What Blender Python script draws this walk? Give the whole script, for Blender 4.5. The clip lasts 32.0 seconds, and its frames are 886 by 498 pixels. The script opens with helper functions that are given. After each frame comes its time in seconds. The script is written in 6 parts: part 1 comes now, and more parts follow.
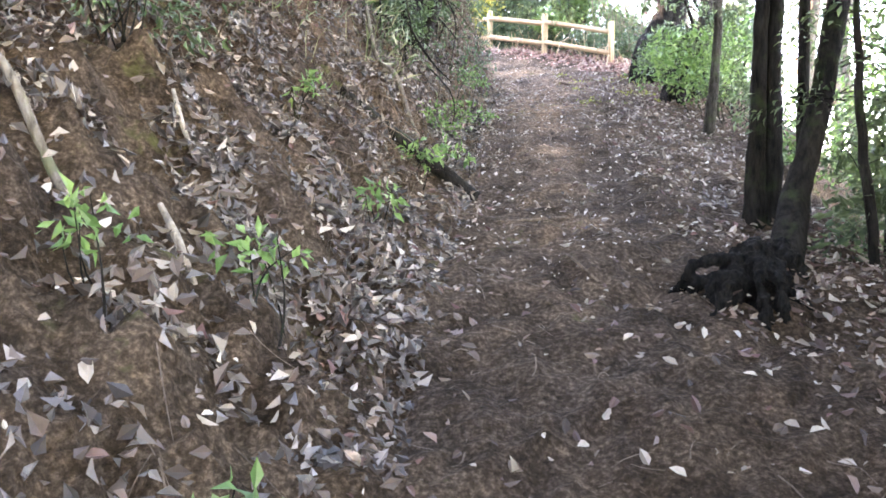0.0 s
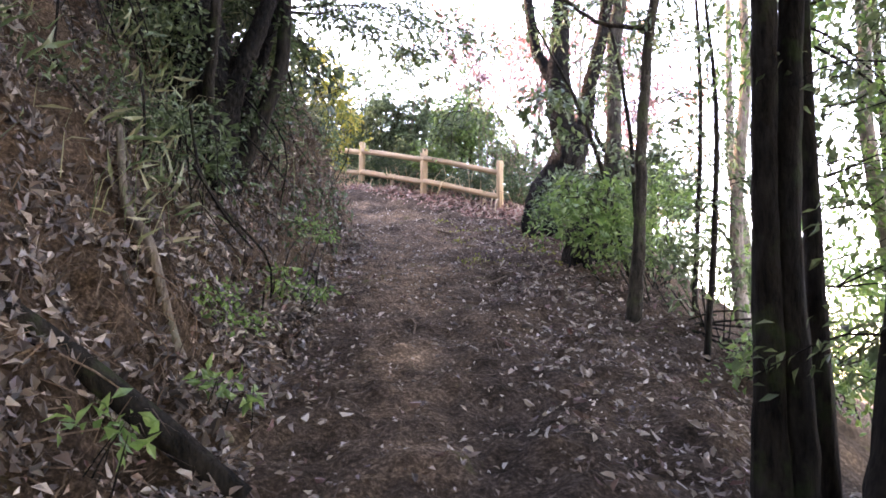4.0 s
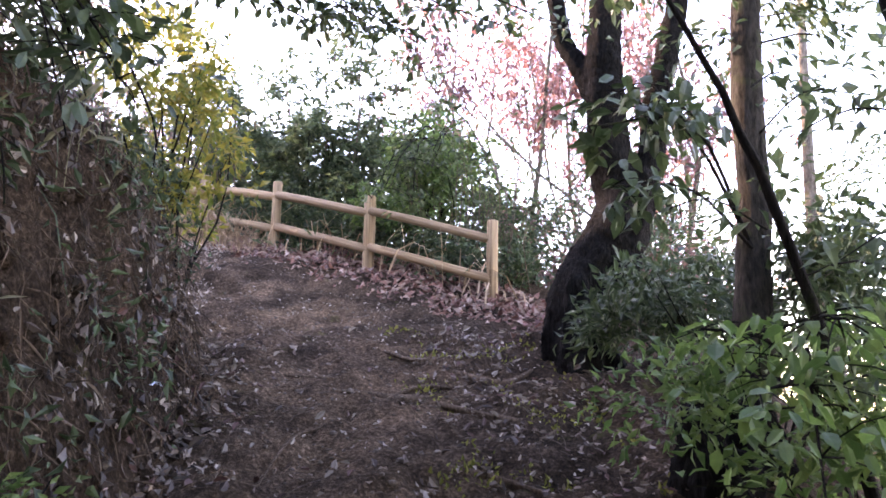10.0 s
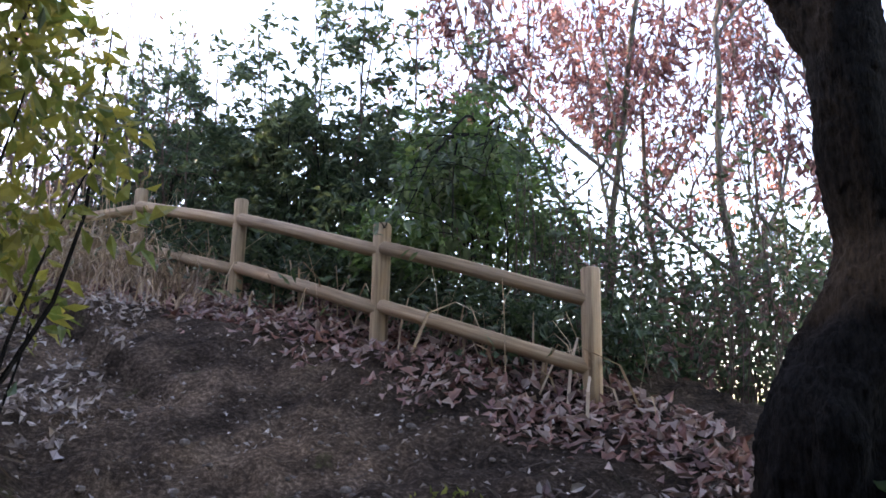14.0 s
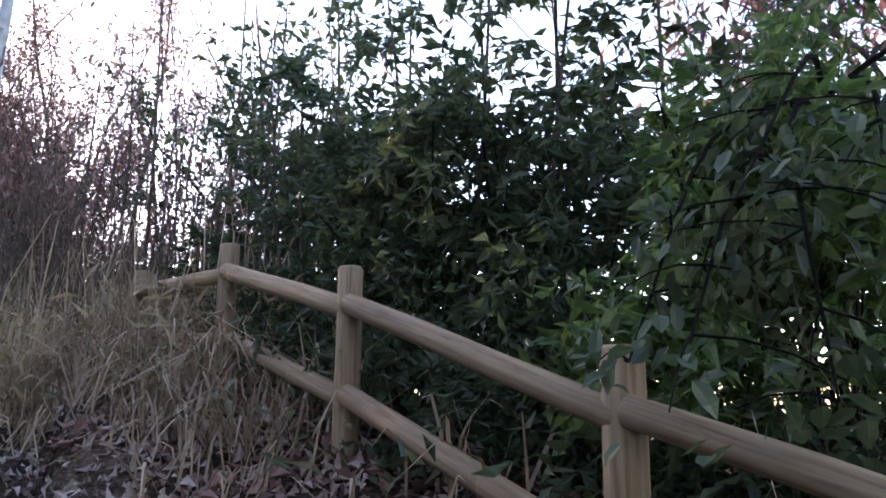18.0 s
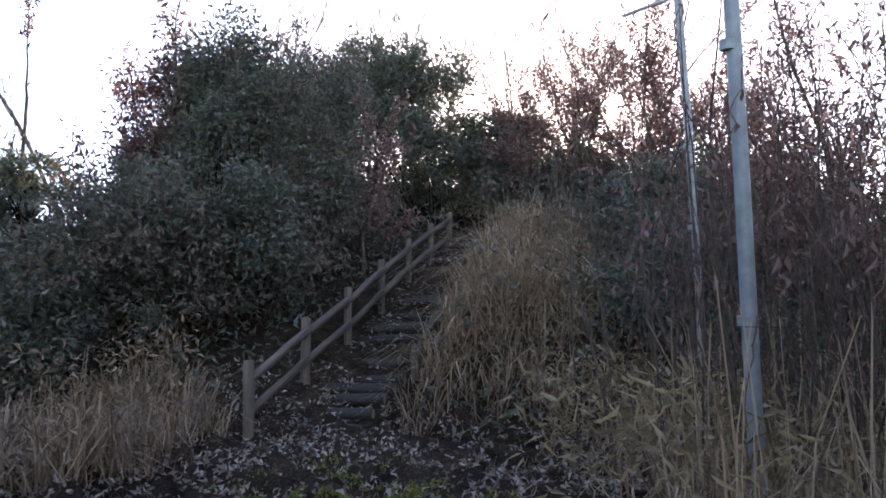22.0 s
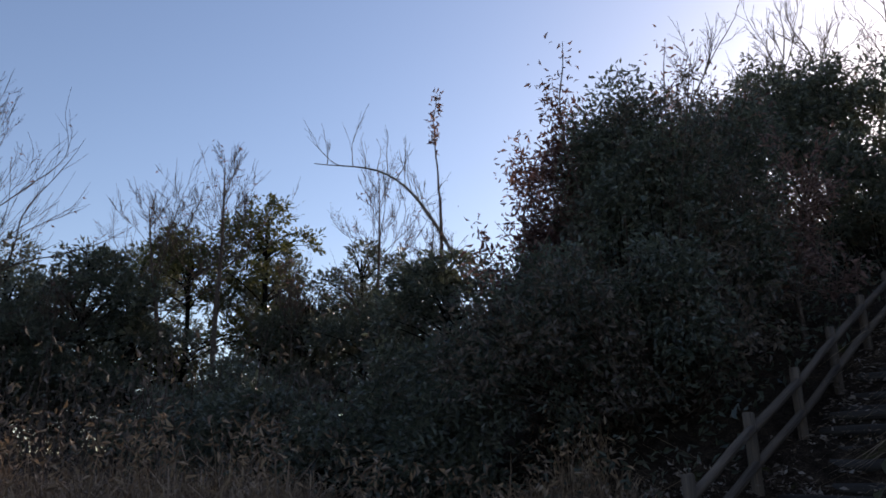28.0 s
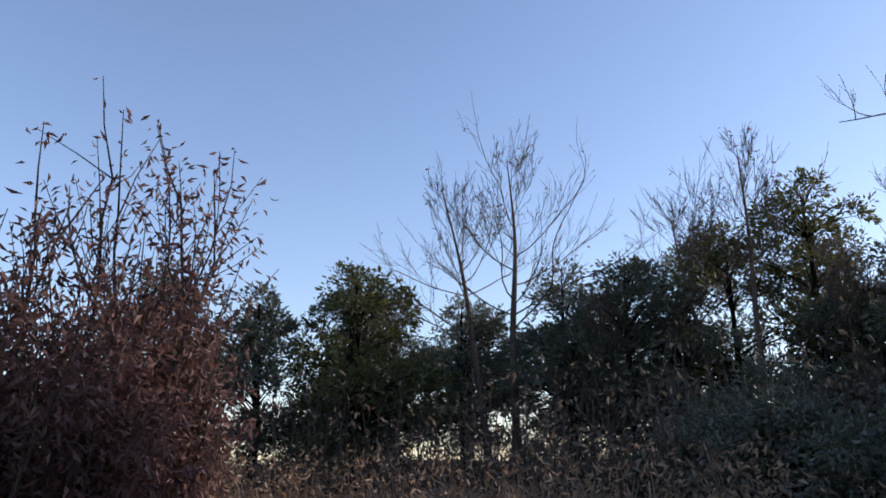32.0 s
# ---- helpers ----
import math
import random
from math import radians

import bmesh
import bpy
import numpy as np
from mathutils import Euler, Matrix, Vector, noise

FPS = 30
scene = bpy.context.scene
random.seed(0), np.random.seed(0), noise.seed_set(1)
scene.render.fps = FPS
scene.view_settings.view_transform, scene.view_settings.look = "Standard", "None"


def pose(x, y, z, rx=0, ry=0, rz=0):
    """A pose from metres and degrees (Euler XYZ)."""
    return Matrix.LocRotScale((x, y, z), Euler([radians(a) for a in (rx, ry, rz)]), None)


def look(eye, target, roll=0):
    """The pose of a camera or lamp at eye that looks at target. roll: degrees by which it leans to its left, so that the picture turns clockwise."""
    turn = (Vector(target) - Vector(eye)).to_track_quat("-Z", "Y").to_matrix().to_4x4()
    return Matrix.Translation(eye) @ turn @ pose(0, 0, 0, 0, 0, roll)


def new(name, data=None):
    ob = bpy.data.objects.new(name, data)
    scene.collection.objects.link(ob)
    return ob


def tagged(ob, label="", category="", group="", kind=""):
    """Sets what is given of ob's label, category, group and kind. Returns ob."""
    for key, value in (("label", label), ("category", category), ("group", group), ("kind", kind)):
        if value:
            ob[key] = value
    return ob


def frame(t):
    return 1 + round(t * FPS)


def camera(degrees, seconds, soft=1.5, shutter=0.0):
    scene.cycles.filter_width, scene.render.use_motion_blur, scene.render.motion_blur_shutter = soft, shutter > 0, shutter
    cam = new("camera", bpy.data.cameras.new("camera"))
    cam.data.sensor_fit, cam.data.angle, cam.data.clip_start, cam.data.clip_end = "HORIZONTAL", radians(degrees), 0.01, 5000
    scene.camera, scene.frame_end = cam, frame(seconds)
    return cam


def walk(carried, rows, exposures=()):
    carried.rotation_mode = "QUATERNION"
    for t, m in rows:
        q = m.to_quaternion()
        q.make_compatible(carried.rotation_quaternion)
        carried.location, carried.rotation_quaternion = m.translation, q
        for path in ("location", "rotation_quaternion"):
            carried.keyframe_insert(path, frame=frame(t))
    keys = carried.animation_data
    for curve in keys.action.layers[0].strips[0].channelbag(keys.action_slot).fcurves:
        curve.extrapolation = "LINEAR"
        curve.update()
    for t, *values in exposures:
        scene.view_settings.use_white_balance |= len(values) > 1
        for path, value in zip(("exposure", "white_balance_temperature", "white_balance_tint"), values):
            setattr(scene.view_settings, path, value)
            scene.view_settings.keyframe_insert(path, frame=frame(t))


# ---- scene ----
cam = camera(59.4, 32.0, soft=1.7, shutter=0.05)
METRES, EYE, TILT, LEAN, TURN = 20.5, 1.65, -0.5, 0.0, 0.0
ROWS = [
    (0.0, 0.0, 0.0, 0.0, 0.0, 0.0, -0.0),
    (0.5, 0.0026, 0.019, 0.0084, -2.79, 0.73, -0.02),
    (1.0, 0.01, 0.0354, 0.015, -4.32, 2.43, -0.16),
    (1.5, 0.02, 0.0537, 0.0221, -6.89, 3.7, -0.19),
    (2.0, 0.0256, 0.0664, 0.0214, -7.8, 4.86, -0.26),
    (2.5, 0.0294, 0.0832, 0.028, -8.0, 8.87, -0.29),
    (3.0, 0.0315, 0.1051, 0.0337, -8.19, 9.97, -0.32),
    (3.5, 0.0277, 0.1209, 0.0379, -8.05, 9.57, -0.34),
    (5.5, 0.036, 0.1849, 0.063, -8.3, 9.08, -0.47),
    (6.0, 0.0375, 0.2046, 0.072, -8.48, 9.16, -0.55),
    (6.5, 0.0357, 0.2214, 0.0761, -8.53, 9.35, -0.53),
    (7.0, 0.037, 0.2387, 0.0803, -8.59, 9.66, -0.61),
    (7.5, 0.0424, 0.2629, 0.0894, -9.39, 10.75, -0.65),
    (8.0, 0.0441, 0.2861, 0.0961, -10.09, 11.22, -0.69),
    (8.5, 0.0485, 0.3063, 0.0996, -10.53, 11.42, -0.74),
    (9.0, 0.0534, 0.3266, 0.109, -11.14, 11.51, -0.74),
    (9.5, 0.0547, 0.348, 0.1184, -11.41, 11.51, -0.83),
    (10.0, 0.0611, 0.3699, 0.123, -11.46, 11.57, -0.82),
    (10.5, 0.0623, 0.3881, 0.1263, -11.58, 11.69, -0.83),
    (11.0, 0.0623, 0.4106, 0.1361, -11.65, 11.83, -0.85),
    (11.5, 0.068, 0.4323, 0.1434, -11.92, 12.03, -0.95),
    (12.0, 0.0683, 0.4517, 0.1485, -12.13, 12.19, -0.94),
    (12.5, 0.067, 0.4683, 0.1552, -12.26, 12.3, -0.93),
    (13.0, 0.0677, 0.4892, 0.1623, -12.41, 12.28, -0.96),
    (13.5, 0.0674, 0.505, 0.1659, -12.26, 12.28, -0.94),
    (15.5, 0.0926, 0.5803, 0.1904, -11.42, 13.76, -0.62),
    (16.0, 0.0989, 0.5964, 0.1985, -11.0, 13.68, -0.61),
    (16.5, 0.0973, 0.613, 0.2027, -8.42, 13.0, -0.51),
    (17.0, 0.0962, 0.6358, 0.2116, -3.61, 12.21, -0.51),
    (17.5, 0.0939, 0.652, 0.2202, 0.19, 11.77, -0.35),
    (18.0, 0.0857, 0.6704, 0.228, 4.34, 11.23, -0.39),
    (18.5, 0.0799, 0.6893, 0.2332, 7.37, 11.19, -0.43),
    (19.0, 0.0704, 0.706, 0.2401, 10.52, 11.23, -0.24),
    (19.5, 0.0586, 0.7234, 0.2479, 17.25, 10.81, -0.19),
    (20.0, 0.0522, 0.7386, 0.2538, 22.22, 10.57, 0.0),
    (20.5, 0.0457, 0.7485, 0.2649, 32.5, 10.41, 0.33),
    (21.0, 0.0358, 0.7577, 0.2711, 44.06, 10.44, 0.55),
    (21.5, 0.0266, 0.7711, 0.2779, 54.3, 10.76, 0.63),
    (22.0, 0.0203, 0.775, 0.2791, 60.12, 11.11, 0.63),
    (22.5, 0.0086, 0.7763, 0.2866, 63.43, 11.28, 0.59),
    (23.0, 0.0011, 0.7835, 0.2944, 66.77, 11.77, 0.51),
    (23.5, -0.0017, 0.7854, 0.2949, 67.98, 12.52, 0.59),
    (24.0, -0.0012, 0.7834, 0.2963, 68.71, 13.13, 0.51),
    (24.5, -0.0017, 0.7833, 0.2975, 69.41, 13.76, 0.53),
    (26.5, -0.0061, 0.7776, 0.3012, 71.71, 16.0, 0.84),
    (27.0, -0.0146, 0.7839, 0.3039, 74.0, 16.3, 0.86),
    (27.5, -0.025, 0.7857, 0.3026, 80.45, 16.22, 1.09),
    (28.0, -0.0304, 0.7846, 0.3069, 90.11, 15.66, 0.91),
    (28.5, -0.0417, 0.7904, 0.3075, 99.05, 15.59, 0.91),
    (29.0, -0.0574, 0.8029, 0.3131, 103.7, 15.74, 0.9),
    (29.5, -0.0746, 0.8077, 0.3186, 106.23, 15.4, 0.89),
    (30.0, -0.0769, 0.8203, 0.3234, 110.6, 14.84, 0.94),
    (30.5, -0.082, 0.8255, 0.324, 118.62, 15.1, 0.87),
    (31.0, -0.086, 0.829, 0.3255, 125.15, 15.58, 0.87),
    (31.5, -0.088, 0.831, 0.3265, 129.46, 15.8, 0.66),
    (32.0, -0.089, 0.832, 0.327, 132.28, 15.51, 0.5),
]
EXPOSURES = [(0.0, 6.6, 8200, 27), (1.0, 6.3, 8200, 29), (2.0, 6.05, 8400, 31), (3.0, 5.6, 8500, 35), (6.0, 5.1, 8200, 39), (9.0, 4.75, 7900, 41), (11.0, 4.45, 7800, 37), (13.0, 3.95, 7600, 32), (16.0, 2.8, 6800, 23), (18.0, 2.95, 6900, 28), (20.0, 2.9, 6950, 28), (21.0, 2.5, 6800, 25), (23.5, 2.2, 6450, 23), (24.5, 1.5, 6300, 20), (26.5, 0.6, 6300, 19), (28.0, 0.45, 6350, 20), (30.0, 0.8, 6200, 21), (32.0, 0.88, 6150, 21)]
walk(cam, [(t, pose(0, 0, EYE, TILT, LEAN, TURN) @ pose(METRES * x, METRES * y, METRES * z, 90 + pitch, roll, yaw)) for t, x, y, z, yaw, pitch, roll in ROWS], EXPOSURES)

# ---- sky and sun ----
SUN_AZ, SUN_EL = 52.0, 21.0  # degrees left of +y, degrees up
world = bpy.data.worlds.new("sky")
scene.world = world
world.use_nodes = True
wn = world.node_tree.nodes
sky = wn.new("ShaderNodeTexSky")
sky.sky_type, sky.sun_disc = "NISHITA", False
sky.sun_elevation, sky.sun_rotation = radians(SUN_EL), radians(-SUN_AZ)
sky.air_density, sky.dust_density, sky.ozone_density = 1.0, 0.5, 1.0
wn["Background"].inputs["Strength"].default_value = 0.12
world.node_tree.links.new(sky.outputs["Color"], wn["Background"].inputs["Color"])
sun_lamp = new("sun", bpy.data.lights.new("sun", "SUN"))
sun_lamp.data.energy, sun_lamp.data.angle, sun_lamp.data.color = 2.2, radians(0.53), (1.0, 0.86, 0.68)
toward = Vector((-math.sin(radians(SUN_AZ)) * math.cos(radians(SUN_EL)), math.cos(radians(SUN_AZ)) * math.cos(radians(SUN_EL)), math.sin(radians(SUN_EL))))
sun_lamp.matrix_world = look(toward * 50, (0, 0, 0))

# ---- materials ----
def material(name):
    m = bpy.data.materials.new(name)
    m.use_nodes = True
    return m, m.node_tree.nodes, m.node_tree.links, m.node_tree.nodes["Principled BSDF"]


def ramp(nodes, links, source, stops):
    r = nodes.new("ShaderNodeValToRGB")
    while len(r.color_ramp.elements) < len(stops):
        r.color_ramp.elements.new(0.5)
    for e, (at, c) in zip(r.color_ramp.elements, stops):
        e.position, e.color = at, (*c, 1)
    links.new(source, r.inputs[0])
    return r.outputs["Color"]


def noise_of(nodes, links, scale, detail=6.0, rough=0.6, stretch=(1, 1, 1), coords="Object"):
    tc, mp, nz = nodes.new("ShaderNodeTexCoord"), nodes.new("ShaderNodeMapping"), nodes.new("ShaderNodeTexNoise")
    mp.inputs["Scale"].default_value = stretch
    nz.inputs["Scale"].default_value, nz.inputs["Detail"].default_value, nz.inputs["Roughness"].default_value = scale, detail, rough
    links.new(tc.outputs[coords], mp.inputs["Vector"])
    links.new(mp.outputs["Vector"], nz.inputs["Vector"])
    return nz.outputs["Fac"]


def mixed(nodes, links, fac, a, b, mode="MIX"):
    m = nodes.new("ShaderNodeMix")
    m.data_type, m.blend_type = "RGBA", mode
    for k, v in ((0, fac), (6, a), (7, b)):
        if hasattr(v, "is_output"):
            links.new(v, m.inputs[k])
        else:
            m.inputs[k].default_value = v if k == 0 else (*v, 1)
    return m.outputs[2]


def bumped(nodes, links, bsdf, height, strength, distance):
    b = nodes.new("ShaderNodeBump")
    b.inputs["Strength"].default_value, b.inputs["Distance"].default_value = strength, distance
    links.new(height, b.inputs["Height"])
    links.new(b.outputs["Normal"], bsdf.inputs["Normal"])


def leaf_material(name, shades, translucent=0.35, roughness=0.5, gloss=0.4):
    """Leaves, each one of its own shade; light shines through the blade."""
    m, n, l, p = material(name)
    g = n.new("ShaderNodeNewGeometry")
    k = len(shades)
    col = ramp(n, l, g.outputs["Random Per Island"], [(i / max(1, k - 1), c) for i, c in enumerate(shades)])
    blotch = noise_of(n, l, 30.0, 3.0)
    dark = mixed(n, l, 0.35, col, ramp(n, l, blotch, [(0.3, (0.5, 0.5, 0.5)), (0.7, (1.2, 1.2, 1.2))]), "MULTIPLY")
    l.new(dark, p.inputs["Base Color"])
    p.inputs["Roughness"].default_value = roughness
    p.inputs["Specular IOR Level"].default_value = gloss
    tr, mx = n.new("ShaderNodeBsdfTranslucent"), n.new("ShaderNodeMixShader")
    bright = mixed(n, l, 1.0, dark, (1.45, 1.42, 1.15), "MULTIPLY")
    l.new(bright, tr.inputs["Color"])
    mx.inputs[0].default_value = translucent
    l.new(p.outputs[0], mx.inputs[1])
    l.new(tr.outputs[0], mx.inputs[2])
    l.new(mx.outputs[0], n["Material Output"].inputs["Surface"])
    return m


def bark_material(name, dark, light, stretch=(1, 1, 0.25), scale=28.0, moss=None):
    m, n, l, p = material(name)
    f = noise_of(n, l, scale, 8.0, 0.7, stretch)
    big = noise_of(n, l, 2.5, 3.0)
    col = ramp(n, l, f, [(0.34, dark), (0.66, light)])
    col = mixed(n, l, 0.6, col, ramp(n, l, big, [(0.35, (0.55, 0.55, 0.55)), (0.65, (1.25, 1.25, 1.25))]), "MULTIPLY")
    if moss:
        col = mixed(n, l, ramp(n, l, noise_of(n, l, 5.0, 5.0), [(0.55, (0, 0, 0)), (0.68, (1, 1, 1))]), col, moss)
    l.new(col, p.inputs["Base Color"])
    p.inputs["Roughness"].default_value = 0.9
    p.inputs["Specular IOR Level"].default_value = 0.05
    bumped(n, l, p, f, 1.0, 0.03)
    return m


def wood_material(name, dark, light, weathered=(0.25, 0.22, 0.2)):
    """Peeled round timber: long grain, drying cracks, grey weathering."""
    m, n, l, p = material(name)
    grain = noise_of(n, l, 40.0, 8.0, 0.7, (1, 1, 0.05))
    crack = noise_of(n, l, 22.0, 4.0, 0.5, (1, 1, 0.03))
    big = noise_of(n, l, 3.0, 4.0)
    o = n.new("ShaderNodeObjectInfo")
    col = ramp(n, l, grain, [(0.3, dark), (0.68, light)])
    grey = ramp(n, l, big, [(0.42, (0, 0, 0)), (0.75, (0.8, 0.8, 0.8))])
    col = mixed(n, l, grey, col, weathered)
    col = mixed(n, l, 0.7, col, ramp(n, l, crack, [(0.33, (0.25, 0.2, 0.18)), (0.42, (1, 1, 1))]), "MULTIPLY")
    col = mixed(n, l, 1.0, col, ramp(n, l, o.outputs["Random"], [(0, (0.78, 0.76, 0.74)), (1, (1.1, 1.08, 1.05))]), "MULTIPLY")
    l.new(col, p.inputs["Base Color"])
    p.inputs["Roughness"].default_value = 0.75
    p.inputs["Specular IOR Level"].default_value = 0.3
    bumped(n, l, p, crack, 0.6, 0.01)
    return m


def soil_material(name):
    """Trodden brown earth with grit, damp patches, moss and a far green tint of woods."""
    m, n, l, p = material(name)
    fine = noise_of(n, l, 38.0, 10.0, 0.75)
    mid = noise_of(n, l, 4.0, 6.0, 0.65)
    big = noise_of(n, l, 0.8, 5.0, 0.6)
    col = ramp(n, l, fine, [(0.3, (0.012, 0.009, 0.007)), (0.5, (0.05, 0.037, 0.028)), (0.7, (0.16, 0.122, 0.096))])
    col = mixed(n, l, 0.8, col, ramp(n, l, mid, [(0.36, (0.42, 0.39, 0.37)), (0.62, (1.5, 1.43, 1.36))]), "MULTIPLY")
    col = mixed(n, l, 0.7, col, ramp(n, l, big, [(0.38, (0.7, 0.68, 0.68)), (0.62, (1.2, 1.12, 1.0))]), "MULTIPLY")
    trod = n.new("ShaderNodeAttribute")
    trod.attribute_name = "worn"
    col = mixed(n, l, trod.outputs["Fac"], col, mixed(n, l, 1.0, col, (2.7, 2.6, 2.45), "MULTIPLY"))
    mossy = ramp(n, l, noise_of(n, l, 1.7, 5.0, 0.7), [(0.62, (0, 0, 0)), (0.7, (0.6, 0.6, 0.6))])
    col = mixed(n, l, mossy, col, (0.10, 0.105, 0.035))
    l.new(col, p.inputs["Base Color"])
    p.inputs["Roughness"].default_value = 0.97
    p.inputs["Specular IOR Level"].default_value = 0.06
    both = n.new("ShaderNodeMath")
    both.operation = "ADD"
    l.new(fine, both.inputs[0])
    l.new(noise_of(n, l, 13.0, 5.0, 0.6), both.inputs[1])
    bumped(n, l, p, both.outputs[0], 1.0, 0.06)
    return m


def plain(name, colour, roughness=0.6, metal=0.0, spread=0.25, scale=12.0):
    m, n, l, p = material(name)
    f = noise_of(n, l, scale, 6.0)
    lo, hi = tuple(c * (1 - spread) for c in colour), tuple(min(1, c * (1 + spread)) for c in colour)
    l.new(ramp(n, l, f, [(0.3, lo), (0.7, hi)]), p.inputs["Base Color"])
    p.inputs["Roughness"].default_value, p.inputs["Metallic"].default_value = roughness, metal
    bumped(n, l, p, f, 0.2, 0.005)
    return m


SOIL = soil_material("trodden_earth")
BARK_DARK = bark_material("dark_bark", (0.004, 0.0036, 0.0032), (0.024, 0.021, 0.018), moss=(0.02, 0.028, 0.012))
BARK_MID = bark_material("brown_grey_bark", (0.012, 0.0105, 0.009), (0.062, 0.055, 0.047), moss=(0.04, 0.05, 0.025))
BARK_GREY = bark_material("grey_bark", (0.05, 0.042, 0.036), (0.19, 0.165, 0.14), moss=(0.09, 0.095, 0.06))
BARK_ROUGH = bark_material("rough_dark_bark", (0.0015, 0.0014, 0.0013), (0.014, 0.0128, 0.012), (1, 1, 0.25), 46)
BARK_PALE = bark_material("pale_bark", (0.10, 0.085, 0.07), (0.3, 0.26, 0.22))
TWIG = bark_material("twig_bark", (0.06, 0.045, 0.035), (0.2, 0.15, 0.12), scale=60)
ROOT = bark_material("root_bark", (0.05, 0.035, 0.026), (0.2, 0.145, 0.105), scale=50)
WOOD = wood_material("round_timber", (0.13, 0.076, 0.038), (0.46, 0.32, 0.185), (0.29, 0.215, 0.145))
WOOD_OLD = wood_material("weathered_timber", (0.06, 0.044, 0.034), (0.19, 0.142, 0.108), (0.12, 0.102, 0.085))
END = plain("sawn_end_grain", (0.3, 0.2, 0.12), 0.85, 0, 0.35, 50)
# step colours darkened to stand for the shade of the tall growth around
STEP = wood_material("shaded_step_timber", (0.025, 0.02, 0.018), (0.07, 0.058, 0.05), (0.05, 0.045, 0.04))
SHADED_EARTH = plain("shade_dark_earth", (0.035, 0.026, 0.021), 0.9, 0, 0.4, 14)
CLOD = plain("dry_clod", (0.11, 0.085, 0.066), 0.95, 0, 0.5, 40)
MOSS = leaf_material("moss", [(0.11, 0.125, 0.03), (0.18, 0.19, 0.045), (0.26, 0.25, 0.075)], 0.3, 0.8, 0.2)
STEEL = plain("galvanised_steel", (0.3, 0.33, 0.34), 0.5, 0.3, 0.2, 9)
PAPER = plain("white_paper", (0.7, 0.75, 0.82), 0.6, 0, 0.1)
EVERGREEN = leaf_material("evergreen_leaf", [(0.02, 0.036, 0.018), (0.038, 0.066, 0.029), (0.066, 0.102, 0.042), (0.033, 0.054, 0.033)], 0.28, 0.45, 0.35)
DARKGREEN = leaf_material("dark_evergreen_leaf", [(0.054, 0.066, 0.05), (0.092, 0.105, 0.07), (0.15, 0.158, 0.11), (0.09, 0.08, 0.06)], 0.32, 0.38, 0.8)
SPRING = leaf_material("bright_green_leaf", [(0.045, 0.095, 0.028), (0.075, 0.14, 0.042), (0.13, 0.2, 0.065)], 0.45, 0.45)
MIDGREEN = leaf_material("mid_green_leaf", [(0.03, 0.05, 0.027), (0.058, 0.088, 0.043), (0.108, 0.142, 0.072)], 0.42, 0.5, 0.35)
LITTER_DARK = leaf_material("damp_fallen_leaf", [(0.08, 0.056, 0.045), (0.16, 0.115, 0.09), (0.28, 0.215, 0.175), (0.46, 0.39, 0.34), (0.17, 0.105, 0.085)], 0.1, 0.6, 0.4)
YELLOWGREEN = leaf_material("yellow_green_leaf", [(0.08, 0.105, 0.022), (0.16, 0.165, 0.035), (0.26, 0.22, 0.045), (0.1, 0.14, 0.032)], 0.5, 0.5)
RED = leaf_material("rust_red_leaf", [(0.085, 0.034, 0.042), (0.15, 0.068, 0.076), (0.25, 0.135, 0.14), (0.07, 0.036, 0.042)], 0.45, 0.55)
MAROON = leaf_material("maroon_brown_leaf", [(0.09, 0.046, 0.046), (0.16, 0.084, 0.078), (0.26, 0.15, 0.135), (0.13, 0.08, 0.074)], 0.4, 0.6)
PINKBROWN = leaf_material("withered_pink_brown_leaf", [(0.12, 0.066, 0.06), (0.2, 0.12, 0.105), (0.32, 0.2, 0.175), (0.15, 0.085, 0.075)], 0.4, 0.55)
OLIVE = leaf_material("olive_leaf", [(0.05, 0.06, 0.025), (0.09, 0.095, 0.035), (0.15, 0.14, 0.05)], 0.35, 0.45)
ORANGE = leaf_material("orange_leaf", [(0.3, 0.1, 0.07), (0.38, 0.16, 0.1)], 0.5, 0.55)
LITTER = leaf_material("fallen_leaf", [(0.03, 0.02, 0.016), (0.07, 0.046, 0.036), (0.125, 0.09, 0.07), (0.3, 0.255, 0.215), (0.17, 0.133, 0.106), (0.09, 0.04, 0.033), (0.04, 0.027, 0.022)], 0.1, 0.65, 0.4)
# bank stalks and rotting leaves, coloured darker to carry the bank's shade
DEADSTALK_SHADED = leaf_material("shaded_dead_stalk", [(0.03, 0.021, 0.016), (0.065, 0.045, 0.033), (0.13, 0.095, 0.07), (0.04, 0.028, 0.021)], 0.15, 0.75, 0.25)
HUMUS_SHADED = leaf_material("shaded_rotting_leaf", [(0.016, 0.012, 0.01), (0.035, 0.025, 0.02), (0.075, 0.052, 0.042), (0.028, 0.02, 0.016), (0.24, 0.2, 0.175)], 0.08, 0.55, 0.5)
BRUSH = leaf_material("grey_brown_leaf", [(0.08, 0.062, 0.05), (0.15, 0.115, 0.09), (0.23, 0.175, 0.14), (0.1, 0.086, 0.06)], 0.35, 0.6)
LITTER_RED = leaf_material("fallen_red_leaf", [(0.08, 0.034, 0.028), (0.16, 0.068, 0.052), (0.24, 0.12, 0.09), (0.36, 0.26, 0.21), (0.1, 0.05, 0.04)], 0.1, 0.6, 0.4)
STRAW = leaf_material("dry_grass", [(0.19, 0.124, 0.076), (0.36, 0.252, 0.16), (0.54, 0.41, 0.285), (0.25, 0.163, 0.104)], 0.25, 0.65, 0.3)
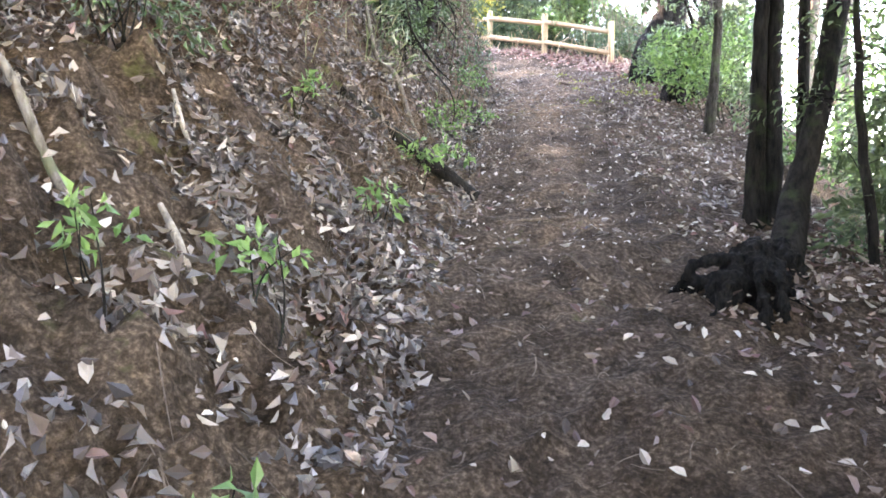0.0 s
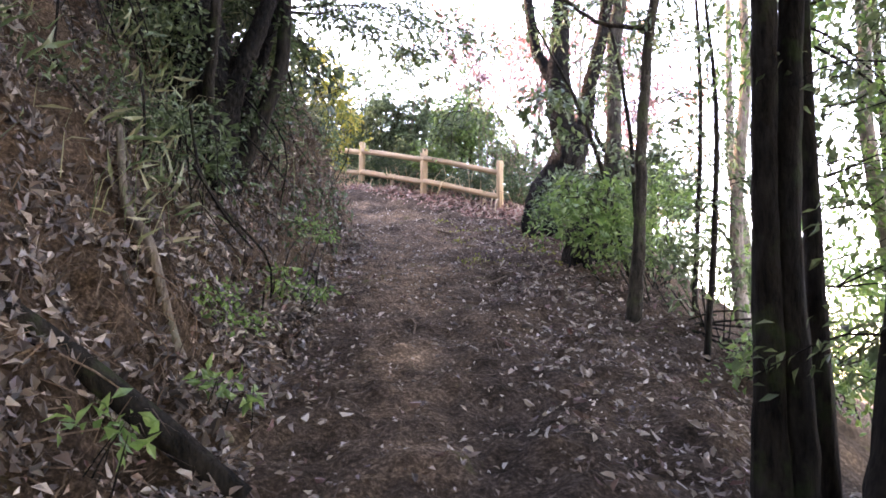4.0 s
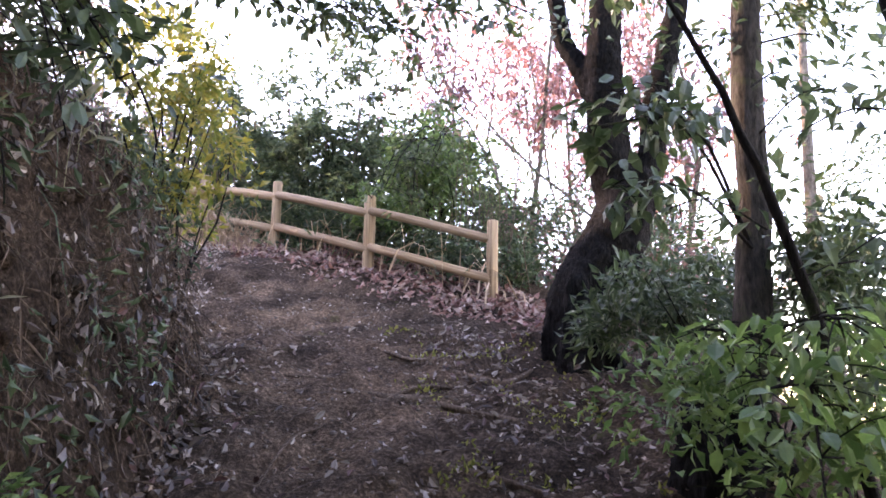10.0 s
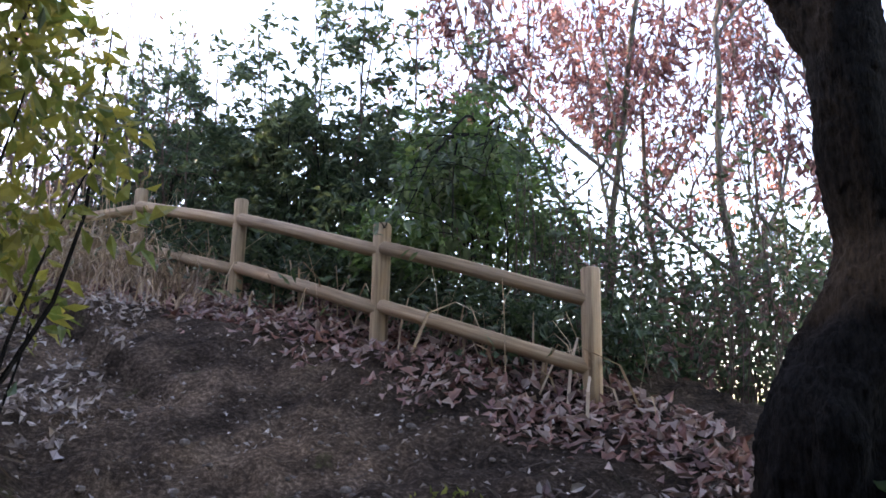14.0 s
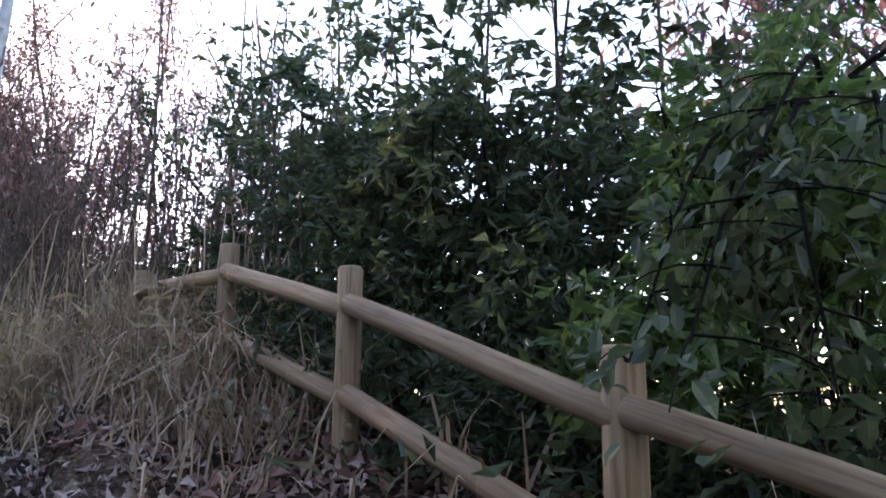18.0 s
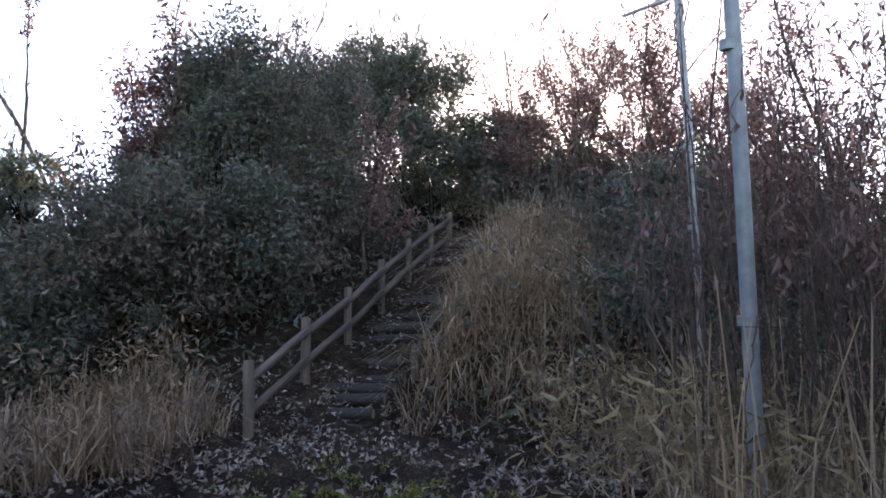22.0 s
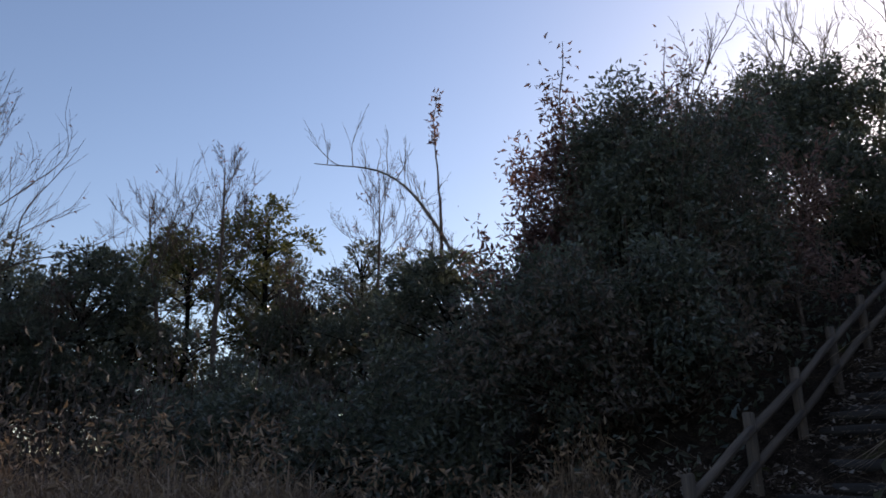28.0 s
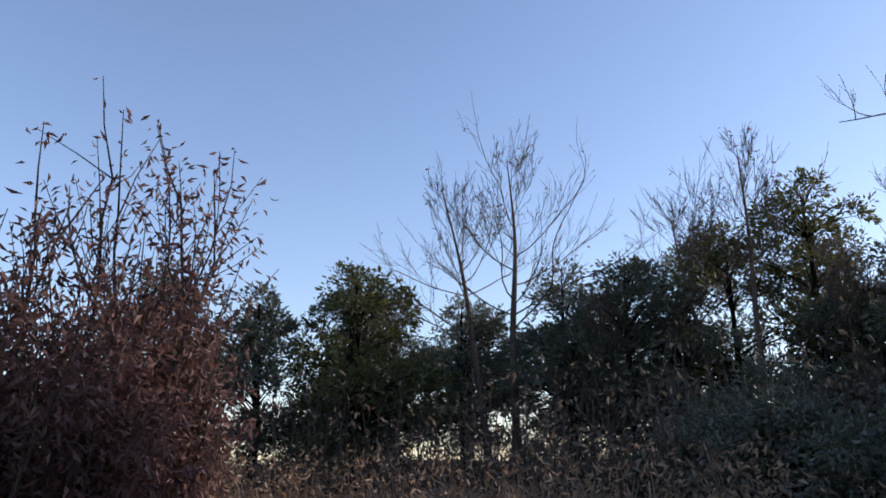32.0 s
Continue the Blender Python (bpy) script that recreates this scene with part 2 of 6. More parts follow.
STRAW_DARK = leaf_material("brown_dry_grass", [(0.14, 0.092, 0.062), (0.28, 0.187, 0.125), (0.45, 0.315, 0.205), (0.18, 0.12, 0.083)], 0.2, 0.7, 0.3)
BAMBOO = leaf_material("bamboo_grass_leaf", [(0.035, 0.065, 0.028), (0.07, 0.105, 0.045), (0.2, 0.19, 0.12), (0.05, 0.08, 0.035)], 0.35, 0.45)

WITHERED = leaf_material("withered_bamboo_leaf", [(0.16, 0.115, 0.06), (0.29, 0.21, 0.115), (0.45, 0.335, 0.2), (0.11, 0.095, 0.05)], 0.35, 0.5)

# ---- builders ----
class Shape:
    """Collects vertices and faces of one mesh."""

    def __init__(self):
        self.v, self.f, self.n = [], [], 0

    def add(self, verts, faces):
        """faces: an (N, k) array of vertex numbers within verts."""
        self.v.append(np.asarray(verts, float).reshape(-1, 3))
        self.f.append(np.asarray(faces, int) + self.n)
        self.n += len(self.v[-1])

    def mesh(self, name, mat, smooth=False):
        v = np.concatenate(self.v)
        me = bpy.data.meshes.new(name)
        sizes = np.concatenate([np.full(len(a), a.shape[1]) for a in self.f])
        loops = np.concatenate([a.ravel() for a in self.f])
        me.vertices.add(len(v))
        me.vertices.foreach_set("co", v.astype(np.float32).ravel())
        me.loops.add(len(loops))
        me.loops.foreach_set("vertex_index", loops.astype(np.int32))
        me.polygons.add(len(sizes))
        me.polygons.foreach_set("loop_start", (np.cumsum(sizes) - sizes).astype(np.int32))
        me.update(calc_edges=True)
        me.polygons.foreach_set("use_smooth", np.full(len(sizes), smooth))
        me.materials.append(mat)
        return me


def part(name, shape, mat, parent=None, label="", smooth=False, kind=""):
    """Links a shape as one mesh object under a thing or under a part."""
    ob = new(name, shape.mesh(name, mat, smooth))
    ob.parent = parent
    if parent is not None and parent.parent is None:
        ob.matrix_parent_inverse = Matrix.Translation(-parent.location)
    return tagged(ob, label, kind=kind)


def thing(name, at, label, category, group="", kind=""):
    ob = new(name)
    ob.empty_display_size = 0.1
    ob.location = at
    return tagged(ob, label, category, group, kind)


def spline(points, count):
    """A smooth line through a few control points."""
    p = np.asarray(points, float)
    if len(p) == 2:
        return p[0] + np.linspace(0, 1, count)[:, None] * (p[1] - p[0])
    q = np.vstack([2 * p[0] - p[1], p, 2 * p[-1] - p[-2]])
    u = np.linspace(0, len(p) - 1 - 1e-6, count)
    i = u.astype(int)
    s = (u - i)[:, None]
    a, b, c, d = q[i], q[i + 1], q[i + 2], q[i + 3]
    return 0.5 * (2 * b + (c - a) * s + (2 * a - 5 * b + 4 * c - d) * s ** 2 + (3 * b - 3 * c + d - a) * s ** 3)


def tube(shape, line, radii, sides=6, rng=None, rough=0.0, cap=True):
    """A round bar along a line; rough: uneven girth as a share of the radius."""
    line, k = np.asarray(line, float), len(line)
    radii = np.broadcast_to(np.asarray(radii, float), (k,))
    d = np.gradient(line, axis=0)
    d /= np.linalg.norm(d, axis=1)[:, None] + 1e-9
    ref = np.where(np.abs(d[:, 2:3]) > 0.9, np.array([[1.0, 0, 0]]), np.array([[0, 0, 1.0]]))
    a = np.cross(d, ref)
    a /= np.linalg.norm(a, axis=1)[:, None] + 1e-9
    for i in range(1, k):
        w = a[i - 1] - d[i] * (a[i - 1] @ d[i])
        a[i] = w / (np.linalg.norm(w) + 1e-9)
    b = np.cross(d, a)
    ang = np.linspace(0, 2 * math.pi, sides, endpoint=False)
    r = radii[:, None] * np.ones(sides)
    if rough and rng is not None:
        ridge = 1 + rough * rng.uniform(-1, 1, sides)[None, :] * 0.6
        lump = rng.uniform(-1, 1, (k + 4, sides))
        lump = (lump[:-4] + 2 * lump[1:-3] + 3 * lump[2:-2] + 2 * lump[3:-1] + lump[4:]) / 5
        r = r * ridge * (1 + rough * lump * 0.6)
    ring = line[:, None, :] + r[:, :, None] * (np.cos(ang)[None, :, None] * a[:, None, :] + np.sin(ang)[None, :, None] * b[:, None, :])
    i, j = np.meshgrid(np.arange(k - 1), np.arange(sides), indexing="ij")
    j2 = (j + 1) % sides
    shape.add(ring, np.stack([i * sides + j, i * sides + j2, (i + 1) * sides + j2, (i + 1) * sides + j], -1).reshape(-1, 4))
    if cap:
        shape.f.append(np.arange(shape.n - sides, shape.n)[None, :])
        shape.f.append(np.arange(shape.n - k * sides + sides - 1, shape.n - k * sides - 1, -1)[None, :])


def fused(name, shape, mat, parent, voxel, label="", relief=0.03, grain=0.07):
    """Overlapping stems grown together into one skin with uneven bark."""
    ob = part(name, shape, mat, parent, label, smooth=True)
    join = ob.modifiers.new("join", "REMESH")
    join.mode, join.voxel_size, join.use_smooth_shade = "VOXEL", voxel, True
    soft = ob.modifiers.new("soften", "SMOOTH")
    soft.factor, soft.iterations = 0.6, 3
    tex = bpy.data.textures.new(name + "_relief", "CLOUDS")
    tex.noise_scale, tex.noise_depth = grain, 3
    rel = ob.modifiers.new("relief", "DISPLACE")
    rel.texture, rel.texture_coords, rel.strength, rel.mid_level = tex, "LOCAL", relief, 0.5
    return ob


def lumpy(rng, ellipsoids, k=9, lo=0.28, hi=0.5, core=0.8):
    """Breaks round masses up into a core and smaller heads over its upper side."""
    out = []
    for x, y, z, a, b, c in ellipsoids:
        out.append((x, y, z, a * core, b * core, c * core))
        for _ in range(k):
            d = unit(rng.normal(0, 1, 3))
            d[2] = abs(d[2]) * 1.1 - 0.25
            s = rng.uniform(lo, hi)
            out.append((x + d[0] * a * 0.82, y + d[1] * b * 0.82, z + d[2] * c * 0.85, a * s, b * s, c * s * rng.uniform(0.8, 1.5)))
    return out


def unit(v):
    return v / (np.linalg.norm(v, axis=-1, keepdims=True) + 1e-9)


def leaves(shape, rng, at, way, length, width=0.4, fold=0.25, droop=0.25, fine=True, up=None):
    """Pointed leaves, folded along the midrib and drooping. at, way: (N, 3); length: a number or (N,)."""
    n = len(at)
    way = unit(np.asarray(way, float))
    length = np.broadcast_to(np.asarray(length, float), (n,))[:, None]
    nrm = rng.normal(0, 1, (n, 3)) if up is None else up + rng.normal(0, 0.35, (n, 3))
    side = unit(np.cross(way, nrm))
    nrm = np.cross(side, way)
    w = width * length * 0.5 * rng.uniform(0.75, 1.2, (n, 1))
    lift = nrm * w * fold * 2
    tip = at + way * length - nrm * length * droop * rng.uniform(0.2, 1.6, (n, 1))
    mid = at + way * length * 0.48
    left, right = mid + side * w + lift, mid - side * w + lift
    base = np.arange(n)[:, None]
    if fine == 2:
        m1 = at + way * length * 0.3 - nrm * length * droop * 0.1
        m2 = at + way * length * 0.68 - nrm * length * droop * 0.4
        ring = [at, m1, m2, tip, m1 + side * w * 0.9 + lift, m1 - side * w * 0.9 + lift, m2 + side * w * 0.85 + lift * 0.6, m2 - side * w * 0.85 + lift * 0.6]
        shape.add(np.stack(ring, 1), np.concatenate([base * 8 + np.array([t]) for t in ((0, 5, 1), (0, 1, 4), (2, 7, 3), (6, 2, 3), (1, 5, 7), (1, 7, 2), (4, 1, 2), (4, 2, 6))]))
    elif fine:
        shape.add(np.stack([at, mid, tip, left, right], 1), np.concatenate([base * 5 + np.array([t]) for t in ((0, 4, 1), (4, 2, 1), (0, 1, 3), (1, 2, 3))]))
    else:
        shape.add(np.stack([at, tip, left, right], 1), np.concatenate([base * 4 + np.array([t]) for t in ((0, 3, 1), (0, 1, 2))]))


def blades(shape, rng, at, height, lean=0.5, width=0.008, heading=None):
    """Grass blades that bend over. at: (N, 3) feet; height: (N,)."""
    n = len(at)
    h = np.broadcast_to(np.asarray(height, float), (n,))[:, None] * rng.uniform(0.6, 1.15, (n, 1))
    a = rng.uniform(0, 2 * math.pi, n) if heading is None else heading
    out = np.stack([np.cos(a), np.sin(a), np.zeros(n)], 1)
    b = a + rng.normal(1.57, 0.5, n)
    side = np.stack([np.cos(b), np.sin(b), np.zeros(n)], 1) * width * rng.uniform(0.6, 1.5, (n, 1))
    l = np.clip(lean * rng.uniform(0.1, 1.5, (n, 1)), 0.0, 1.7)
    zed = np.array([[0, 0, 1.0]])
    m1 = at + zed * h * 0.5 + out * h * l * 0.22
    m2 = at + zed * h * (0.92 - 0.25 * l) + out * h * l * 0.6
    tip = at + zed * h * (1.02 - 0.55 * l) + out * h * l * 1.05
    i = np.arange(n)[:, None] * 7
    shape.add(np.stack([at - side, at + side, m1 - side, m1 + side, m2 - side * 0.7, m2 + side * 0.7, tip], 1), np.concatenate([i + np.array([q]) for q in ((0, 1, 3, 2), (2, 3, 5, 4))]))
    shape.f.append(shape.n - n * 7 + np.arange(n)[:, None] * 7 + np.array([[4, 5, 6]]))


def grow(rng, p, d, length, r, depth, lines, spread=0.6, rise=0.12, wander=0.11, ratio=0.66, kids=(2, 4)):
    """A branching limb; lines collects (depth, points, radii)."""
    k = 5 if depth > 1 else 3 + (depth > 0)
    pts, way = [np.array(p, float)], np.array(d, float)
    for _ in range(k - 1):
        way = unit(way + rng.normal(0, wander, 3) + np.array([0, 0, rise]))
        pts.append(pts[-1] + way * length / (k - 1))
    pts = np.array(pts)
    lines.append((depth, pts, np.linspace(r, r * (0.62 if depth else 0.35), k)))
    if depth == 0:
        return
    for c in range(rng.integers(kids[0], kids[1] + 1)):
        f = 1.0 if c == 0 else rng.uniform(0.35, 1.0)
        i = min(k - 2, int(f * (k - 1)))
        q = pts[i] + (pts[i + 1] - pts[i]) * (f * (k - 1) - i)
        turn = unit(way + rng.normal(0, spread if c else spread * 0.4, 3) * np.array([1, 1, 0.7]))
        grow(rng, q, turn, length * ratio * rng.uniform(0.75, 1.2) * (1.25 if c == 0 else 0.95), r * (0.7 if c == 0 else 0.5), depth - 1, lines, spread, rise, wander, ratio, kids)


def limbs_of(shape, lines, thin=0.004, deepest=None):
    for depth, pts, rad in lines:
        if deepest is not None and depth > deepest:
            continue
        tube(shape, pts, np.maximum(rad, thin), 3 if depth < 2 else 5 if depth < 3 else 7, cap=depth > 1)


def scatter_on(rng, lines, count, deepest=1, jitter=0.05):
    """Places and headings along the outer twigs."""
    pool = [l for l in lines if l[0] <= deepest]
    pick = rng.integers(0, len(pool), count)
    seg = np.array([[pool[i][1][0], pool[i][1][-1]] for i in range(len(pool))])
    f = rng.uniform(0.1, 1.05, (count, 1))
    a, b = seg[pick, 0], seg[pick, 1]
    return a + (b - a) * f + rng.normal(0, jitter, (count, 3)), unit(b - a)


def clumps(rng, count, radius, per, centres, hollow=0.55, squash=1.0):
    """Leaf places in many small clumps spread through ellipsoids: (x, y, z, rx, ry, rz) each. Returns places and outward ways."""
    cs = np.asarray(centres, float)
    vol = (cs[:, 3] * cs[:, 4] * cs[:, 5]) ** 0.67
    pick = rng.choice(len(cs), count, p=vol / vol.sum())
    d = unit(rng.normal(0, 1, (count, 3)))
    d[:, 2] = np.where(d[:, 2] < -0.35, -d[:, 2], d[:, 2])
    rad = rng.uniform(hollow, 1.0, (count, 1)) ** 0.6 * (1 + 0.16 * np.sin(7 * d[:, 0:1] + pick[:, None]) + 0.14 * np.cos(9 * d[:, 1:2] + 4 * d[:, 2:3]) + rng.normal(0, 0.05, (count, 1)))
    mid = cs[pick, :3] + d * rad * cs[pick, 3:6]
    off = unit(rng.normal(0, 1, (count, per, 3))) * radius * rng.uniform(0.15, 1.0, (count, per, 1)) * np.array([1, 1, squash])
    at = (mid[:, None, :] + off).reshape(-1, 3)
    way = unit(off).reshape(-1, 3) * 0.7 + np.repeat(d, per, 0) * 0.8
    return at, way, mid


def log_bar(name, a, b, r, mat, parent, rng, sides=12, label=""):
    """A round timber with a chamfered rim, its length along its own z."""
    a, b = Vector(a), Vector(b)
    n = (b - a).length
    s = Shape()
    zs = np.array([0, 0, 0.012, n * 0.33, n * 0.66, n - 0.012, n])
    rs = np.array([r * 0.02, r * 0.86, r, r * rng.uniform(0.97, 1.03), r * rng.uniform(0.97, 1.03), r, r * 0.86])
    line = np.stack([np.zeros(7), np.zeros(7), zs], 1)
    line[3:5, :2] += rng.normal(0, r * 0.07, (2, 2))
    line[0, 2] = -0.001
    tube(s, line, rs, sides, rng, 0.05)
    ob = part(name, s, mat, parent, label, smooth=True)
    for at_z in (-0.0015, n + 0.0015):
        disc = Shape()
        ang = np.linspace(0, 2 * math.pi, 12, endpoint=False)
        ring = np.stack([r * 0.8 * np.cos(ang), r * 0.8 * np.sin(ang), np.full(12, at_z)], 1)
        disc.add(np.vstack([ring, [[0, 0, at_z]]]), [(12, i, (i + 1) % 12) if at_z > 0 else (12, (i + 1) % 12, i) for i in range(12)])
        part("sawn_end", disc, END, ob)
    ob.matrix_basis = Matrix.Translation(a) @ (b - a).to_track_quat("Z", "Y").to_matrix().to_4x4()
    return ob

# ---- the ground: a cut trail climbing along a bank, a clearing, a hill with steps, a valley ----
TY = [-6, 0, 2.2, 4.2, 6.7, 10, 12.3, 13.8, 15.2, 16, 17.3, 18.6, 21]
TX = [-0.3, 0.2, 0.55, 0.8, 1.1, 1.45, 1.75, 1.6, 1.0, 0.4, -0.3, -1.0, -2.2]
TZ = [-1.9, 0, 0.66, 1.42, 2.18, 3.24, 3.96, 4.5, 5.05, 5.45, 5.9, 6.2, 6.5]


def ease(u):
    u = np.clip(u, 0, 1)
    return u * u * (3 - 2 * u)


def wobble(x, y, size, seed):
    r = np.random.default_rng(seed)
    z = 0
    for k in range(7):
        a, f = r.uniform(0, 2 * math.pi), r.uniform(0.7, 1.6) / size
        z = z + np.sin((x * math.cos(a) + y * math.sin(a)) * f * 2 * math.pi + r.uniform(0, 6.3))
    return z / 4.2


def ground(x, y):
    x, y = np.asarray(x, float), np.asarray(y, float)
    c, tz = np.interp(y, TY, TX), np.interp(y, TY, TZ)
    off = x - c
    half = np.interp(y, [0, 5, 9, 11, 13], [0.75, 0.8, 0.9, 0.85, 0.9])
    toe = np.interp(y, [5, 9, 11, 13.2], [0.45, 0.4, 0.15, 0.12])
    d = np.maximum(0, -off - half)
    steep = np.interp(y, [5, 9, 11, 13.2, 14.2], [0.35, 1.3, 3.2, 3.0, 0.3])
    bank = tz + 0.5 * np.minimum(d, toe) + (0.5 + steep) * np.maximum(0, d - toe)
    plateau = 5.55 + 0.3 * ease((1 - x) / 2.5) + 0.065 * np.clip(-x, 0, 30) + 0.12 * np.clip(y - 15.5, 0, 3.4)
    plateau = plateau + 0.12 * wobble(x, y, 5, 3) + 0.8 * ease((-4.2 - x) / 3.2) * ease((16.8 - y) / 3)
    z = np.minimum(bank, plateau) - 0.25 * np.exp(-((bank - plateau) / 0.4) ** 2)
    z = np.where(off > 0, tz + 0.02 * np.clip(off, 0, 3) ** 2 - 0.16 * np.clip(off - 0.7, 0, 1.5) * ease((10 - y) / 3), z)
    edge = np.interp(y, [-6, 0, 6.6, 10, 13.5, 15.2, 17], [1.0, 1.5, 2.75, 3.3, 4.35, 4.2, 6])
    rim = np.maximum(x - edge, (x - 3.2) * 0.737 + (y - 15.1) * 0.676 - 0.4)
    e = np.maximum(0, rim)
    z = z - np.minimum(0.15 * e + 0.6 * np.maximum(0, e - 0.5), 28)
    hill = (x < 2) * np.clip(0.45 * ((x + 8.1) * -0.93 + (y - 18.4) * 0.36), 0, 6.2) * ease((y - 14.5) / 5)
    z = z + hill
    up, out = (x + 8.15) * -0.689 + (y - 18.42) * 0.725, (x + 8.15) * 0.725 + (y - 18.42) * 0.689
    z = z + 1.35 * ease((out - 1.15) / 0.9) * ease((4.4 - out) / 1.8) * ease((up - 0.3) / 2.2) * ease((7.0 - up) / 2.0)
    near = np.exp(-np.maximum(0, np.hypot(x, y - 10) - 15) / 10)
    z = z + near * (0.05 * wobble(x, y, 1.1, 5) + 0.036 * wobble(x, y, 0.37, 6) + 0.02 * wobble(x, y, 0.17, 9)) + (1 - near) * 0.5 * wobble(x, y, 30, 7) * ease((np.hypot(x, y) - 30) / 40)
    return z + (0.14 * wobble(x, y, 0.62, 8) + 0.075 * wobble(x, y, 0.24, 10)) * ease(d / 0.5) * (d > 0) * near


def spread_out(lo, hi, step, reach):
    inner = list(np.arange(lo, hi + step / 2, step))
    s, p, q = step, [], []
    a, b = inner[0], inner[-1]
    while b < hi + reach:
        s *= 1.16
        a, b = a - s, b + s
        p.append(a), q.append(b)
    return np.array(p[::-1] + inner + q)


gx, gy = spread_out(-2.6, 4.4, 0.06, 1500), spread_out(-0.5, 17.5, 0.06, 1500)
X, Y = np.meshgrid(gx, gy, indexing="ij")
sheet = Shape()
ni, nj = np.meshgrid(np.arange(len(gx) - 1), np.arange(len(gy) - 1), indexing="ij")
k = len(gy)
sheet.add(np.stack([X, Y, ground(X, Y)], -1), np.stack([ni * k + nj, (ni + 1) * k + nj, (ni + 1) * k + nj + 1, ni * k + nj + 1], -1).reshape(-1, 4))
land = part("ground", sheet, SOIL, None, "brown trodden earth trail between banks, strewn with leaves", True, "structure")
land["category"] = "ground"
# the strip that feet have worn bare and dusty
line_x = np.interp(Y, [-6, 4.2, 6.7, 10, 12.3, 13.8, 15.2, 17.3, 21], [-0.3, 0.75, 1.0, 1.25, 1.65, 1.6, 1.0, -0.3, -2.2])
dust = np.exp(-((X - line_x + 0.12 * wobble(X, Y, 1.7, 27)) / np.interp(Y, [4, 8, 13, 17], [0.3, 0.3, 0.75, 0.9])) ** 2) * np.clip(0.55 + 0.5 * wobble(X, Y, 0.9, 28), 0, 1) * ease((Y - 3) / 4) * ease((21 - Y) / 4)
land.data.attributes.new("worn", "FLOAT", "POINT").data.foreach_set("value", dust.astype(np.float32).ravel())


def on_ground(rng, count, x0, x1, y0, y1, density=None, lift=0.0):
    """Random feet on the ground; density(x, y, offset from the trail's middle) keeps a share."""
    x, y = rng.uniform(x0, x1, count), rng.uniform(y0, y1, count)
    if density is not None:
        keep = rng.uniform(0, 1, count) < density(x, y, x - np.interp(y, TY, TX))
        x, y = x[keep], y[keep]
    return np.stack([x, y, ground(x, y) + lift], 1)


def on_bank(rng, count, y0, y1, reach=1.3, patch=None):
    """Random places on the cut face of the inner bank, evenly over its height; returns places and the height up the face."""
    y = rng.uniform(y0, y1, count)
    half = np.interp(y, [0, 5, 9, 11, 13], [0.75, 0.8, 0.9, 0.85, 0.9])
    span = np.interp(y, [4, 8, 10.5, 13.3], [reach, reach * 0.9, reach * 0.6, reach * 0.5])
    u = rng.uniform(0, 1, count)
    x = np.interp(y, TY, TX) - half - u * span
    if patch is not None:
        keep = rng.uniform(0, 1, count) < ease(0.45 + 0.8 * wobble(y * 1.3, u * 2.2, 0.8, patch))
        x, y, u = x[keep], y[keep], u[keep]
    return np.stack([x, y, ground(x, y)], 1), u


def slope_of(p):
    h = 0.06
    gxx = (ground(p[:, 0] + h, p[:, 1]) - ground(p[:, 0] - h, p[:, 1])) / (2 * h)
    gyy = (ground(p[:, 0], p[:, 1] + h) - ground(p[:, 0], p[:, 1] - h)) / (2 * h)
    return unit(np.stack([-gxx, -gyy, np.ones(len(p))], 1))


def strew(name, rng, feet, size, mat, label, category="fallen leaves", fine=True):
    """Fallen leaves lying on the ground, curled and tilted."""
    s = Shape()
    up = slope_of(feet)
    way = rng.normal(0, 1, (len(feet), 3))
    way = way - up * (np.sum(way * up, 1, keepdims=True)) + up * rng.normal(0.12, 0.22, (len(feet), 1)) * np.linalg.norm(way, axis=1, keepdims=True)
    flip = np.where(rng.uniform(0, 1, (len(feet), 1)) < 0.5, 1.0, -1.0)
    leaves(s, rng, feet + up * rng.uniform(0.006, 0.03, (len(feet), 1)), way, size * rng.uniform(0.4, 1.4, len(feet)), 0.5, 0.45, rng.uniform(-0.5, 0.3), fine, up * flip)
    ob = part(name, s, mat, None, label, kind="stuff")
    ob["category"] = category
    return ob


rng = np.random.default_rng(11)


def litter_density(x, y, off):
    side = np.where(off < 0, ease((-off - 0.45) / 0.6), ease((off - 0.35) / 0.6))
    patch = ease(0.5 + 0.55 * wobble(x, y, 1.3, 21))
    lower = 0.1 * ease((9 - y) / 5) * patch
    fade = np.interp(y, [0, 8, 10, 13.5], [1, 1, 0.85, 0.8])
    side = side * (1 - 0.72 * ease((-off - 1.0) / 0.5))
    side = side * np.where(off > 0, np.interp(y, [4, 6, 9], [1, 0.5, 0.6]), 1) * np.interp(y, [1.5, 3.0, 4.2], [0.12, 0.4, 1])
    return np.clip(side * (0.25 + 0.75 * patch) * fade + 0.02 + 0.05 * patch * ease((y - 8) / 3) + lower, 0, 1) * (x < np.interp(y, TY, TX) + 2.1)


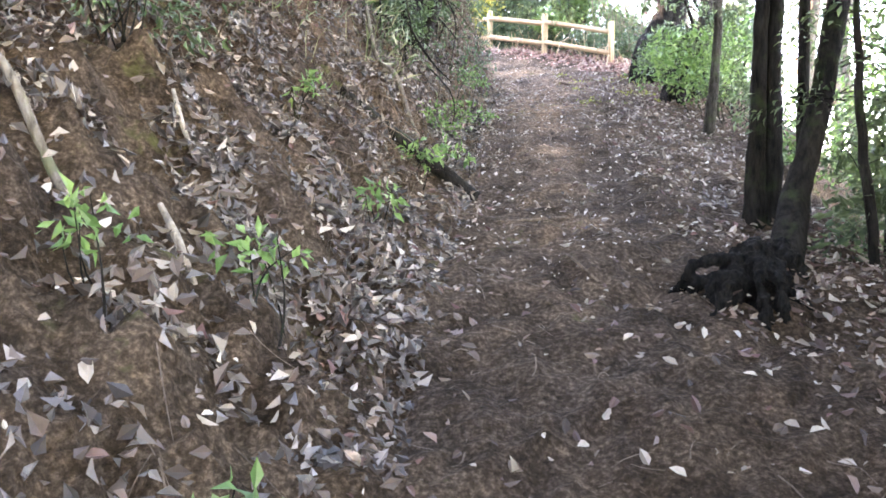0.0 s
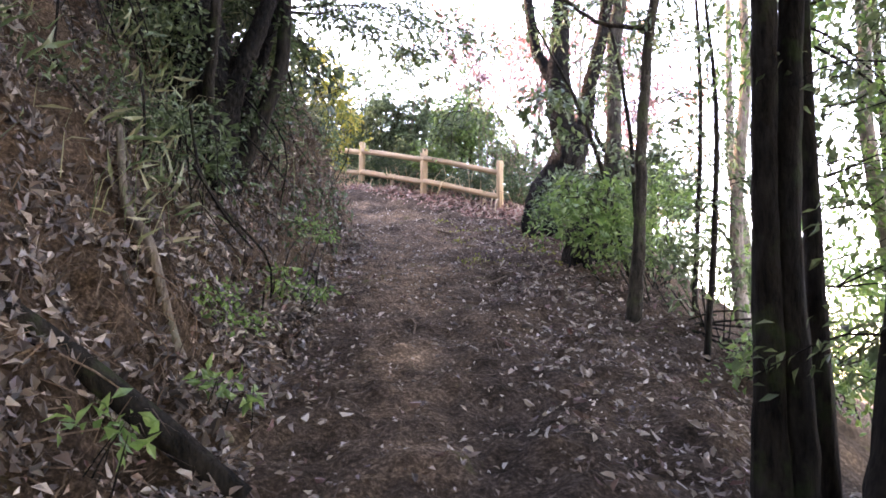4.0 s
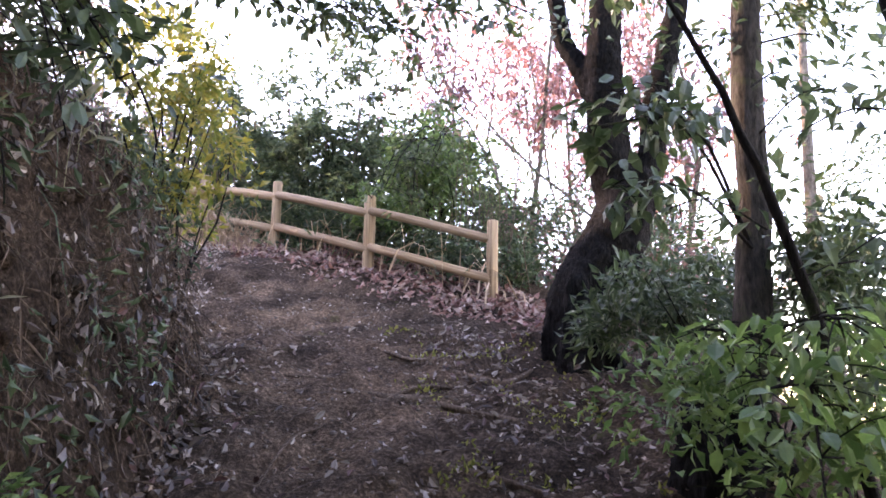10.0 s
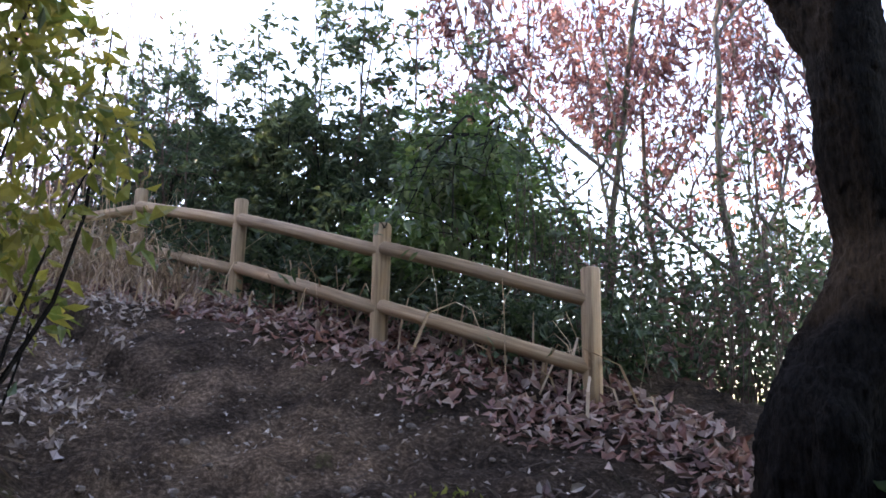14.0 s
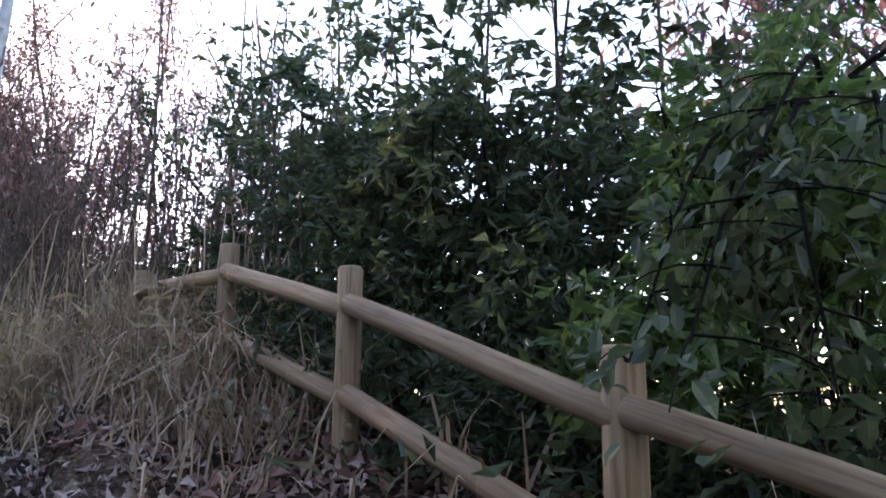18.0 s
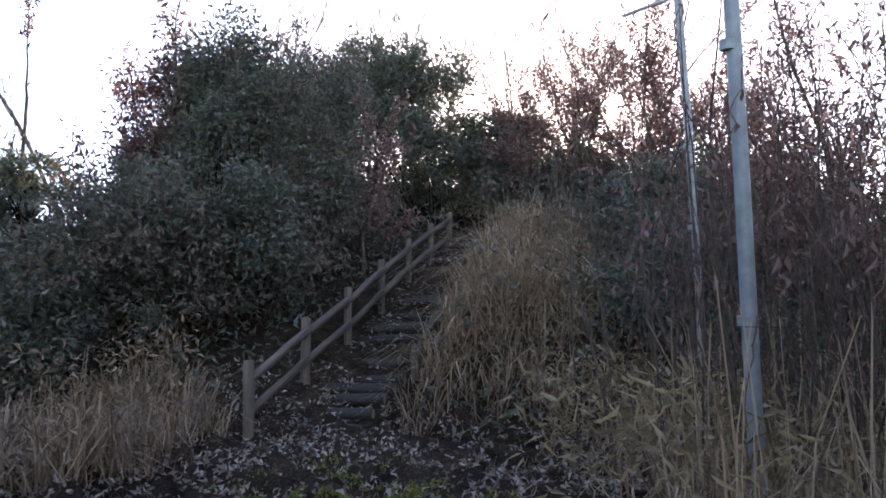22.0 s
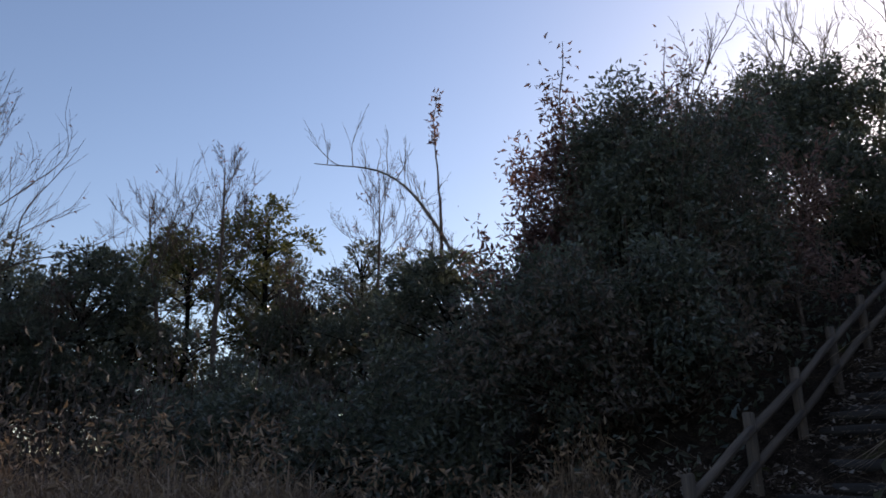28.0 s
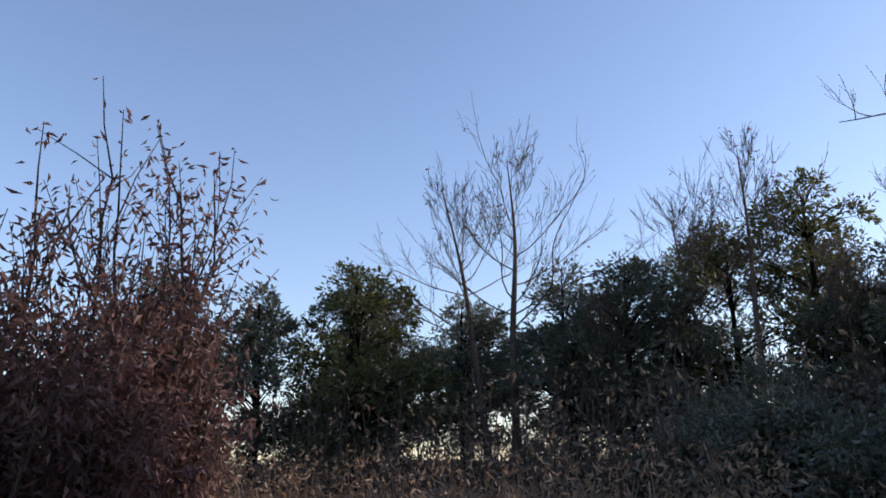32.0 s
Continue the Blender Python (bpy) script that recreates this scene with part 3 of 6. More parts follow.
strew("leaf_litter", rng, on_ground(rng, 64000, -3.2, 4.4, -0.5, 14.2, litter_density), 0.06, LITTER, "dry brown and pale fallen leaves strewn along the trail", fine=2)
strew("leaf_litter", rng, on_ground(rng, 26000, -0.8, 3.8, 13.2, 19.4, lambda x, y, off: ease(1.0 + ((x - 3.2) * 0.737 + (y - 15.1) * 0.676 + 0.25 * wobble(x, y, 0.9, 26)) / np.interp(y, [15, 17, 19], [0.8, 1.1, 1.6])) * ((x - 3.2) * 0.737 + (y - 15.1) * 0.676 < 0.3)), 0.085, LITTER_RED, "reddish-brown fallen leaves heaped at the foot of the fence")
strew("leaf_litter", rng, on_ground(rng, 40000, -10, 0.5, 14.5, 23, lambda x, y, off: 0.3 + 0.6 * ease(0.5 + 0.7 * wobble(x, y, 1.6, 22))), 0.066, LITTER_DARK, "grey-brown fallen leaves on the clearing")

strew("leaf_scraps", rng, on_ground(rng, 6500, -0.4, 3.6, 4.0, 16.6, lambda x, y, off: 0.25 + 0.75 * ease(0.4 + 0.8 * wobble(x, y, 0.8, 23))), 0.035, LITTER_DARK, "small scraps of broken dry leaves on the trail")
ms = Shape()
fm = on_ground(rng, 22000, -6.2, -3.0, 16.6, 19.2, lambda x, y, off: ease(1.4 - np.hypot((x + 4.6) / 1.5, (y - 18.2) / 0.9)) * ease(0.5 + wobble(x, y, 0.6, 24)))
fm = np.concatenate([fm, on_ground(rng, 2600, 2.0, 3.3, 11.0, 14.2, lambda x, y, off: ease(0.1 + 1.1 * wobble(x, y, 0.7, 25)))])
leaves(ms, rng, fm, rng.normal(0, 0.6, fm.shape) + np.array([0, 0, 0.7]), rng.uniform(0.02, 0.05, len(fm)), 0.5, 0.2, 0.3, False)
part("moss", ms, MOSS, None, "yellow-green moss on the trodden ground", kind="stuff")["category"] = "moss"
# ---- along the trail ----
def foot(x, y, dz=0.0):
    return (x, y, float(ground(x, y)) + dz)


def spray(br, lf, rng, p, d, length, count, size, sag=0.25, r=0.006, width=0.42, fine=2):
    """A thin side branch that bends over, with twigs and leaves."""
    p, d = np.array(p, float), unit(np.array(d, float))
    q = p + d * length
    line = spline([p, p + d * length * 0.5 + np.array([0, 0, length * sag * 0.15]), q - np.array([0, 0, length * sag])], 7)
    tube(br, line, np.linspace(r, r * 0.35, 7), 4, cap=False)
    f = rng.uniform(0.2, 1.0, count)
    i = np.minimum((f * 6).astype(int), 5)
    at = line[i] + (line[i + 1] - line[i]) * (f * 6 - i)[:, None] + rng.normal(0, length * 0.09, (count, 3))
    way = unit(line[-1] - line[0]) + rng.normal(0, 0.65, (count, 3)) - np.array([0, 0, 0.3])
    keep = (np.abs(at[:, 0] - np.interp(at[:, 1], TY, TX)) > 0.8) | (at[:, 2] - ground(at[:, 0], at[:, 1]) > 2.45)
    at, way = at[keep], way[keep]
    leaves(lf, rng, at, way, size * rng.uniform(0.6, 1.25, len(at)), width, 0.2, 0.25, fine, np.array([[0, 0, 1.0]]))
    return line[-1]


def trunk_tree(label, stems, bark, seed, sprays=(), leaf=None, leaf_size=0.08, name="tree", group="", crown_label="", sides=12, voxel=0.0, more=()):
    """A tree of one or more stems, each (control points, radii), with leafy sprays: (foot of the spray, way, length, leaves)."""
    rng = np.random.default_rng(seed)
    base = stems[0][0][0]
    t = thing(name, base, label, "tree" if name == "tree" else name.replace("_", " "), group)
    whole = Shape()
    for pts, rad in stems:
        s = whole if voxel else Shape()
        n = 6 * len(pts)
        line = spline(pts, n)
        line[1:-1] += rng.normal(0, 0.004, (n - 2, 3))
        tube(s, line, np.interp(np.linspace(0, 1, n), np.linspace(0, 1, len(rad)), rad), sides, rng, 0.16)
        if not voxel:
            part("trunk", s, bark, t, smooth=True)
    if voxel:
        for pts, rad in more:
            tube(whole, spline(pts, 14), np.interp(np.linspace(0, 1, 14), np.linspace(0, 1, len(rad)), rad), 16, rng, 0.5)
        fused("trunk", whole, bark, t, voxel, relief=voxel * 1.7, grain=voxel * 1.6)
    if sprays:
        br, lf = Shape(), Shape()
        for p, d, length, count in sprays:
            spray(br, lf, rng, p, d, length, count, leaf_size, fine=2 if leaf is SPRING else name == "sapling")
        part("crown_wood", br, bark, t, kind="stuff")
        part("crown", lf, leaf, t, crown_label)
    return t


def ring_sprays(rng, x, y, z0, z1, count, length, per, toward=None, away=0.0):
    """Sprays that leave a stem at many heights."""
    out = []
    for _ in range(count):
        a = rng.uniform(0, 2 * math.pi) if toward is None else toward + rng.normal(0, 0.8)
        out.append(((x, y, rng.uniform(z0, z1)), (math.cos(a), math.sin(a), rng.uniform(-0.1, 0.5)), length * rng.uniform(0.6, 1.3), per))
    return out


rt = np.random.default_rng(5)
# three trunks on the outer edge of the lower trail
x0, y0, z0 = foot(2.78, 6.6, -0.15)
trunk_tree("four dark slender trunks standing together beside the trail", [
    ([foot(2.26, 5.63, -0.2), (2.29, 5.65, 2.4), (2.31, 5.65, 3.2), (2.36, 5.66, 4.1), (2.4, 5.75, 5.5), (2.45, 5.9, 7.5)], [0.09, 0.06, 0.055, 0.052, 0.045, 0.03]),
    ([foot(2.38, 5.66, -0.2), (2.4, 5.67, 2.4), (2.41, 5.67, 3.2), (2.5, 5.68, 4.1), (2.62, 5.75, 5.5), (2.75, 5.9, 7.5)], [0.09, 0.062, 0.057, 0.053, 0.045, 0.03]),
    ([foot(2.88, 6.2, -0.15), (2.87, 6.2, 3.0), (2.91, 6.22, 4.2), (3.1, 6.4, 7.5)], [0.06, 0.045, 0.042, 0.03]),
    ([foot(2.0, 4.6, -0.15), (2.3, 5.05, 1.95), (2.5, 5.18, 2.5), (2.62, 5.2, 3.1), (2.73, 5.22, 3.8), (2.95, 5.35, 5.2), (3.2, 5.6, 7.5)], [0.12, 0.085, 0.08, 0.075, 0.07, 0.06, 0.04]),
], BARK_DARK, 31, ring_sprays(rt, 4.1, 6.4, z0 + 0.9, z0 + 3.2, 14, 0.9, 50, 0.0) + ring_sprays(rt, 3.1, 6.9, z0 + 2.4, z0 + 4.5, 20, 1.1, 70) + ring_sprays(rt, 3.6, 7.1, z0 + 0.5, z0 + 3.0, 22, 0.9, 50, 0.3) + ring_sprays(np.random.default_rng(6), 3.2, 5.7, 3.2, 5.2, 18, 0.9, 60, 0.2), SPRING, 0.075)
# root-bound lump of earth beside it
lump = Shape()
lr = np.random.default_rng(8)
for bx, by, bz, r in ((1.54, 4.06, -0.02, 0.17), (1.66, 4.2, 0.04, 0.18), (1.46, 4.0, -0.06, 0.11), (1.84, 4.45, -0.02, 0.15), (1.98, 4.6, 0.0, 0.13)):
    tube(lump, spline([foot(bx, by, bz - 0.3), foot(bx, by, bz), foot(bx + 0.03, by + 0.03, bz + 0.2)], 7), np.array([0.9, 1.0, 1.0, 0.92, 0.75, 0.5, 0.15]) * r, 14, lr, 0.6)
for _ in range(16):
    a, n = lr.uniform(0, 6.28), lr.uniform(0.25, 0.45)
    p = np.array(foot(1.62, 4.14, lr.uniform(0.02, 0.2)))
    q = np.array(foot(1.62 + n * math.cos(a), 4.14 + n * math.sin(a), -0.03))
    tube(lump, spline([p, (p + q) / 2 + lr.normal(0, 0.03, 3) + np.array([0, 0, 0.08]), q], 8), np.linspace(0.04, 0.022, 8), 6, lr, 0.2)
mound_t = thing("root_stool", foot(1.62, 4.14), "dark knot of roots and earth at the trail's edge", "roots")
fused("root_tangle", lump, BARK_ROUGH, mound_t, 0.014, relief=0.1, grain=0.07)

# forked sapling tree
x0, y0, z0 = foot(3.15, 9.0, -0.15)
trunk_tree("slim dark tree with a forked, arching crown", [
    ([(3.05, 9.0, z0), (3.15, 9.0, z0 + 0.9), (3.2, 9.0, z0 + 1.8), (3.3, 9.0, z0 + 2.7), (3.42, 9.0, z0 + 3.3)], [0.07, 0.052, 0.047, 0.045, 0.042]),
    ([(3.36, 9.0, z0 + 3.1), (3.2, 9.05, z0 + 3.35), (3.0, 9.1, z0 + 3.5), (2.6, 9.3, z0 + 4.1)], [0.05, 0.04, 0.035, 0.02]),
    ([(3.42, 9.0, z0 + 3.25), (3.55, 9.05, z0 + 3.8), (3.5, 9.2, z0 + 5), (3.6, 9.3, z0 + 6.5)], [0.05, 0.045, 0.035, 0.02]),
    ([(3.3, 9.0, z0 + 2.75), (3.05, 9.1, z0 + 2.8), (2.8, 9.25, z0 + 2.95), (2.35, 9.5, z0 + 3.5)], [0.028, 0.024, 0.02, 0.016]),
], BARK_MID, 32, ring_sprays(rt, 3.35, 9.05, z0 + 2.2, z0 + 4.6, 20, 1.0, 60) + ring_sprays(rt, 3.4, 9.1, z0 + 0.5, z0 + 2.2, 8, 0.6, 40, 0.3), EVERGREEN, 0.075, voxel=0.011)
# trunk behind it
x0, y0, z0 = foot(3.75, 11.6, -0.15)
trunk_tree("straight grey-brown trunk beside the upper trail", [
    ([(3.72, 11.6, z0), (3.85, 11.6, z0 + 0.9), (3.95, 11.65, z0 + 1.8), (4.0, 11.7, z0 + 2.8), (4.15, 11.75, z0 + 4), (4.2, 11.8, z0 + 7)], [0.15, 0.11, 0.1, 0.095, 0.09, 0.06]),
], BARK_MID, 33, ring_sprays(rt, 4.1, 11.7, z0 + 2.4, z0 + 4.8, 18, 1.0, 60), EVERGREEN, 0.085)
# further trunks below the edge
for i, (px, py, r, lean, bark) in enumerate([(5.4, 11.4, 0.075, 0.1, BARK_GREY), (7.5, 13.9, 0.08, -0.2, BARK_GREY), (5.2, 8.8, 0.07, 0.3, BARK_GREY), (6.6, 10.4, 0.06, 0.1, BARK_DARK), (4.6, 7.6, 0.06, 0.15, BARK_DARK), (4.4, 5.2, 0.05, 0.25, BARK_DARK), (8.5, 17.0, 0.1, 0.2, BARK_GREY)]):
    fx, fy, fz = foot(px, py, -0.2)
    trunk_tree("slender tree on the slope below the trail", [
        ([(fx, fy, fz), (fx + lean * 0.3 + rt.normal(0, 0.1), fy, fz + 1.6), (fx + lean * 0.3 + rt.normal(0, 0.15), fy + rt.normal(0, 0.1), fz + 3.0), (fx + lean * 0.2 + rt.normal(0, 0.15), fy + 0.1, fz + 4.5), (fx + lean, fy + 0.2, fz + 9)], [r * 1.3, r * 1.05, r, r * 0.85, r * 0.4]),
    ], bark, 40 + i, ring_sprays(rt, fx + lean * 0.3, fy, fz + 1.6, fz + 6.5, 22, 1.1, 45), MIDGREEN if i % 2 else EVERGREEN, 0.095, group="trees below the trail")
# thin saplings that lean across on the outer side
for i, (px, py, tx, ty, h) in enumerate([(3.45, 9.75, 3.1, 9.9, 3.6), (3.6, 10.3, 2.6, 10.6, 3.1), (3.9, 9.6, 4.1, 9.8, 4.5), (3.3, 8.2, 3.5, 8.4, 3.5)]):
    fx, fy, fz = foot(px, py, -0.1)
    mid = ((px + tx) / 2 + 0.12, (py + ty) / 2, fz + h * 0.55)
    trunk_tree("thin leaning sapling with bright green leaves", [([(fx, fy, fz), mid, (tx, ty, fz + h)], [0.028, 0.02, 0.008])], BARK_DARK, 60 + i,
               [((mid[0] + rt.normal(0, 0.1), mid[1], fz + h * f), (rt.normal(0, 1), rt.normal(0, 0.7), 0.2), 0.6, 30) for f in np.linspace(0.22, 0.97, 12)], MIDGREEN, 0.09, "sapling", "saplings beside the trail", sides=6)

# the big forked tree with a swollen foot
z0 = float(ground(3.55, 13.5)) - 0.2
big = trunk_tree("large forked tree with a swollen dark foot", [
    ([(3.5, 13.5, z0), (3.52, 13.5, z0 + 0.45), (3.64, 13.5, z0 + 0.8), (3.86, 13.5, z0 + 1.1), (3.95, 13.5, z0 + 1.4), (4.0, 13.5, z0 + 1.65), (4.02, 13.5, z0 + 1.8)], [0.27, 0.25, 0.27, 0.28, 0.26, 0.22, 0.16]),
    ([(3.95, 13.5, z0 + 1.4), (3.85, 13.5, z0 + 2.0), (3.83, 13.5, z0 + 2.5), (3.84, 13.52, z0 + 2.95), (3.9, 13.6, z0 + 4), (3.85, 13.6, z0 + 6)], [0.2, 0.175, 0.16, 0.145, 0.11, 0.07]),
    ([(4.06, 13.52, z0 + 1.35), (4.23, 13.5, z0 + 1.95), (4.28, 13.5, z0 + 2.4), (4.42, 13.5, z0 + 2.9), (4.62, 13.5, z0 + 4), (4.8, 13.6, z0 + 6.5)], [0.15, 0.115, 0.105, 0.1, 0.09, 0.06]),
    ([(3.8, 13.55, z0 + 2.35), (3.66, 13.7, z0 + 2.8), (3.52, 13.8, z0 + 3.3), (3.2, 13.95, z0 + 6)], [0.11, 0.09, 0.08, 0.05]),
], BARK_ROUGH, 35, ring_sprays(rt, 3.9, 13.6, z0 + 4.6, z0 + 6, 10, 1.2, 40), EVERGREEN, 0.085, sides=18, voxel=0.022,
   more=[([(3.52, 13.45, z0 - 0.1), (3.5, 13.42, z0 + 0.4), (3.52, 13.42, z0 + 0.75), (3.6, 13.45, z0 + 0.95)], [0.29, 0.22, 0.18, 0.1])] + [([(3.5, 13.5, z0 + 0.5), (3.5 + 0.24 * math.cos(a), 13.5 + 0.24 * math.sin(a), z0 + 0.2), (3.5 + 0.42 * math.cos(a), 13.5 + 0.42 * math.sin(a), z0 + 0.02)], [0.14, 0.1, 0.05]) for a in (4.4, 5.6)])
# ---- plants of the outer edge ----
def low_plant(name, label, category, ellipsoids, seed, mat, size, count, per, radius, stems=18, width=0.42, fine=True, hollow=0.35, group="", bark=None, squash=0.8, droop=0.3, rosette=False):
    """A shrub: stems that rise from one foot and many clumps of leaves."""
    r = np.random.default_rng(seed)
    ex = np.asarray(ellipsoids, float)
    fx, fy = ex[:, 0].mean(), ex[:, 1].mean()
    t = thing(name, foot(fx, fy), label, category, group)
    at, way, mid = clumps(r, count, radius, per, lumpy(r, ex) if ex[:, 3].max() > 0.7 else ex, hollow, squash)
    lf = Shape()
    if rosette:
        out = np.repeat(unit(mid - np.mean(mid, 0)) * np.array([0.5, 0.5, 0.2]), per, 0)
        way = unit(r.normal(0, 1, at.shape) * np.array([1, 1, 0.55])) + out - np.array([0, 0, 0.3])
        at = np.repeat(mid, per, 0) + way * 0.012 + r.normal(0, radius, at.shape) * np.array([1, 1, squash])
    leaves(lf, r, at, way * (0.95 if rosette else 0.55) + r.normal(0, 0.15 if rosette else 0.5, way.shape) - np.array([0, 0, 0.1 if rosette else 0.35]), size * r.uniform(0.6, 1.3, len(at)), width, 0.2, droop, fine)
    part("foliage", lf, mat, t)
    st = Shape()
    ends = mid[r.choice(len(mid), stems, replace=stems > len(mid))]
    for e in ends:
        b = np.array(foot(fx + (e[0] - fx) * 0.3 + r.normal(0, 0.08), fy + (e[1] - fy) * 0.3 + r.normal(0, 0.08), -0.05))
        m = (b + e) / 2 + r.normal(0, 0.12, 3) * np.linalg.norm(e - b) * 0.5
        w = 0.004 + 0.005 * np.linalg.norm(e - b) ** 0.7
        tube(st, spline([b, m, e + (e - b) * 0.08], 6), np.linspace(w, w * 0.3, 6), 4, cap=False)
    part("shrub_wood", st, bark or BARK_DARK, t, kind="stuff")
    return t


def gz(x, y):
    return float(ground(x, y))


low_plant("shrub", "dense green broad-leaved shrub below the big tree", "shrub", [(3.95, 12.4, gz(3.95, 12.4) + 0.5, 0.75, 0.6, 0.65), (4.4, 11.6, gz(4.4, 11.6) + 0.7, 0.7, 0.6, 0.7)], 71, EVERGREEN, 0.085, 250, 22, 0.2)
low_plant("shrub", "green leafy shrub on the outer edge of the trail", "shrub", [(3.45, 10.3, gz(3.45, 10.3) + 0.35, 0.4, 0.6, 0.4), (4.1, 10.6, gz(4.1, 10.6) + 0.7, 0.5, 0.5, 0.6)], 72, SPRING, 0.085, 70, 22, 0.2)
low_plant("shrub", "green leafy shrub on the outer edge of the trail", "shrub", [(3.1, 11.0, gz(3.1, 11.0) + 0.4, 0.36, 0.5, 0.4), (3.35, 9.9, gz(3.35, 9.9) + 0.3, 0.3, 0.4, 0.35), (3.7, 7.7, gz(3.7, 7.7) + 0.3, 0.5, 0.5, 0.4)], 73, SPRING, 0.075, 75, 20, 0.18)
low_plant("shrub", "low tangled green shrub under the trunks", "shrub", [(3.6, 6.0, gz(3.6, 6.0) + 0.3, 0.6, 0.7, 0.4), (3.1, 4.9, gz(3.1, 4.9) + 0.35, 0.55, 0.6, 0.45), (3.5, 5.5, gz(3.5, 5.5) + 0.9, 0.6, 0.6, 0.8), (4.3, 5.0, gz(4.3, 5) + 0.6, 0.7, 0.8, 0.7)], 74, MIDGREEN, 0.085, 320, 24, 0.2)
low_plant("shrub", "dense yellow-green shrub on the slope beyond the trunks", "shrub", [(6.2, 9.6, gz(6.2, 9.6) + 0.8, 1.3, 1.5, 1.3), (7.2, 12.6, gz(7.2, 12.6) + 1, 1.4, 1.4, 1.4)], 75, SPRING, 0.11, 170, 22, 0.35, fine=False)

low_plant("shrub", "leafy green shrub round the foot of the forked tree", "shrub", [(3.6, 8.7, gz(3.6, 8.7) + 0.35, 0.4, 0.5, 0.45), (3.95, 7.9, gz(3.95, 7.9) + 0.4, 0.5, 0.5, 0.5), (3.55, 9.5, gz(3.55, 9.5) + 0.3, 0.3, 0.4, 0.35)], 76, MIDGREEN, 0.08, 46, 18, 0.2)
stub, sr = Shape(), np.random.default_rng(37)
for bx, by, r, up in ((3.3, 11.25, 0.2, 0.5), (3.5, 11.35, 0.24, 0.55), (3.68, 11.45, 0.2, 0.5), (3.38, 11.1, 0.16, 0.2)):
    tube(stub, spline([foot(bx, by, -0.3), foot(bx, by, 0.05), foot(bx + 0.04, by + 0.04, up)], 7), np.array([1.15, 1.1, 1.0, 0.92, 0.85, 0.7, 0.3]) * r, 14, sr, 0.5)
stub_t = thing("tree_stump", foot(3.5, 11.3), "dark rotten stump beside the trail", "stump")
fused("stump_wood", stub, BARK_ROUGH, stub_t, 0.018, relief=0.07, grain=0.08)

# ---- the inner bank ----
x0, y0 = -0.45, 9.3
z0 = gz(x0, y0) - 0.15
stems_l = [([(x0 + dx, y0 + dy, z0), (x0 + dx * 1.5 + tx * 0.3, y0 + dy + ty * 0.3, z0 + h * 0.33), (x0 + tx * 0.7, y0 + ty * 0.7, z0 + h * 0.7), (x0 + tx, y0 + ty, z0 + h)], [r, r * 0.8, r * 0.65, r * 0.4])
           for dx, dy, tx, ty, h, r in [(0.2, -0.1, 0.75, 0.3, 3.2, 0.075), (0.1, 0.1, 0.35, 0.8, 3.6, 0.06), (-0.1, 0, 0.2, -0.1, 3.8, 0.09), (-0.3, -0.2, -0.2, 0.1, 4, 0.08), (-0.55, 0.1, -0.7, 0.2, 4, 0.07), (0.0, -0.35, 0.1, -0.5, 3.5, 0.05)]]
over = [((0.1 + rt.normal(0, 0.15), yy + rt.normal(0, 0.2), zz + rt.normal(0, 0.1)), (1.0, rt.normal(0, 0.25), 0.22), rt.uniform(1.3, 2.6), 130) for yy, zz in ((11.1, 6.35), (11.3, 6.5), (11.5, 6.45), (12.1, 6.75), (12.3, 6.8), (12.5, 6.9), (10.8, 6.3), (12.0, 6.6))] + [((0.0 + rt.normal(0, 0.2), 9.9 + rt.normal(0, 0.3), z0 + rt.uniform(2.3, 3.4)), (rt.uniform(0.5, 1.2), rt.uniform(0.4, 1.5), rt.uniform(0.05, 0.35)), rt.uniform(1.6, 3.0), 110) for _ in range(11)]
trunk_tree("clump of dark leaning evergreen stems on the bank", stems_l, BARK_DARK, 36,
           over + ring_sprays(rt, -0.2, 9.5, z0 + 0.9, z0 + 3.2, 34, 0.75, 80) + ring_sprays(rt, -0.9, 9.3, z0 + 0.4, z0 + 3.4, 34, 0.9, 80) + ring_sprays(rt, -0.6, 10.6, z0 + 0.9, z0 + 2.8, 14, 0.8, 70), EVERGREEN, 0.075)
for i, (px, py, h, r) in enumerate([(-2.2, 7.2, 5, 0.1), (-2.9, 5.2, 5, 0.09), (-1.7, 8.7, 4.5, 0.07), (-2.8, 8.4, 5, 0.12), (-2.6, 3.2, 4.5, 0.08), (-0.95, 11.1, 3.0, 0.06), (-1.9, 10.6, 3.4, 0.06)]):
    fx, fy, fz = foot(px, py, -0.15)
    trunk_tree("dark evergreen tree on top of the bank", [([(fx, fy, fz), (fx + 0.15, fy, fz + h * 0.4), (fx + 0.1, fy + 0.1, fz + h)], [r * 1.3, r, r * 0.5])], BARK_DARK, 80 + i,
               ring_sprays(rt, fx + 0.1, fy, fz + 0.5, fz + h * 0.85, 46 if i < 5 else 20, 1.1, 75), EVERGREEN if i % 2 else DARKGREEN, 0.085, group="trees on the bank")
low_plant("shrub", "glossy dark green seedlings on the foot of the bank", "shrub", [(0.35, 8.7, gz(0.35, 8.7) + 0.16, 0.3, 0.5, 0.16), (-0.1, 7.6, gz(-0.1, 7.6) + 0.2, 0.3, 0.4, 0.2), (0.3, 10.2, gz(0.3, 10.2) + 0.15, 0.25, 0.4, 0.15)], 91, SPRING, 0.05, 60, 16, 0.12)
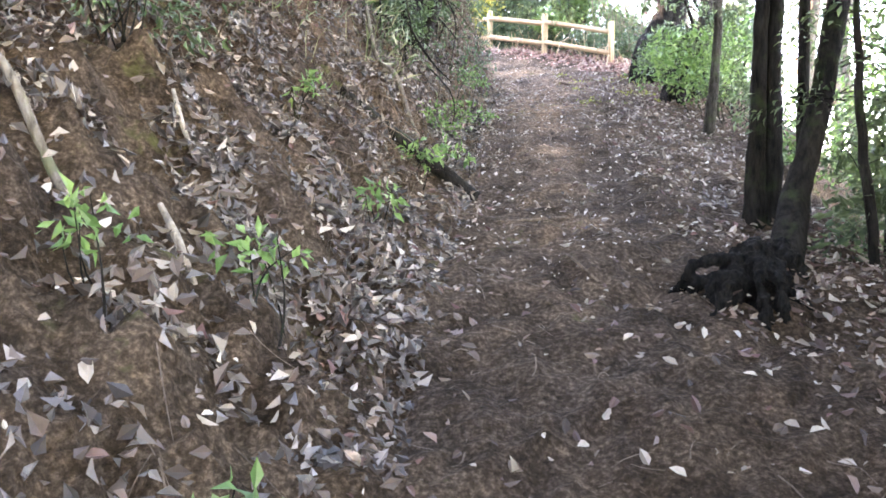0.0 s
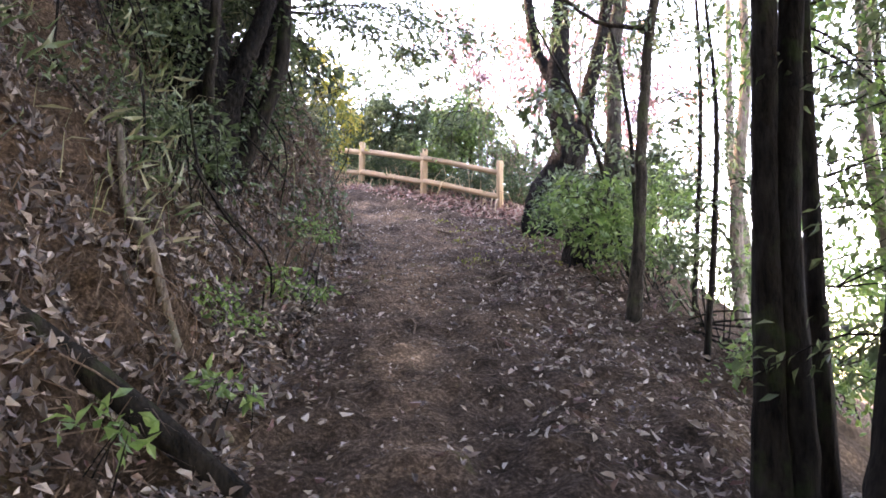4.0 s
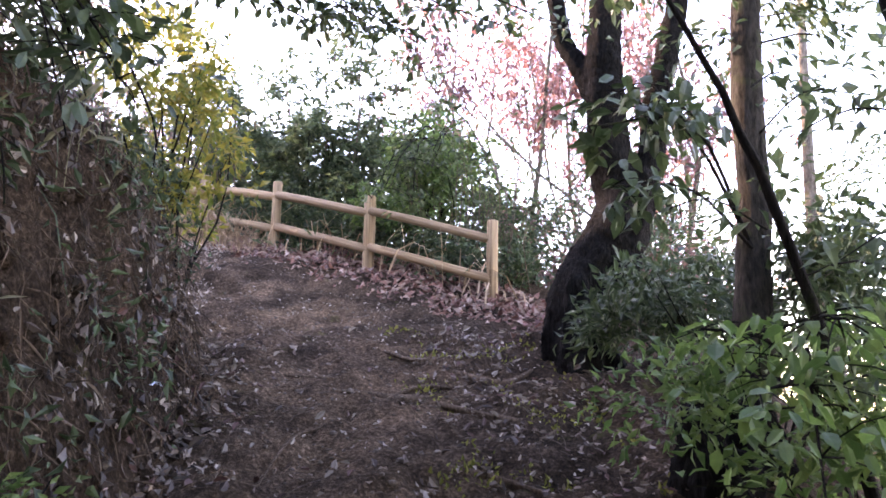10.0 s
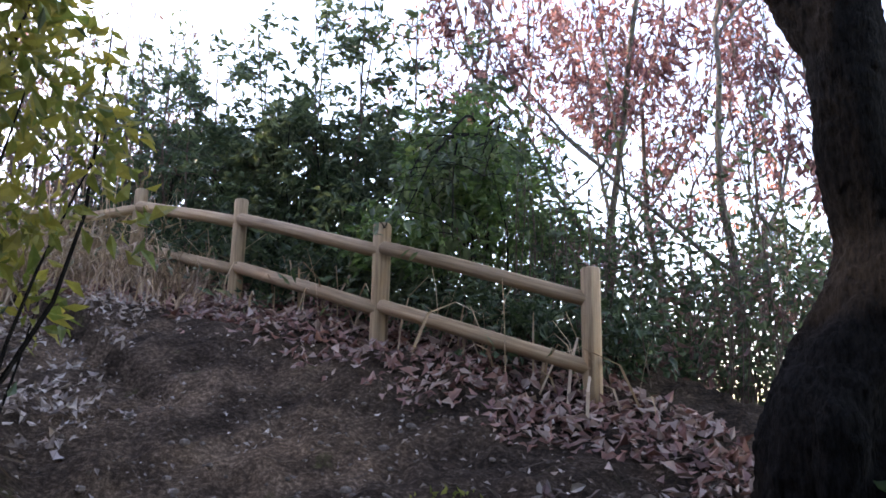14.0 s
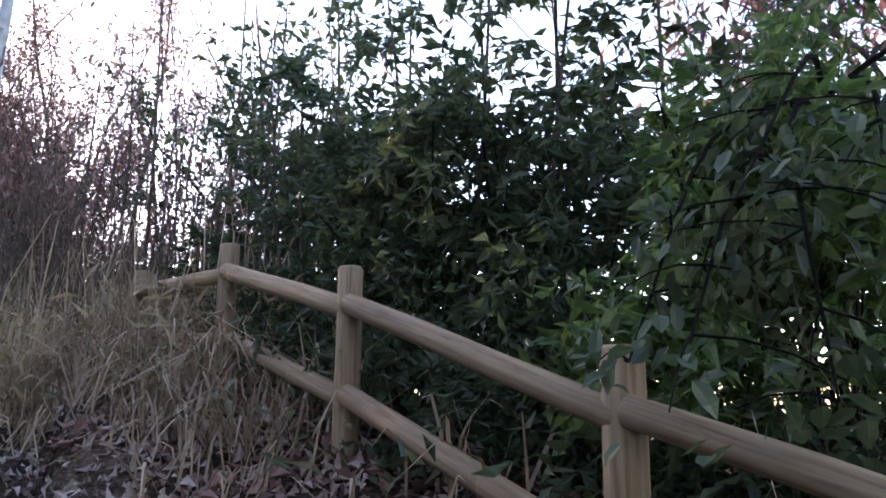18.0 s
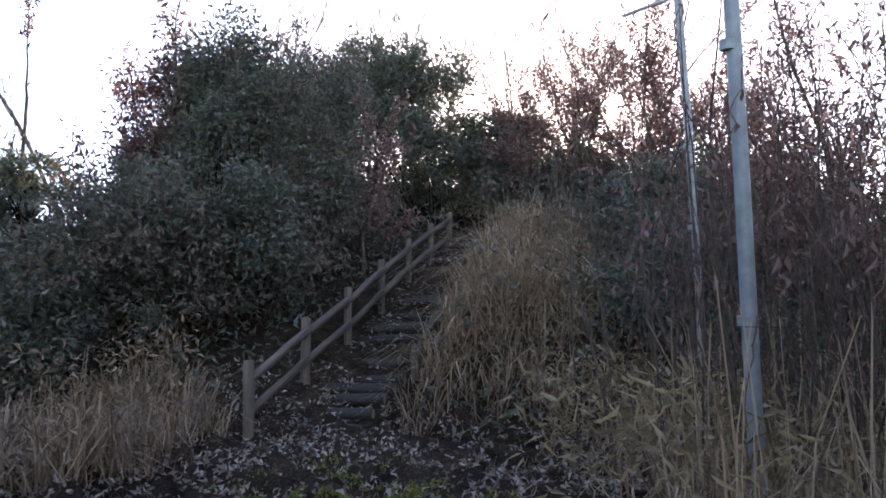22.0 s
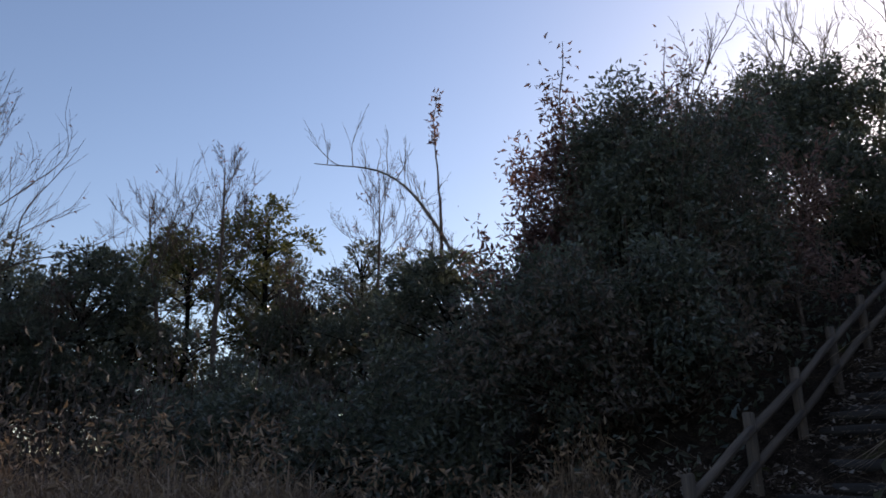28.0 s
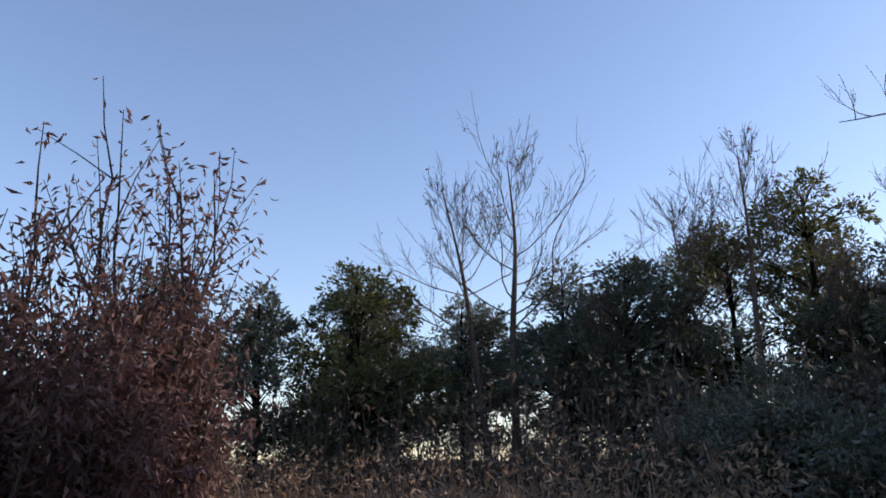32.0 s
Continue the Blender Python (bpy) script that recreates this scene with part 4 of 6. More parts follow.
for i, (px, py, pz) in enumerate([(-0.35, 4.4, 0.1), (-0.7, 3.0, 0.15), (0.1, 6.6, 0.05), (-0.9, 5.3, 0.1), (-0.2, 5.6, 0.06), (0.15, 9.0, 0.1), (-1.2, 2.6, 0.2), (-0.5, 1.9, 0.2)]):
    low_plant("seedling", "small green seedling on the leafy bank", "seedling", [(px, py, gz(px, py) + pz + 0.06, 0.14, 0.14, 0.1)], 100 + i, SPRING, 0.075, 7, 6, 0.08, 4, group="seedlings on the bank")

# gnarled old stool on the bank, its stems leaning out over the trail
zs = gz(-0.5, 9.15)
trunk_tree("gnarled dark old tree stool rooted in the bank", [
    ([(-0.6, 9.2, zs - 0.4), (-0.55, 9.15, zs + 0.3), (-0.6, 9.15, zs + 0.9), (-0.75, 9.2, zs + 1.7), (-0.8, 9.2, zs + 3.4)], [0.36, 0.3, 0.24, 0.2, 0.13]),
    ([(-0.45, 9.1, zs - 0.2), (-0.3, 9.05, zs + 0.5), (-0.12, 9.1, zs + 1.1), (0.1, 9.25, zs + 1.9), (0.3, 9.5, zs + 2.6)], [0.16, 0.1, 0.075, 0.06, 0.04]),
    ([(-0.4, 9.25, zs - 0.1), (-0.2, 9.4, zs + 0.7), (0.0, 9.6, zs + 1.5), (0.2, 9.9, zs + 2.5)], [0.12, 0.075, 0.06, 0.035]),
    ([(-0.95, 9.0, zs), (-1.1, 8.9, zs + 0.8), (-1.15, 8.9, zs + 2.6)], [0.2, 0.15, 0.1]),
], BARK_ROUGH, 38, ring_sprays(np.random.default_rng(39), -0.5, 9.2, zs + 1.2, zs + 2.8, 16, 0.9, 50), EVERGREEN, 0.09, sides=16, voxel=0.02,
   more=[([(-0.55, 9.1, zs + 0.3), (-0.55 + 0.25 * math.cos(a), 9.1 + 0.25 * math.sin(a), zs + 0.02), (-0.55 + 0.45 * math.cos(a), 9.1 + 0.45 * math.sin(a), gz(-0.55 + 0.45 * math.cos(a), 9.1 + 0.45 * math.sin(a)) - 0.05)], [0.13, 0.08, 0.03]) for a in (3.9, 4.6, 5.3)])

# bamboo grass hanging from the bank
bl = Shape()
rb = np.random.default_rng(17)
feet_b = on_ground(rb, 7000, -2.6, 0.4, 6.0, 12.0, lambda x, y, off: 0.8 * ease((-off - np.interp(y, [5, 8, 10], [1.7, 1.3, 1.1])) / 0.3) * ease(0.3 + 0.8 * wobble(x, y, 1.4, 31)))
hd = rb.normal(0, 0.9, len(feet_b))
way_b = np.stack([np.cos(hd), np.sin(hd), rb.normal(0.5, 0.6, len(feet_b))], 1)
leaves(bl, rb, feet_b + np.stack([np.zeros(len(feet_b)), np.zeros(len(feet_b)), rb.uniform(0.1, 0.6, len(feet_b))], 1), way_b, rb.uniform(0.1, 0.24, len(feet_b)), 0.14, 0.15, 0.5)
blades(bl, rb, feet_b[::3], rb.uniform(0.3, 0.8, len(feet_b[::3])), 0.6, 0.003)
part("bamboo_grass", bl, BAMBOO, None, "bamboo grass with narrow pale-edged leaves on the bank", kind="stuff")["category"] = "grass"

# dry grass and hanging roots on the cut face
dg = Shape()
feet_d = on_ground(rb, 10000, -2.4, 1.2, 3.5, 13.6, lambda x, y, off: 0.8 * ease((-off - 1.05) / 0.2) * ease((off + 3.0) / 0.5) * ease((y - 3) / 4))
blades(dg, rb, feet_d, rb.uniform(0.08, 0.26, len(feet_d)), 1.6, 0.003, rb.normal(0.0, 0.7, len(feet_d)))
part("dry_grass", dg, DEADSTALK_SHADED, None, "dry brown grass hanging over the cut bank", kind="stuff")["category"] = "grass"
rs = Shape()
for p, u in zip(*on_bank(rb, 700, 5.0, 13.3, 1.2, 71)):
    y2 = p[1] + rb.normal(0, 0.06)
    x2 = p[0] + rb.uniform(0.04, 0.2)
    q = np.array([x2, y2, max(gz(x2, y2) + 0.01, p[2] - rb.uniform(0.15, 0.5))])
    w = rb.uniform(0.0015, 0.006)
    tube(rs, spline([p, (p + q) / 2 + rb.normal(0, 0.05, 3) + np.array([0.06, 0, 0.03]), q], 5), [w, w * 0.9, w * 0.8, w * 0.6, w * 0.4], 4, cap=False)
part("hanging_roots", rs, ROOT, None, "thin brown roots hanging from the bank", kind="stuff")["category"] = "roots"

hs = Shape()
ph, uh = on_bank(rb, 1900, 10.4, 13.5, 1.3, 72)
keep = uh > 0.3
ph, uh = ph[keep], uh[keep]
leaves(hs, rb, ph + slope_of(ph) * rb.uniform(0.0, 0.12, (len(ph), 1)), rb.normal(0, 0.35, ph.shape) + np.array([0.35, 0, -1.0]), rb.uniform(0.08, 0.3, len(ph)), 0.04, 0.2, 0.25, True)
part("dry_strands", hs, DEADSTALK_SHADED, None, "dry strands and withered stalks hanging over the nose of the bank", kind="stuff")["category"] = "dry grass"

# ---- wood lying about ----
def fallen(label, pts, rad, seed, name="fallen_branch", mat=None, sides=8):
    r = np.random.default_rng(seed)
    t = thing(name, pts[0], label, "branch")
    s = Shape()
    n = 5 * len(pts)
    tube(s, spline(pts, n), np.interp(np.linspace(0, 1, n), np.linspace(0, 1, len(rad)), rad), sides, r, 0.2)
    part("stick", s, mat or BARK_DARK, t, smooth=True)
    return t


fallen("dark rotting log lying down the bank onto the trail", [foot(0.26, 6.0, 0.03), foot(-0.03, 6.02, 0.06), foot(-0.4, 6.05, 0.07), foot(-0.79, 5.95, 0.06)], [0.05, 0.06, 0.055, 0.04], 1)
fallen("thin grey branch leaning against the bank", [foot(0.14, 6.46, 0.02), foot(-0.22, 7.1, 0.04), foot(-0.43, 7.2, 0.08), foot(-0.63, 7.45, 0.1), foot(-0.75, 7.6, 0.25)], [0.022, 0.03, 0.03, 0.02], 2, mat=BARK_GREY)
fallen("short dead stick on the bank", [foot(-0.96, 3.01, 0.02), foot(-1.06, 3.08, 0.05), foot(-1.15, 3.16, 0.06)], [0.014, 0.018, 0.012], 3, mat=BARK_PALE)
fallen("short dead stick on the bank", [foot(-1.24, 2.81, 0.02), foot(-1.5, 3.0, 0.05), foot(-1.72, 3.06, 0.08), foot(-1.95, 3.1, 0.12)], [0.018, 0.024, 0.02, 0.012], 4, mat=BARK_GREY)
fallen("thin stick lying across the trail", [foot(0.37, 5.44, 0.015), foot(0.62, 5.5, 0.02), foot(0.89, 5.57, 0.02)], [0.008, 0.012, 0.008], 5, mat=ROOT)
fallen("thin bent stick lying on the trail", [foot(0.7, 4.62, 0.012), foot(0.73, 4.45, 0.014), foot(0.84, 4.2, 0.012)], [0.006, 0.009, 0.006], 6, mat=ROOT)
fallen("pale dead twig on the bank", [foot(-1.17, 3.66, 0.02), foot(-1.28, 3.8, 0.04), foot(-1.38, 3.98, 0.05)], [0.01, 0.014, 0.01], 7, mat=BARK_PALE)
for i, (a, b, c, w) in enumerate([((1.9, 11.9), (2.3, 11.6), (2.6, 11.35), 0.03), ((1.75, 12.9), (2.1, 12.75), (2.4, 12.7), 0.035), ((2.2, 12.6), (2.55, 12.3), (2.8, 12.2), 0.028), ((1.5, 12.3), (1.3, 12.0), (1.15, 11.5), 0.012), ((2.45, 13.2), (2.8, 13.1), (3.1, 13.3), 0.03), ((1.5, 9.5), (1.85, 9.35), (2.1, 9.4), 0.015), ((1.0, 9.2), (1.2, 8.8), (1.15, 8.4), 0.01), ((2.6, 12.9), (2.2, 12.95), (1.85, 12.7), 0.02), ((2.9, 12.2), (2.6, 11.9), (2.35, 11.95), 0.022), ((1.2, 13.2), (1.55, 13.05), (1.8, 13.15), 0.014), ((2.35, 10.6), (2.1, 10.4), (1.75, 10.5), 0.014), ((2.0, 13.7), (2.3, 13.6), (2.7, 13.75), 0.02)]):
    fallen("brown tree root worn bare across the trail", [foot(*a, -0.01), foot(*b, 0.006), foot(*c, -0.015)], [w * 0.7, w, w * 0.5], 20 + i, "tree_root", ROOT)
tw = Shape()
feet_t = on_ground(rb, 800, -1.2, 3.4, 0.5, 14.5, None, 0.012)
for p in feet_t:
    a, n = rb.uniform(0, 6.28), rb.uniform(0.05, 0.22)
    q = np.array([p[0] + n * math.cos(a), p[1] + n * math.sin(a), 0])
    q[2] = gz(q[0], q[1]) + 0.012
    w = rb.uniform(0.0015, 0.004)
    tube(tw, spline([p, (p + q) / 2 + rb.normal(0, 0.012, 3), q], 4), [w, w, w * 0.8, w * 0.5], 4)
part("twigs", tw, TWIG, None, "small dry twigs scattered on the trail", kind="stuff")["category"] = "twigs"
st = Shape()
feet_s = np.concatenate([on_ground(rb, 500, 0.0, 3.4, 4, 15.5), on_ground(rb, 500, 0.6, 3.0, 9.5, 15.5)])
for p in feet_s:
    w = rb.uniform(0.005, 0.018) if rb.uniform() < 0.94 else rb.uniform(0.02, 0.035)
    n = 6
    tube(st, p + np.array([[0, 0, -w * 0.4], [0, 0, 0], [0, 0, w * 0.5], [0, 0, w * 0.75]]), [w * 0.7, w, w * 0.8, w * 0.2], n, rb, 0.3)
part("pebbles", st, CLOD, None, "small clods and pebbles of earth on the trail", kind="stuff")["category"] = "pebbles"
for p, w in (((-0.1, 9.5), 0.05), ((0.6, 11.8), 0.045)):
    sc = Shape()
    g = np.linspace(-w, w, 6)
    A, B = np.meshgrid(g, g * 0.7, indexing="ij")
    sc.add(np.stack([A, B, 0.02 + 0.012 * np.sin(A * 90 + B * 60)], -1), np.array([[i * 6 + j, (i + 1) * 6 + j, (i + 1) * 6 + j + 1, i * 6 + j + 1] for i in range(5) for j in range(5)]))
    ob = part("paper_scrap", sc, PAPER, None, "crumpled bluish-white scrap of paper on the trail's edge")
    ob.location = foot(*p)
    ob["category"] = "litter"

# yellowing shrub on the nose of the bank
low_plant("shrub", "yellow-green shrub on the nose of the bank", "shrub", [(0.42, 13.35, 5.95, 0.48, 0.5, 0.55), (0.2, 13.5, 6.5, 0.5, 0.5, 0.6), (0.5, 13.45, 5.4, 0.42, 0.4, 0.45), (0.15, 13.3, 5.5, 0.4, 0.4, 0.4)], 120, YELLOWGREEN, 0.085, 150, 18, 0.15, 14, hollow=0.3)

# dark undergrowth over the face of the bank
for i, (px, py, rx, ry, rz) in enumerate([(-2.1, 6.8, 0.5, 0.7, 0.45), (-1.7, 8.0, 0.5, 0.7, 0.5), (-0.85, 9.0, 0.45, 0.7, 0.5), (-0.5, 10.2, 0.4, 0.7, 0.5), (-0.25, 11.3, 0.4, 0.6, 0.45), (-1.9, 4.8, 0.6, 0.8, 0.5), (-2.2, 3.2, 0.6, 0.8, 0.5), (-1.75, 4.2, 0.4, 0.6, 0.5), (-0.45, 8.3, 0.35, 0.55, 0.55), (-0.25, 9.6, 0.35, 0.55, 0.5)]):
    low_plant("evergreen_shrub", "dark evergreen undergrowth on the bank", "shrub", [(px, py, gz(px, py) + rz * 0.55, rx, ry, rz)], 500 + i, EVERGREEN if i % 2 or i > 5 else MIDGREEN, 0.07, 34 if i in (5, 6, 7, 8) else 70, 22, 0.18, 12, group="undergrowth of the bank", hollow=0.2)


tl_leaf, tl_vine = Shape(), Shape()
rk = np.random.default_rng(540)
fk, uk = on_bank(rk, 38000, 3.0, 13.4, 1.8, 61)
keep = rk.uniform(0, 1, len(fk)) < ease((uk - np.interp(fk[:, 1], [3, 7, 9, 11, 12.5], [0.98, 0.75, 0.25, 0.12, 0.3])) / 0.25) * ease(0.35 + 0.9 * wobble(fk[:, 1], uk * 2, 0.7, 66))
fk = fk[keep]
nk = slope_of(fk)
leaves(tl_leaf, rk, fk + nk * rk.uniform(0.02, 0.3, (len(fk), 1)), rk.normal(0, 0.7, fk.shape) + nk * 0.4 - np.array([0, 0, 0.5]), rk.uniform(0.035, 0.095, len(fk)), 0.4, 0.2, 0.3, True)
part("bank_ivy", tl_leaf, EVERGREEN, None, "dark creeping leaves over the face of the bank", kind="stuff")["category"] = "ivy"
for _ in range(120):
    y = rk.uniform(7.5, 12.5)
    x = float(np.interp(y, TY, TX)) - rk.uniform(1.4, 2.6)
    p = np.array([x, y, gz(x, y) + rk.uniform(0.2, 1.1)])
    q = p + np.array([rk.uniform(0.0, 0.45), rk.normal(0, 0.25), -rk.uniform(0.3, 0.9)])
    q[2] = max(q[2], gz(q[0], q[1]) - 0.03)
    w = rk.uniform(0.003, 0.012)
    tube(tl_vine, spline([p, (p + q) / 2 + rk.normal(0, 0.07, 3), q], 6), np.linspace(w, w * 0.5, 6), 4, cap=False)
part("bank_vines", tl_vine, BARK_DARK, None, "dark vines and dead stems tangled on the bank", kind="stuff")["category"] = "vines"


bf = np.concatenate([on_bank(rk, 40000, 1.8, 10.0, 2.4, 63)[0], on_bank(rk, 6000, 7.5, 13.4, 1.5, 67)[0]])
bf = bf[rk.uniform(0, 1, len(bf)) < np.interp(bf[:, 1], [2.0, 3.6], [0.25, 1.0])]
strew("leaf_litter", rk, bf, 0.07, HUMUS_SHADED, "dry leaves caught on the face of the bank")
cd = Shape()
for p in on_bank(rk, 800, 6.0, 13.3, 1.2, 64)[0]:
    w = rk.uniform(0.01, 0.045)
    tube(cd, p + np.array([[0, 0, -w], [0.1 * w, 0, -w * 0.3], [0.3 * w, 0, w * 0.4], [0.3 * w, 0, w * 0.9]]) + np.array([0.3 * w, 0, 0]), [w * 0.6, w, w * 0.85, w * 0.2], 6, rk, 0.5)
part("earth_clods", cd, SOIL, None, "crumbling clods of earth on the face of the bank", kind="stuff")["category"] = "earth"


def high_crown(x, y, h, seed, n=4200, over=0.3, size=0.26):
    """An unseen tall tree, added so that its crown shades the trail."""
    g = np.random.default_rng(seed)
    fx, fy, fz = foot(x, y, -0.2)
    t = thing("tree", foot(x, y), "unseen tall evergreen added to shade the trail", "tree", "trees that roof the trail")
    tr = Shape()
    tube(tr, spline([(fx, fy, fz), (fx + g.normal(0, 0.15), fy, fz + h * 0.4), (fx + g.normal(0, 0.3), fy, fz + h)], 10), np.linspace(0.15, 0.06, 10), 10, g, 0.12)
    part("trunk", tr, BARK_DARK, t, smooth=True)
    lobes = [(fx + g.normal(over, 1.1), fy + g.normal(0, 1.1), fz + h + g.uniform(-0.6, 1.2), g.uniform(1.0, 1.9), g.uniform(1.0, 1.9), g.uniform(0.5, 0.9)) for _ in range(7)]
    at, way, mid = clumps(g, n // 24, 0.35, 24, lobes, 0.2)
    br = Shape()
    for e in mid[::5]:
        b = np.array([fx, fy, fz + h * g.uniform(0.6, 0.95)])
        tube(br, spline([b, (b + e) / 2 + np.array([0, 0, 0.2]), e], 5), [0.04, 0.03, 0.022, 0.014, 0.006], 4, cap=False)
    part("crown_wood", br, BARK_DARK, t, kind="stuff")
    lf = Shape()
    leaves(lf, g, at, way - np.array([0, 0, 0.2]), size * g.uniform(0.6, 1.3, len(at)), 0.45, 0.2, 0.3, False)
    part("crown", lf, EVERGREEN, t)


# unseen crowns added on both sides to cut the sky light below
for i, (px, py, h) in enumerate([(-2.9, 0.8, 6.0), (-2.6, 3.6, 6.2), (-2.2, 6.4, 5.4), (3.9, 1.0, 7.6), (4.4, 4.2, 8.2), (-1.6, -2.5, 6.8), (3.0, -2.5, 7.0)]):
    high_crown(px, py, h, 520 + i)
for i, (px, py, h, over) in enumerate([(-2.7, -0.6, 5.6, 2.8), (-2.9, 2.2, 5.8, 3.0), (2.9, -0.5, 6.6, -1.5), (3.6, 3.0, 7.4, -1.8), (-2.6, -3.6, 6.6, 2.6), (-1.2, -5.5, 6.8, 0.6), (1.0, -7.5, 7.6, 0.0), (3.4, -5.6, 8.4, -0.4), (-3.2, 4.9, 5.6, 2.6), (-2.6, 8.3, 5.2, 1.6), (4.9, -1.5, 9.5, -0.6), (-3.2, 7.0, 5.6, 2.4)]):
    high_crown(px, py, h, 560 + i, 5200, over)

# leafy twigs that hang over the trail
fr = np.random.default_rng(570)


def overhang(label, base, tips, size, per, mat, seed):
    """One bough from the bank or a trunk with leafy twigs at its end."""
    t = thing("overhanging_branch", base, label, "branch", "boughs over the trail")
    g = np.random.default_rng(seed)
    wood, lf = Shape(), Shape()
    b = np.array(base, float)
    for q in tips:
        q = np.array(q, float)
        m = (b + q) / 2 + np.array([0, 0, 0.25]) + g.normal(0, 0.08, 3)
        line = spline([b, m, q], 9)
        tube(wood, line, np.linspace(0.013, 0.004, 9), 5, cap=False)
        for f in (5, 6, 7, 8):
            for _ in range(2):
                d = unit(g.normal(0, 1, 3) * np.array([1, 1, 0.35]) - np.array([0, 0, 0.25]))
                e = line[f] + d * g.uniform(0.18, 0.42)
                tube(wood, spline([line[f], (line[f] + e) / 2 + np.array([0, 0, 0.03]), e], 4), [0.005, 0.004, 0.003, 0.002], 3, cap=False)
                at = line[f] + (e - line[f]) * g.uniform(0.2, 1.1, (per, 1)) + g.normal(0, 0.05, (per, 3))
                leaves(lf, g, at, d + g.normal(0, 0.7, (per, 3)) - np.array([0, 0, 0.3]), size * g.uniform(0.6, 1.2, per), 0.52, 0.15, 0.25, 2, np.array([[0, 0, 1.0]]))
    part("bough", wood, BARK_DARK, t)
    part("foliage", lf, mat, t)
overhang("leafy evergreen bough hanging over the trail", (-0.45, 12.3, 7.0), [(0.9, 12.0, 6.6), (1.3, 12.15, 6.4), (1.75, 12.0, 6.3), (2.0, 12.3, 6.45), (2.4, 11.9, 6.55), (1.6, 12.5, 6.6), (0.6, 11.8, 6.7), (2.5, 12.1, 6.5), (2.95, 12.2, 6.6)], 0.085, 14, EVERGREEN, 571)
overhang("leafy bough of the trunk reaching over the trail", (4.05, 11.75, 7.2), [(3.3, 11.9, 6.75), (2.9, 11.7, 6.7)], 0.09, 10, EVERGREEN, 572)
overhang("twig with large dark green leaves beside the trail", (3.85, 11.55, 5.0), [(2.6, 10.8, 5.36), (2.68, 10.72, 5.5), (2.7, 10.86, 5.1), (2.95, 11.1, 5.6)], 0.11, 8, EVERGREEN, 573)
overhang("dark leafy bough leaning out from the bank", (-0.4, 11.0, 6.3), [(0.5, 10.9, 5.42), (0.3, 11.1, 5.6), (0.6, 10.4, 5.3), (0.2, 10.8, 5.75)], 0.1, 9, EVERGREEN, 574)
overhang("light green bough of the shrub drooping over the fence", (2.95, 16.6, 7.3), [(2.2, 15.65, 6.35), (2.35, 15.75, 6.7), (2.1, 15.95, 6.3), (2.5, 15.6, 6.2), (2.7, 15.55, 6.6), (2.75, 15.75, 6.85)], 0.085, 11, MIDGREEN, 575)
overhang("leafy bough of the slender trunks beside the trail", (3.15, 6.95, 4.6), [(3.9, 6.6, 4.5), (4.2, 7.0, 4.1), (3.8, 7.2, 3.6), (4.4, 6.8, 3.4), (3.6, 6.7, 4.9), (4.1, 6.4, 5.0)], 0.085, 13, MIDGREEN, 576)
overhang("leafy bough of the slender trunks beside the trail", (3.0, 5.6, 3.9), [(3.6, 5.6, 3.9), (3.8, 5.4, 3.4), (3.5, 5.8, 4.3), (3.3, 5.2, 3.6), (3.9, 5.9, 4.4)], 0.085, 13, MIDGREEN, 577)
overhang("bright leafy bough over the outer edge of the trail", (3.35, 10.4, 4.0), [(2.75, 9.9, 4.15), (2.9, 9.8, 3.8), (3.1, 9.9, 4.4), (2.85, 10.4, 4.4)], 0.09, 10, SPRING, 578)
# thin crooked saplings among the first trunks
for i, (px, py, tx, ty, h) in enumerate([(2.66, 4.75, 2.6, 4.9, 2.6), (3.15, 5.5, 3.3, 5.4, 3.2), (2.9, 4.6, 3.5, 4.9, 2.4), (3.5, 5.4, 3.3, 5.9, 3.4)]):
    fx, fy, fz = foot(px, py, -0.1)
    mid = ((px + tx) / 2 + rt.normal(0, 0.18), (py + ty) / 2, fz + h * 0.5)
    trunk_tree("thin crooked sapling with green leaves among the trunks", [([(fx, fy, fz), mid, (tx, ty, fz + h)], [0.035, 0.026, 0.012])], BARK_DARK, 580 + i,
               [((mid[0] + rt.normal(0, 0.12), mid[1] + rt.normal(0, 0.1), fz + h * f), (rt.normal(0.3, 1), rt.normal(0, 0.7), 0.2), 0.7, 42) for f in np.linspace(0.2, 1.0, 14)], MIDGREEN, 0.07, "sapling", "saplings beside the trail", sides=7)
# unseen leafy wall, added on the outer side to shade the lower trail
for i, (px, py, rx, rz, up) in enumerate([(3.5, 3.2, 0.9, 1.3, 0.9), (3.1, 1.0, 0.9, 1.3, 0.9), (3.0, -1.2, 1.0, 1.5, 1.0), (4.6, 4.4, 1.0, 1.6, 1.2), (4.5, 2.0, 1.1, 1.8, 1.6), (2.8, -3.6, 1.2, 1.8, 1.2), (-2.2, -4.2, 1.2, 1.8, 1.0), (0.4, -6.4, 1.5, 2.0, 1.4), (-2.6, -1.6, 1.0, 1.4, 0.8)]):
    low_plant("shrub", "unseen leafy shrub added to shade the lower trail", "shrub", [(px, py, gz(px, py) + up, rx, rx, rz), (px + 0.3, py + 0.2, gz(px, py) + up + rz, rx * 0.8, rx * 0.8, rz * 0.7)], 620 + i, MIDGREEN, 0.15, 170, 22, 0.34, 20, fine=False, hollow=0.1, group="shrubs below the lower trail")
# ---- the log fence at the bend ----
FENCE = [(3.26, 15.12, 5.93), (2.09, 16.05, 6.35), (1.05, 17.35, 6.8), (0.02, 18.55, 7.15), (-1.2, 19.9, 7.2), (-2.3, 21.2, 7.25)]
rf = np.random.default_rng(200)


